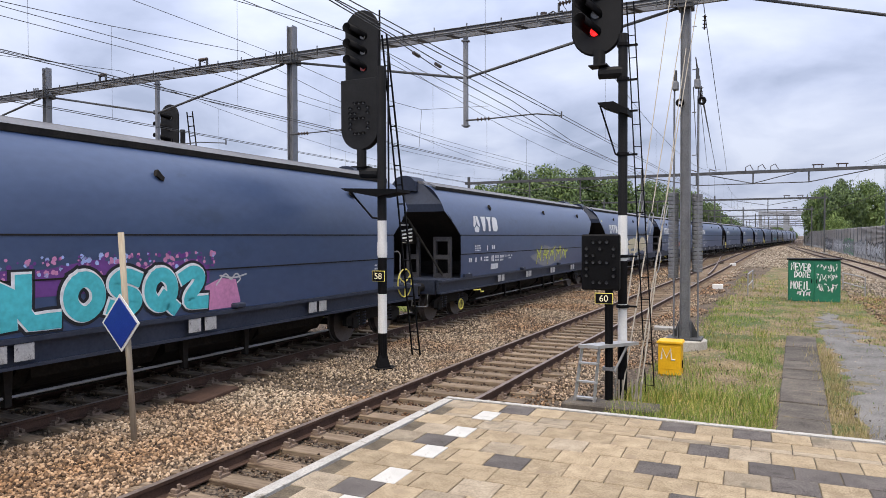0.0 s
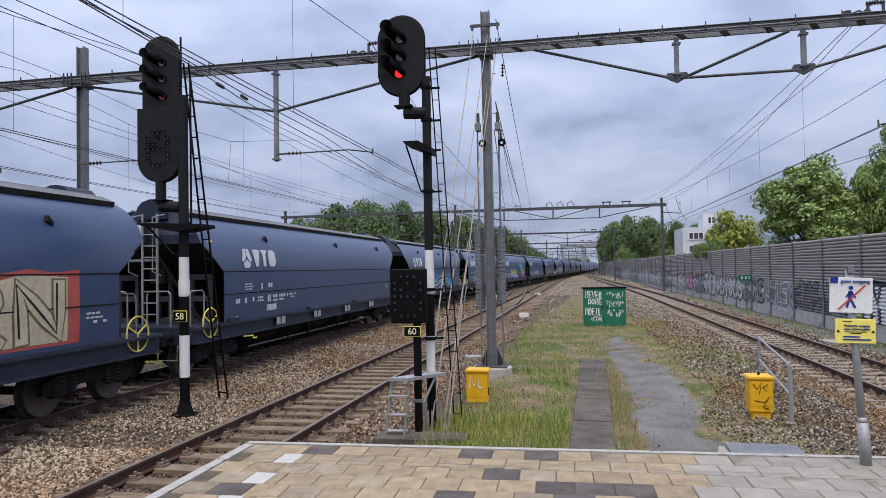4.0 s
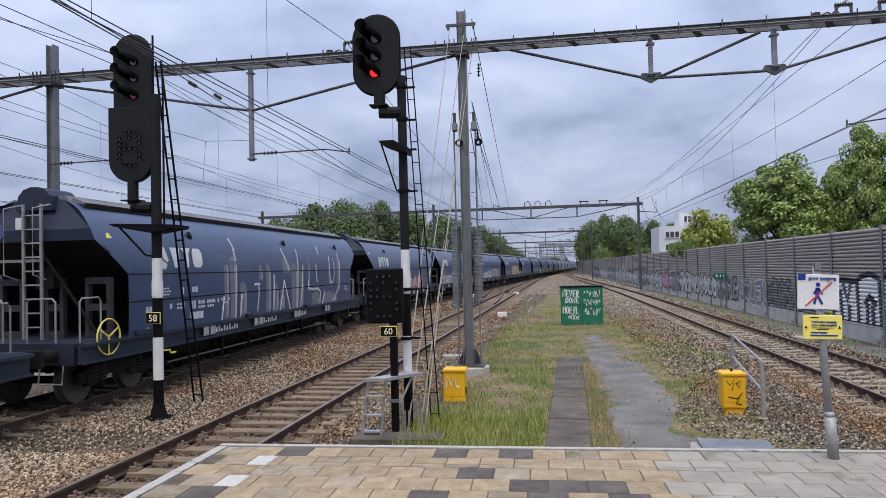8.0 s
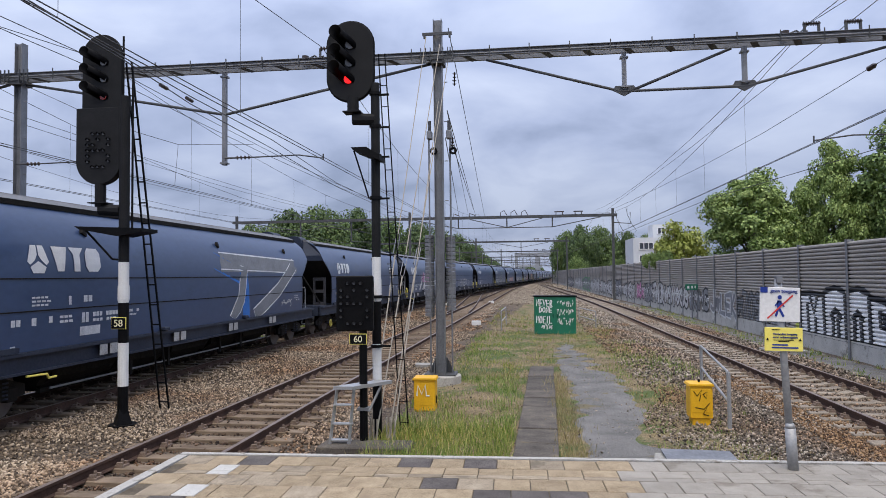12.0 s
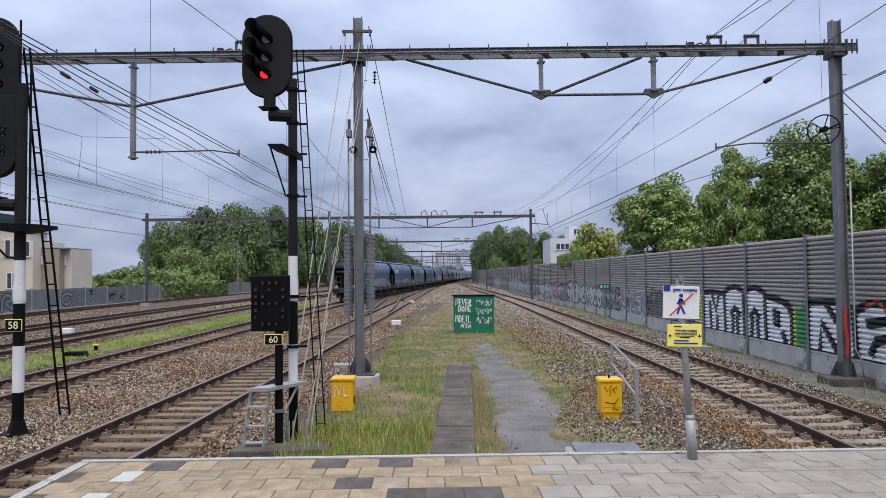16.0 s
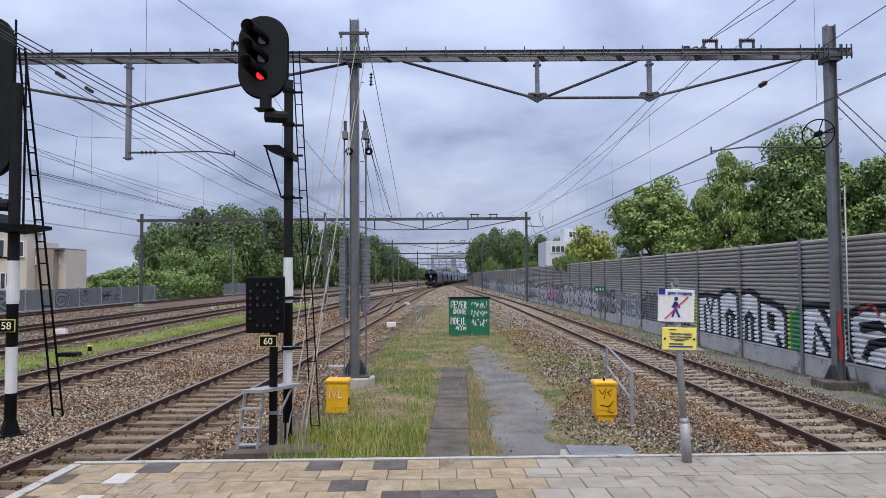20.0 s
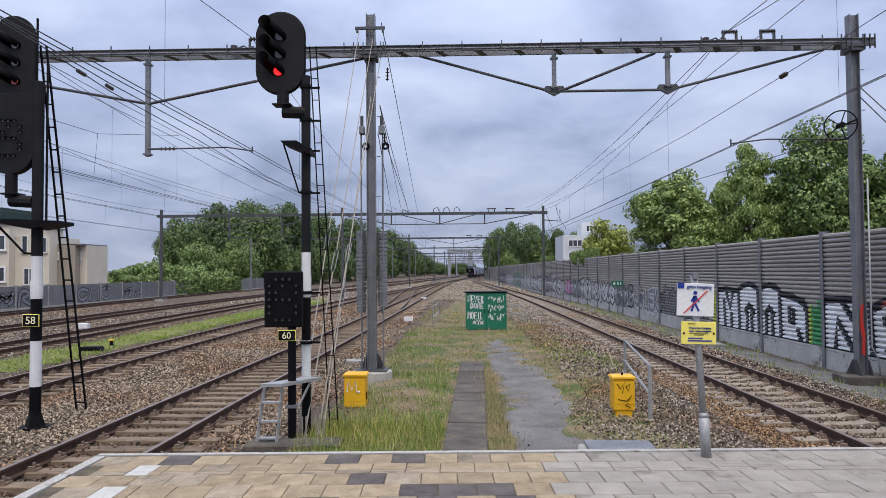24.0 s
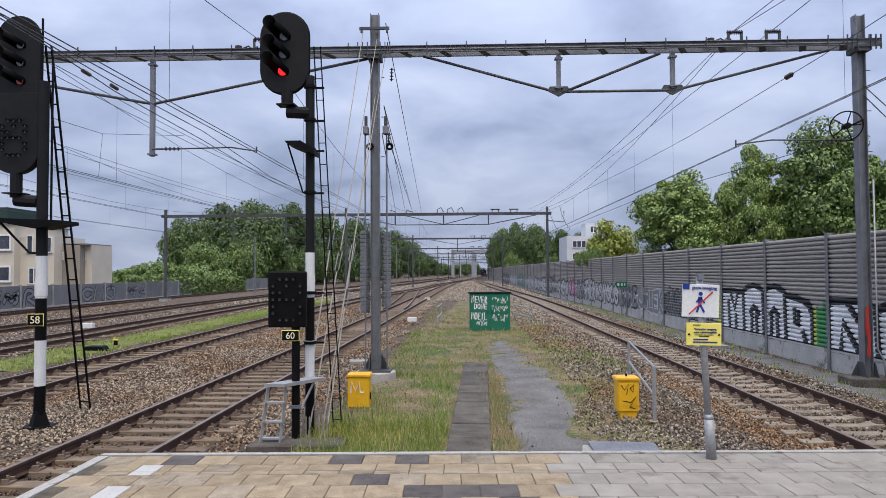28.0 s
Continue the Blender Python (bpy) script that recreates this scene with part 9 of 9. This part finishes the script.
TOPS = [(27.55, 0.8), (26.6, 0.86), (25.6, 0.8), (25.3, 0.98), (24.7, 1.08), (24.1, 0.98), (23.9, 0.8), (23.6, 1.0), (23.1, 1.08), (22.6, 0.98), (22.3, 0.8), (21.6, 0.74), (20.95, 0.6), (20.75, 0.35)]
barrier_field([(y + 0.2 - 0.4 * (27.55 - y) / 6.8, z + 0.19) for y, z in TOPS], -0.6, S_BLACK, 0.002)
barrier_field(TOPS, -0.48, S_WHITE, 0.005)
barrier_lines([[(27.0, 0.5), (26.9, -0.5)], [(26.75, 0.82), (26.4, 0.2), (26.15, 0.8)], [(26.3, 0.0), (26.3, -0.5)], [(25.6, 0.8), (25.55, -0.5)], [(25.0, 0.2), (24.7, 0.42), (24.3, 0.2)], [(24.9, -0.5), (24.85, 0.1)], [(24.5, 0.05), (24.45, -0.5)], [(23.95, 0.85), (23.9, -0.5)], [(23.4, 0.2), (23.1, 0.42), (22.8, 0.2)], [(23.35, -0.5), (23.3, 0.1)], [(22.9, 0.05), (22.85, -0.5)], [(22.35, 0.9), (22.3, -0.5)], [(21.7, 0.45), (21.7, 0.05), (21.45, 0.02), (21.45, 0.4)], [(21.2, -0.2), (21.0, -0.5)]], 0.25, S_BLACK, 0.008)
barrier_block(21.0, 20.4, -0.5, 0.62, S_LIME)
barrier_block(20.4, 19.85, -0.5, 0.6, S_GREEN)
barrier_lines([[(19.95, 0.75), (19.85, -0.5)]], 0.16, S_GREEN, 0.010)
barrier_lines([[(19.8, 0.85), (19.72, -0.5)]], 0.10, S_WHITE, 0.010)
TOPS = [(19.6, 0.72), (18.8, 0.76), (17.9, 0.78), (17.3, 0.6), (16.8, 0.8), (15.6, 0.86), (14.9, 0.7), (14.6, 0.3)]
barrier_field([(y + 0.15, z + 0.19) for y, z in TOPS], -0.6, S_BLACK, 0.002)
barrier_field(TOPS, -0.48, S_WHITE, 0.005)
barrier_lines([[(19.1, -0.5), (19.0, 0.3), (18.2, -0.5)], [(18.7, 0.78), (18.1, 0.2), (18.0, 0.78)], [(17.5, 0.7), (17.4, -0.5)], [(16.9, 0.4), (16.2, 0.5), (15.7, 0.2), (16.6, 0.0), (16.8, -0.3)], [(15.9, -0.5), (15.4, -0.1), (15.2, 0.4)]], 0.26, S_BLACK, 0.008)
barrier_lines([[(17.0, 0.8), (16.5, 1.0), (16.2, 0.75)], [(15.2, 0.9), (14.9, 0.6)]], 0.10, S_RED, 0.011)
barrier_block(14.6, 13.4, -0.5, 0.8, S_PINK)
barrier_word("AO", 14.4, 11.2, -0.45, 0.85, 0.36, S_SILVER, S_BLACK, 1.5)
for y0, y1, word, c, e in ((31.2, 28.7, "KSE~", S_GREY, S_BLACK), (35.5, 31.4, "~ZOSA", S_GREY, S_BLACK), (40.5, 35.8, "J~LEK", S_CHALK, S_SILVER), (45.5, 41, "ROMS", S_GREY, S_BLACK), (53.5, 46, "HSYOCG", S_SILVER, S_BLACK), (58, 54, "TMER", S_SILVER, S_BLACK), (62, 58.3, "HASE", S_GREY, S_BLACK), (66, 62.5, "RO~", S_PINK, S_BLACK), (74, 67, "~OVENS", S_SILVER, S_BLACK), (82, 75, "NESKA", S_GREY, S_BLACK), (94, 83, "SROMAKE", S_SILVER, S_BLACK), (106, 95, "~ANE~S", S_SILVER, S_GREY), (120, 107, "GOTERS", S_GREY, S_GREEN), (136, 121, "MAKSON", S_SILVER, S_GREY), (155, 138, "TORSAN", S_GREY, S_BLACK)):
    barrier_word(word, y0, y1, -0.45, rg.uniform(0.55, 0.85), 0.22 + 0.004 * (y0 - 30), c, e, 1.75, 0.1, 0.02)
    if y0 > 44:
        barrier_word("~" * len(word), y0 + 0.3, y1 - 0.3, -0.4, rg.uniform(0.6, 0.9), 0.05 + 0.0012 * (y0 - 30), S_WHITE, None, 1.0, 0.15, 0.02)
for y0, y1, word in ((52, 46, "S~R"), (64, 58, "CMO"), (70.5, 66, "~A")):
    wall_paint(fw, letters(word, y1, y0, -0.6, 0.5, wobble=0.08, rng=rg), 0.26, S_CHALK, S_BLACK, on_far_wall, 1.6)

# tags on the green cabinet's door
def on_cabinet(u, v, d):
    return Vector((u, -0.428 - d, v))


for word, u0, u1, v0, v1 in (("NEVER", -0.84, -0.1, 1.3, 1.58), ("DONE", -0.72, -0.12, 1.02, 1.24), ("MOEIL", -0.84, -0.14, 0.55, 0.85), ("~Y~", -0.6, -0.12, 0.28, 0.48)):
    wall_paint(cab, letters(word, u0, u1, v0, v1, rise=-0.01, wobble=0.06, rng=rg), 0.045, S_WHITE, None, on_cabinet)

# small green sign by the barrier
gs = thing("location_sign", "small green and white sign on a thin grey post", "sign", (9.9, 43.5, 0))
bm = B()
rod(bm, (0, 0, -1.1), (0, 0, 1.05), 0.035, 8)
part("post", bm, GALV, gs)
bm = B()
box(bm, (0.0, -0.03, 0.85), (0.75, 0.02, 0.36))
part("board", bm, GREENBOX, gs)
for dx, w_ in ((-0.2, 0.12), (0.02, 0.08), (0.2, 0.06)):
    bm = B()
    box(bm, (dx, -0.045, 0.85), (w_, 0.01, 0.16))
    part("symbol_bar", bm, WHITE, gs)

# low block and its wing beyond the far wall
PLASTER = material("cream_plastered_wall", (0.58, 0.52, 0.42), (0.68, 0.62, 0.51), rough=0.92, scale=0.6, fine=20, bump=0.15)
PLASTER_DARK = material("taupe_plastered_wall", (0.29, 0.25, 0.2), (0.37, 0.32, 0.26), rough=0.92, scale=0.6, fine=20, bump=0.15)
GLASS = material("dark_window_glass", (0.03, 0.035, 0.045), (0.09, 0.10, 0.12), rough=0.08, scale=0.8, fine=4, bump=0)
GREENROOF = material("dark_green_roof_screen", (0.012, 0.035, 0.028), (0.022, 0.055, 0.045), rough=0.7, scale=2)


def window(parent, x, y, z, w, h, panes=2, fr=0.09):
    b = B()
    for dx in (-w / 2 + fr / 2, w / 2 - fr / 2):
        box(b, (x + dx, y - 0.04, z), (fr, 0.14, h))
    for dz in (-h / 2 + fr / 2, h / 2 - fr / 2):
        box(b, (x, y - 0.04, z + dz), (w - 2 * fr, 0.14, fr))
    for k in range(1, panes):
        box(b, (x - w / 2 + w * k / panes, y - 0.035, z), (fr * 1.3, 0.12, h - 2 * fr))
    o = part("window", b, WHITE, parent)
    for k in range(panes):
        b = B()
        box(b, (x - w / 2 + w * (k + 0.5) / panes, y - 0.01, z), (w / panes - fr, 0.04, h - 2 * fr))
        part("pane", b, GLASS, o)
    b = B()
    box(b, (x, y - 0.08, z - h / 2 - 0.04), (w + 0.16, 0.2, 0.07))
    part("sill", b, CONCRETE, o)


hs = thing("apartment_block", "cream plastered two-storey block with white-framed windows and flat roof", "building")
bm = B()
box(bm, (-69, 77, 3.05), (41, 10, 8.1))
part("wall", bm, PLASTER, hs)
bm = B()
box(bm, (-69, 77, 7.15), (41.4, 10.4, 0.18))
part("roof", bm, WALLGREY, hs)
bm = B()
box(bm, (-70, 78, 8.2), (38, 7, 2.0))
part("roof_screen", bm, GREENROOF, hs, "dark green rooftop screen")
x = -50.3
while x > -88:
    for z in (5.15, 1.75):
        window(hs, x, 72.0, z, 3.05, 1.8, 2, 0.2)
    x -= 3.75
wing = thing("building_wing", "lower taupe and cream wing with a few white windows", "building")
bm = B()
box(bm, (-46.6, 76, 2.4), (3.8, 6, 6.8))
part("wall", bm, PLASTER, wing)
bm = B()
box(bm, (-45.0, 76.7, 2.0), (4.6, 4.4, 6.0))
part("side_wall", bm, PLASTER_DARK, wing)
bm = B()
box(bm, (-43.6, 77.7, 1.85), (3.4, 4.4, 6.2))
part("end_wall", bm, PLASTER, wing)
bm = B()
box(bm, (-44.6, 77.2, 5.0), (5.2, 5.4, 0.16))
part("roof", bm, WALLGREY, wing)
for x, y, z, w_, h_, n_ in ((-47.4, 73, 5.0, 0.7, 1.9, 1), (-45.6, 73, 4.9, 1.3, 1.7, 2), (-46.9, 73, 1.5, 1.2, 1.8, 2), (-45.0, 74.5, 3.7, 0.9, 0.9, 1), (-42.9, 75.5, 3.7, 0.7, 1.0, 1)):
    window(wing, x, y, z, w_, h_, n_)
wb = thing("office_block", "white office block with grey window bands and a roof tower", "building")
WHITEWALL = material("white_facade", (0.55, 0.57, 0.6), (0.66, 0.68, 0.7), rough=0.8, scale=0.5)
bm = B()
box(bm, (28.4, 156, 4.2), (12, 12, 10.4))
part("wall", bm, WHITEWALL, wb)
bm = B()
box(bm, (29.6, 158, 10.9), (4.4, 6, 3.2))
part("tower", bm, WHITEWALL, wb)
for z in (2.2, 4.9, 7.6):
    for x in (25.1, 28.5, 31.9):
        window(wb, x, 150, z, 3.0, 1.5, 3, 0.12)
window(wb, 29.2, 155, 11.1, 1.6, 1.5, 2, 0.12)

# ---- further portals down the line ----
def far_portal(y, xs, hangs=None, mat=GALV_DARK, truss=()):
    o = thing("far_portal", "dark steel overhead line portal farther down the tracks", "portal", (0, y, 0), "portals down the line")
    b = B()
    for dy in (-0.14, 0.14):
        box(b, ((xs[0] + xs[-1]) / 2, dy, 7.3), (abs(xs[-1] - xs[0]) + 0.8, 0.05, 0.26))
    part("beam", b, mat, o)
    for x in xs:
        b = B()
        box(b, (x, 0, 3.45), (0.22, 0.24, 9.0))
        part("column", b, mat, o)
        b = B()
        box(b, (x, 0, -0.95), (0.9, 0.8, 0.35))
        part("concrete_base", b, CONCRETE, o)
    for m in hangs or [(a + c) / 2 for a, c in zip(xs, xs[1:])]:
        b = B()
        box(b, (m, 0, 6.2), (0.12, 0.12, 2.2))
        part("hanger", b, mat, o)
        b = B()
        chain(b, [(m - 4.5, 0, 7.1), (m, 0, 6.3), (m + 4.5, 0, 7.1)], 0.04, 6)
        part("tie_rod", b, mat, o)
        b = B()
        chain(b, [(m, 0, 5.2), (m + 2.2, 0, 5.1)], 0.03, 5)
        part("arm", b, mat, o)
    for x in truss:
        b = B()
        box(b, (x, 0, 6.75), (0.12, 0.12, 0.95))
        part("hanger", b, mat, o)
    if truss:
        b = B()
        chain(b, [(truss[0] - 4.3, 0, 7.15), (truss[0], 0, 6.28), (truss[-1], 0, 6.28), (truss[-1] + 4.6, 0, 7.15)], 0.045, 6)
        part("tie_rod", b, mat, o)
        b = B()
        chain(b, [(truss[1] - 3.6, 0, 7.15), (truss[1], 0, 6.3), (truss[1] + 3.4, 0, 7.15)], 0.04, 6)
        part("tie_rod", b, mat, o)
        for x in (-7.2, -5.6, -2.6, -1.6, -0.6):
            b = B()
            chain(b, [(x, 0, 7.4), (x, 0, 7.75), (x + 0.35, 0, 7.95 if x > -3 else 7.6), (x + 0.6, 0, 7.5)], 0.04, 5)
            part("switch_horn", b, INSUL, o)
        b = B()
        chain(b, [(xs[0] - 0.1, -0.1, 6.6), (xs[0] + 1.6, -0.1, 6.45), (xs[0] + 1.6, -0.1, 7.5)], 0.05, 6)
        part("bracket", b, mat, o)
    for x in (xs[0] - 3.2, xs[0] - 5.0):
        b = B()
        for s in (-0.3, 0.3):
            box(b, (x + s, 0, 7.55), (0.08, 0.08, 0.3))
        box(b, (x, 0, 7.72), (0.9, 0.1, 0.1))
        part("wire_support", b, INSUL, o)
    return o


far_portal(66, [8.0, -11.5, -29.3], hangs=[-17.4, -22.6], truss=(-6.7, -2.0, 2.34))
far_portal(115, [6.4, -8.7, -26.0])
far_portal(164, [6.9, -6.4, -20.5])
far_portal(213, [7.4, -5.0, -17.5])
far_portal(262, [10.5, -2.0, -14.0])
far_portal(311, [14.0, 1.0, -10.5])
far_portal(360, [17.5, 4.0, -7.5])
far_portal(430, [22.0, 8.0, -3.5])
for x, y, h_ in ((-28.5, 92, 6.5), (-14, 140, 7.5), (-12, 180, 7.5), (-20, 118, 6.0), (20.2, 66, 7.0)):
    b = B()
    rod(b, (0, 0, -1.1), (0, 0, h_), 0.11, 10, 0.07)
    lp = thing("line_mast", "slim grey steel mast beside the far tracks", "mast", (x, y, 0), "slim masts")
    part("pole", b, GALV, lp)
    b = B()
    box(b, (0, 0, h_ - 0.7), (1.2, 0.08, 0.08))
    part("cross_arm", b, GALV_DARK, lp)
    b = B()
    chain(b, [(0, 0, h_ - 1.4), (-1.4, 0, h_ - 0.9), (-1.4, 0, h_ - 0.3)], 0.04, 5)
    part("bracket", b, GALV_DARK, lp)

# foot of the far view: gantry of pale steel across the line
gt = thing("gantry", "pale steel gantry across the line far ahead", "gantry", (4, 330, 0))
PALE = material("pale_grey_steelwork", (0.24, 0.26, 0.29), (0.36, 0.38, 0.41), rough=0.6, scale=1)
for x, w_ in ((-9.6, 1.4), (0.6, 2.4), (10.6, 1.0)):
    b = B()
    box(b, (x, 0, 5.5), (w_, 1.2, 13.2))
    part("column", b, PALE, gt)
for z, h_, x0, x1 in ((11.5, 1.6, -10.4, 11.2), (5.8, 0.9, -9.0, 2.7)):
    b = B()
    box(b, ((x0 + x1) / 2, 0, z), (x1 - x0, 1.5, h_))
    part("deck", b, PALE, gt)
for x in np.arange(-8.0, -0.9, 1.7):
    b = B()
    box(b, (float(x), -0.3, 8.8), (0.25, 0.2, 4.6))
    part("railing_post", b, PALE, gt)
b = B()
box(b, (-6.0, -0.2, 2.6), (0.5, 0.4, 7.2))
part("leg", b, PALE, gt)


motions()
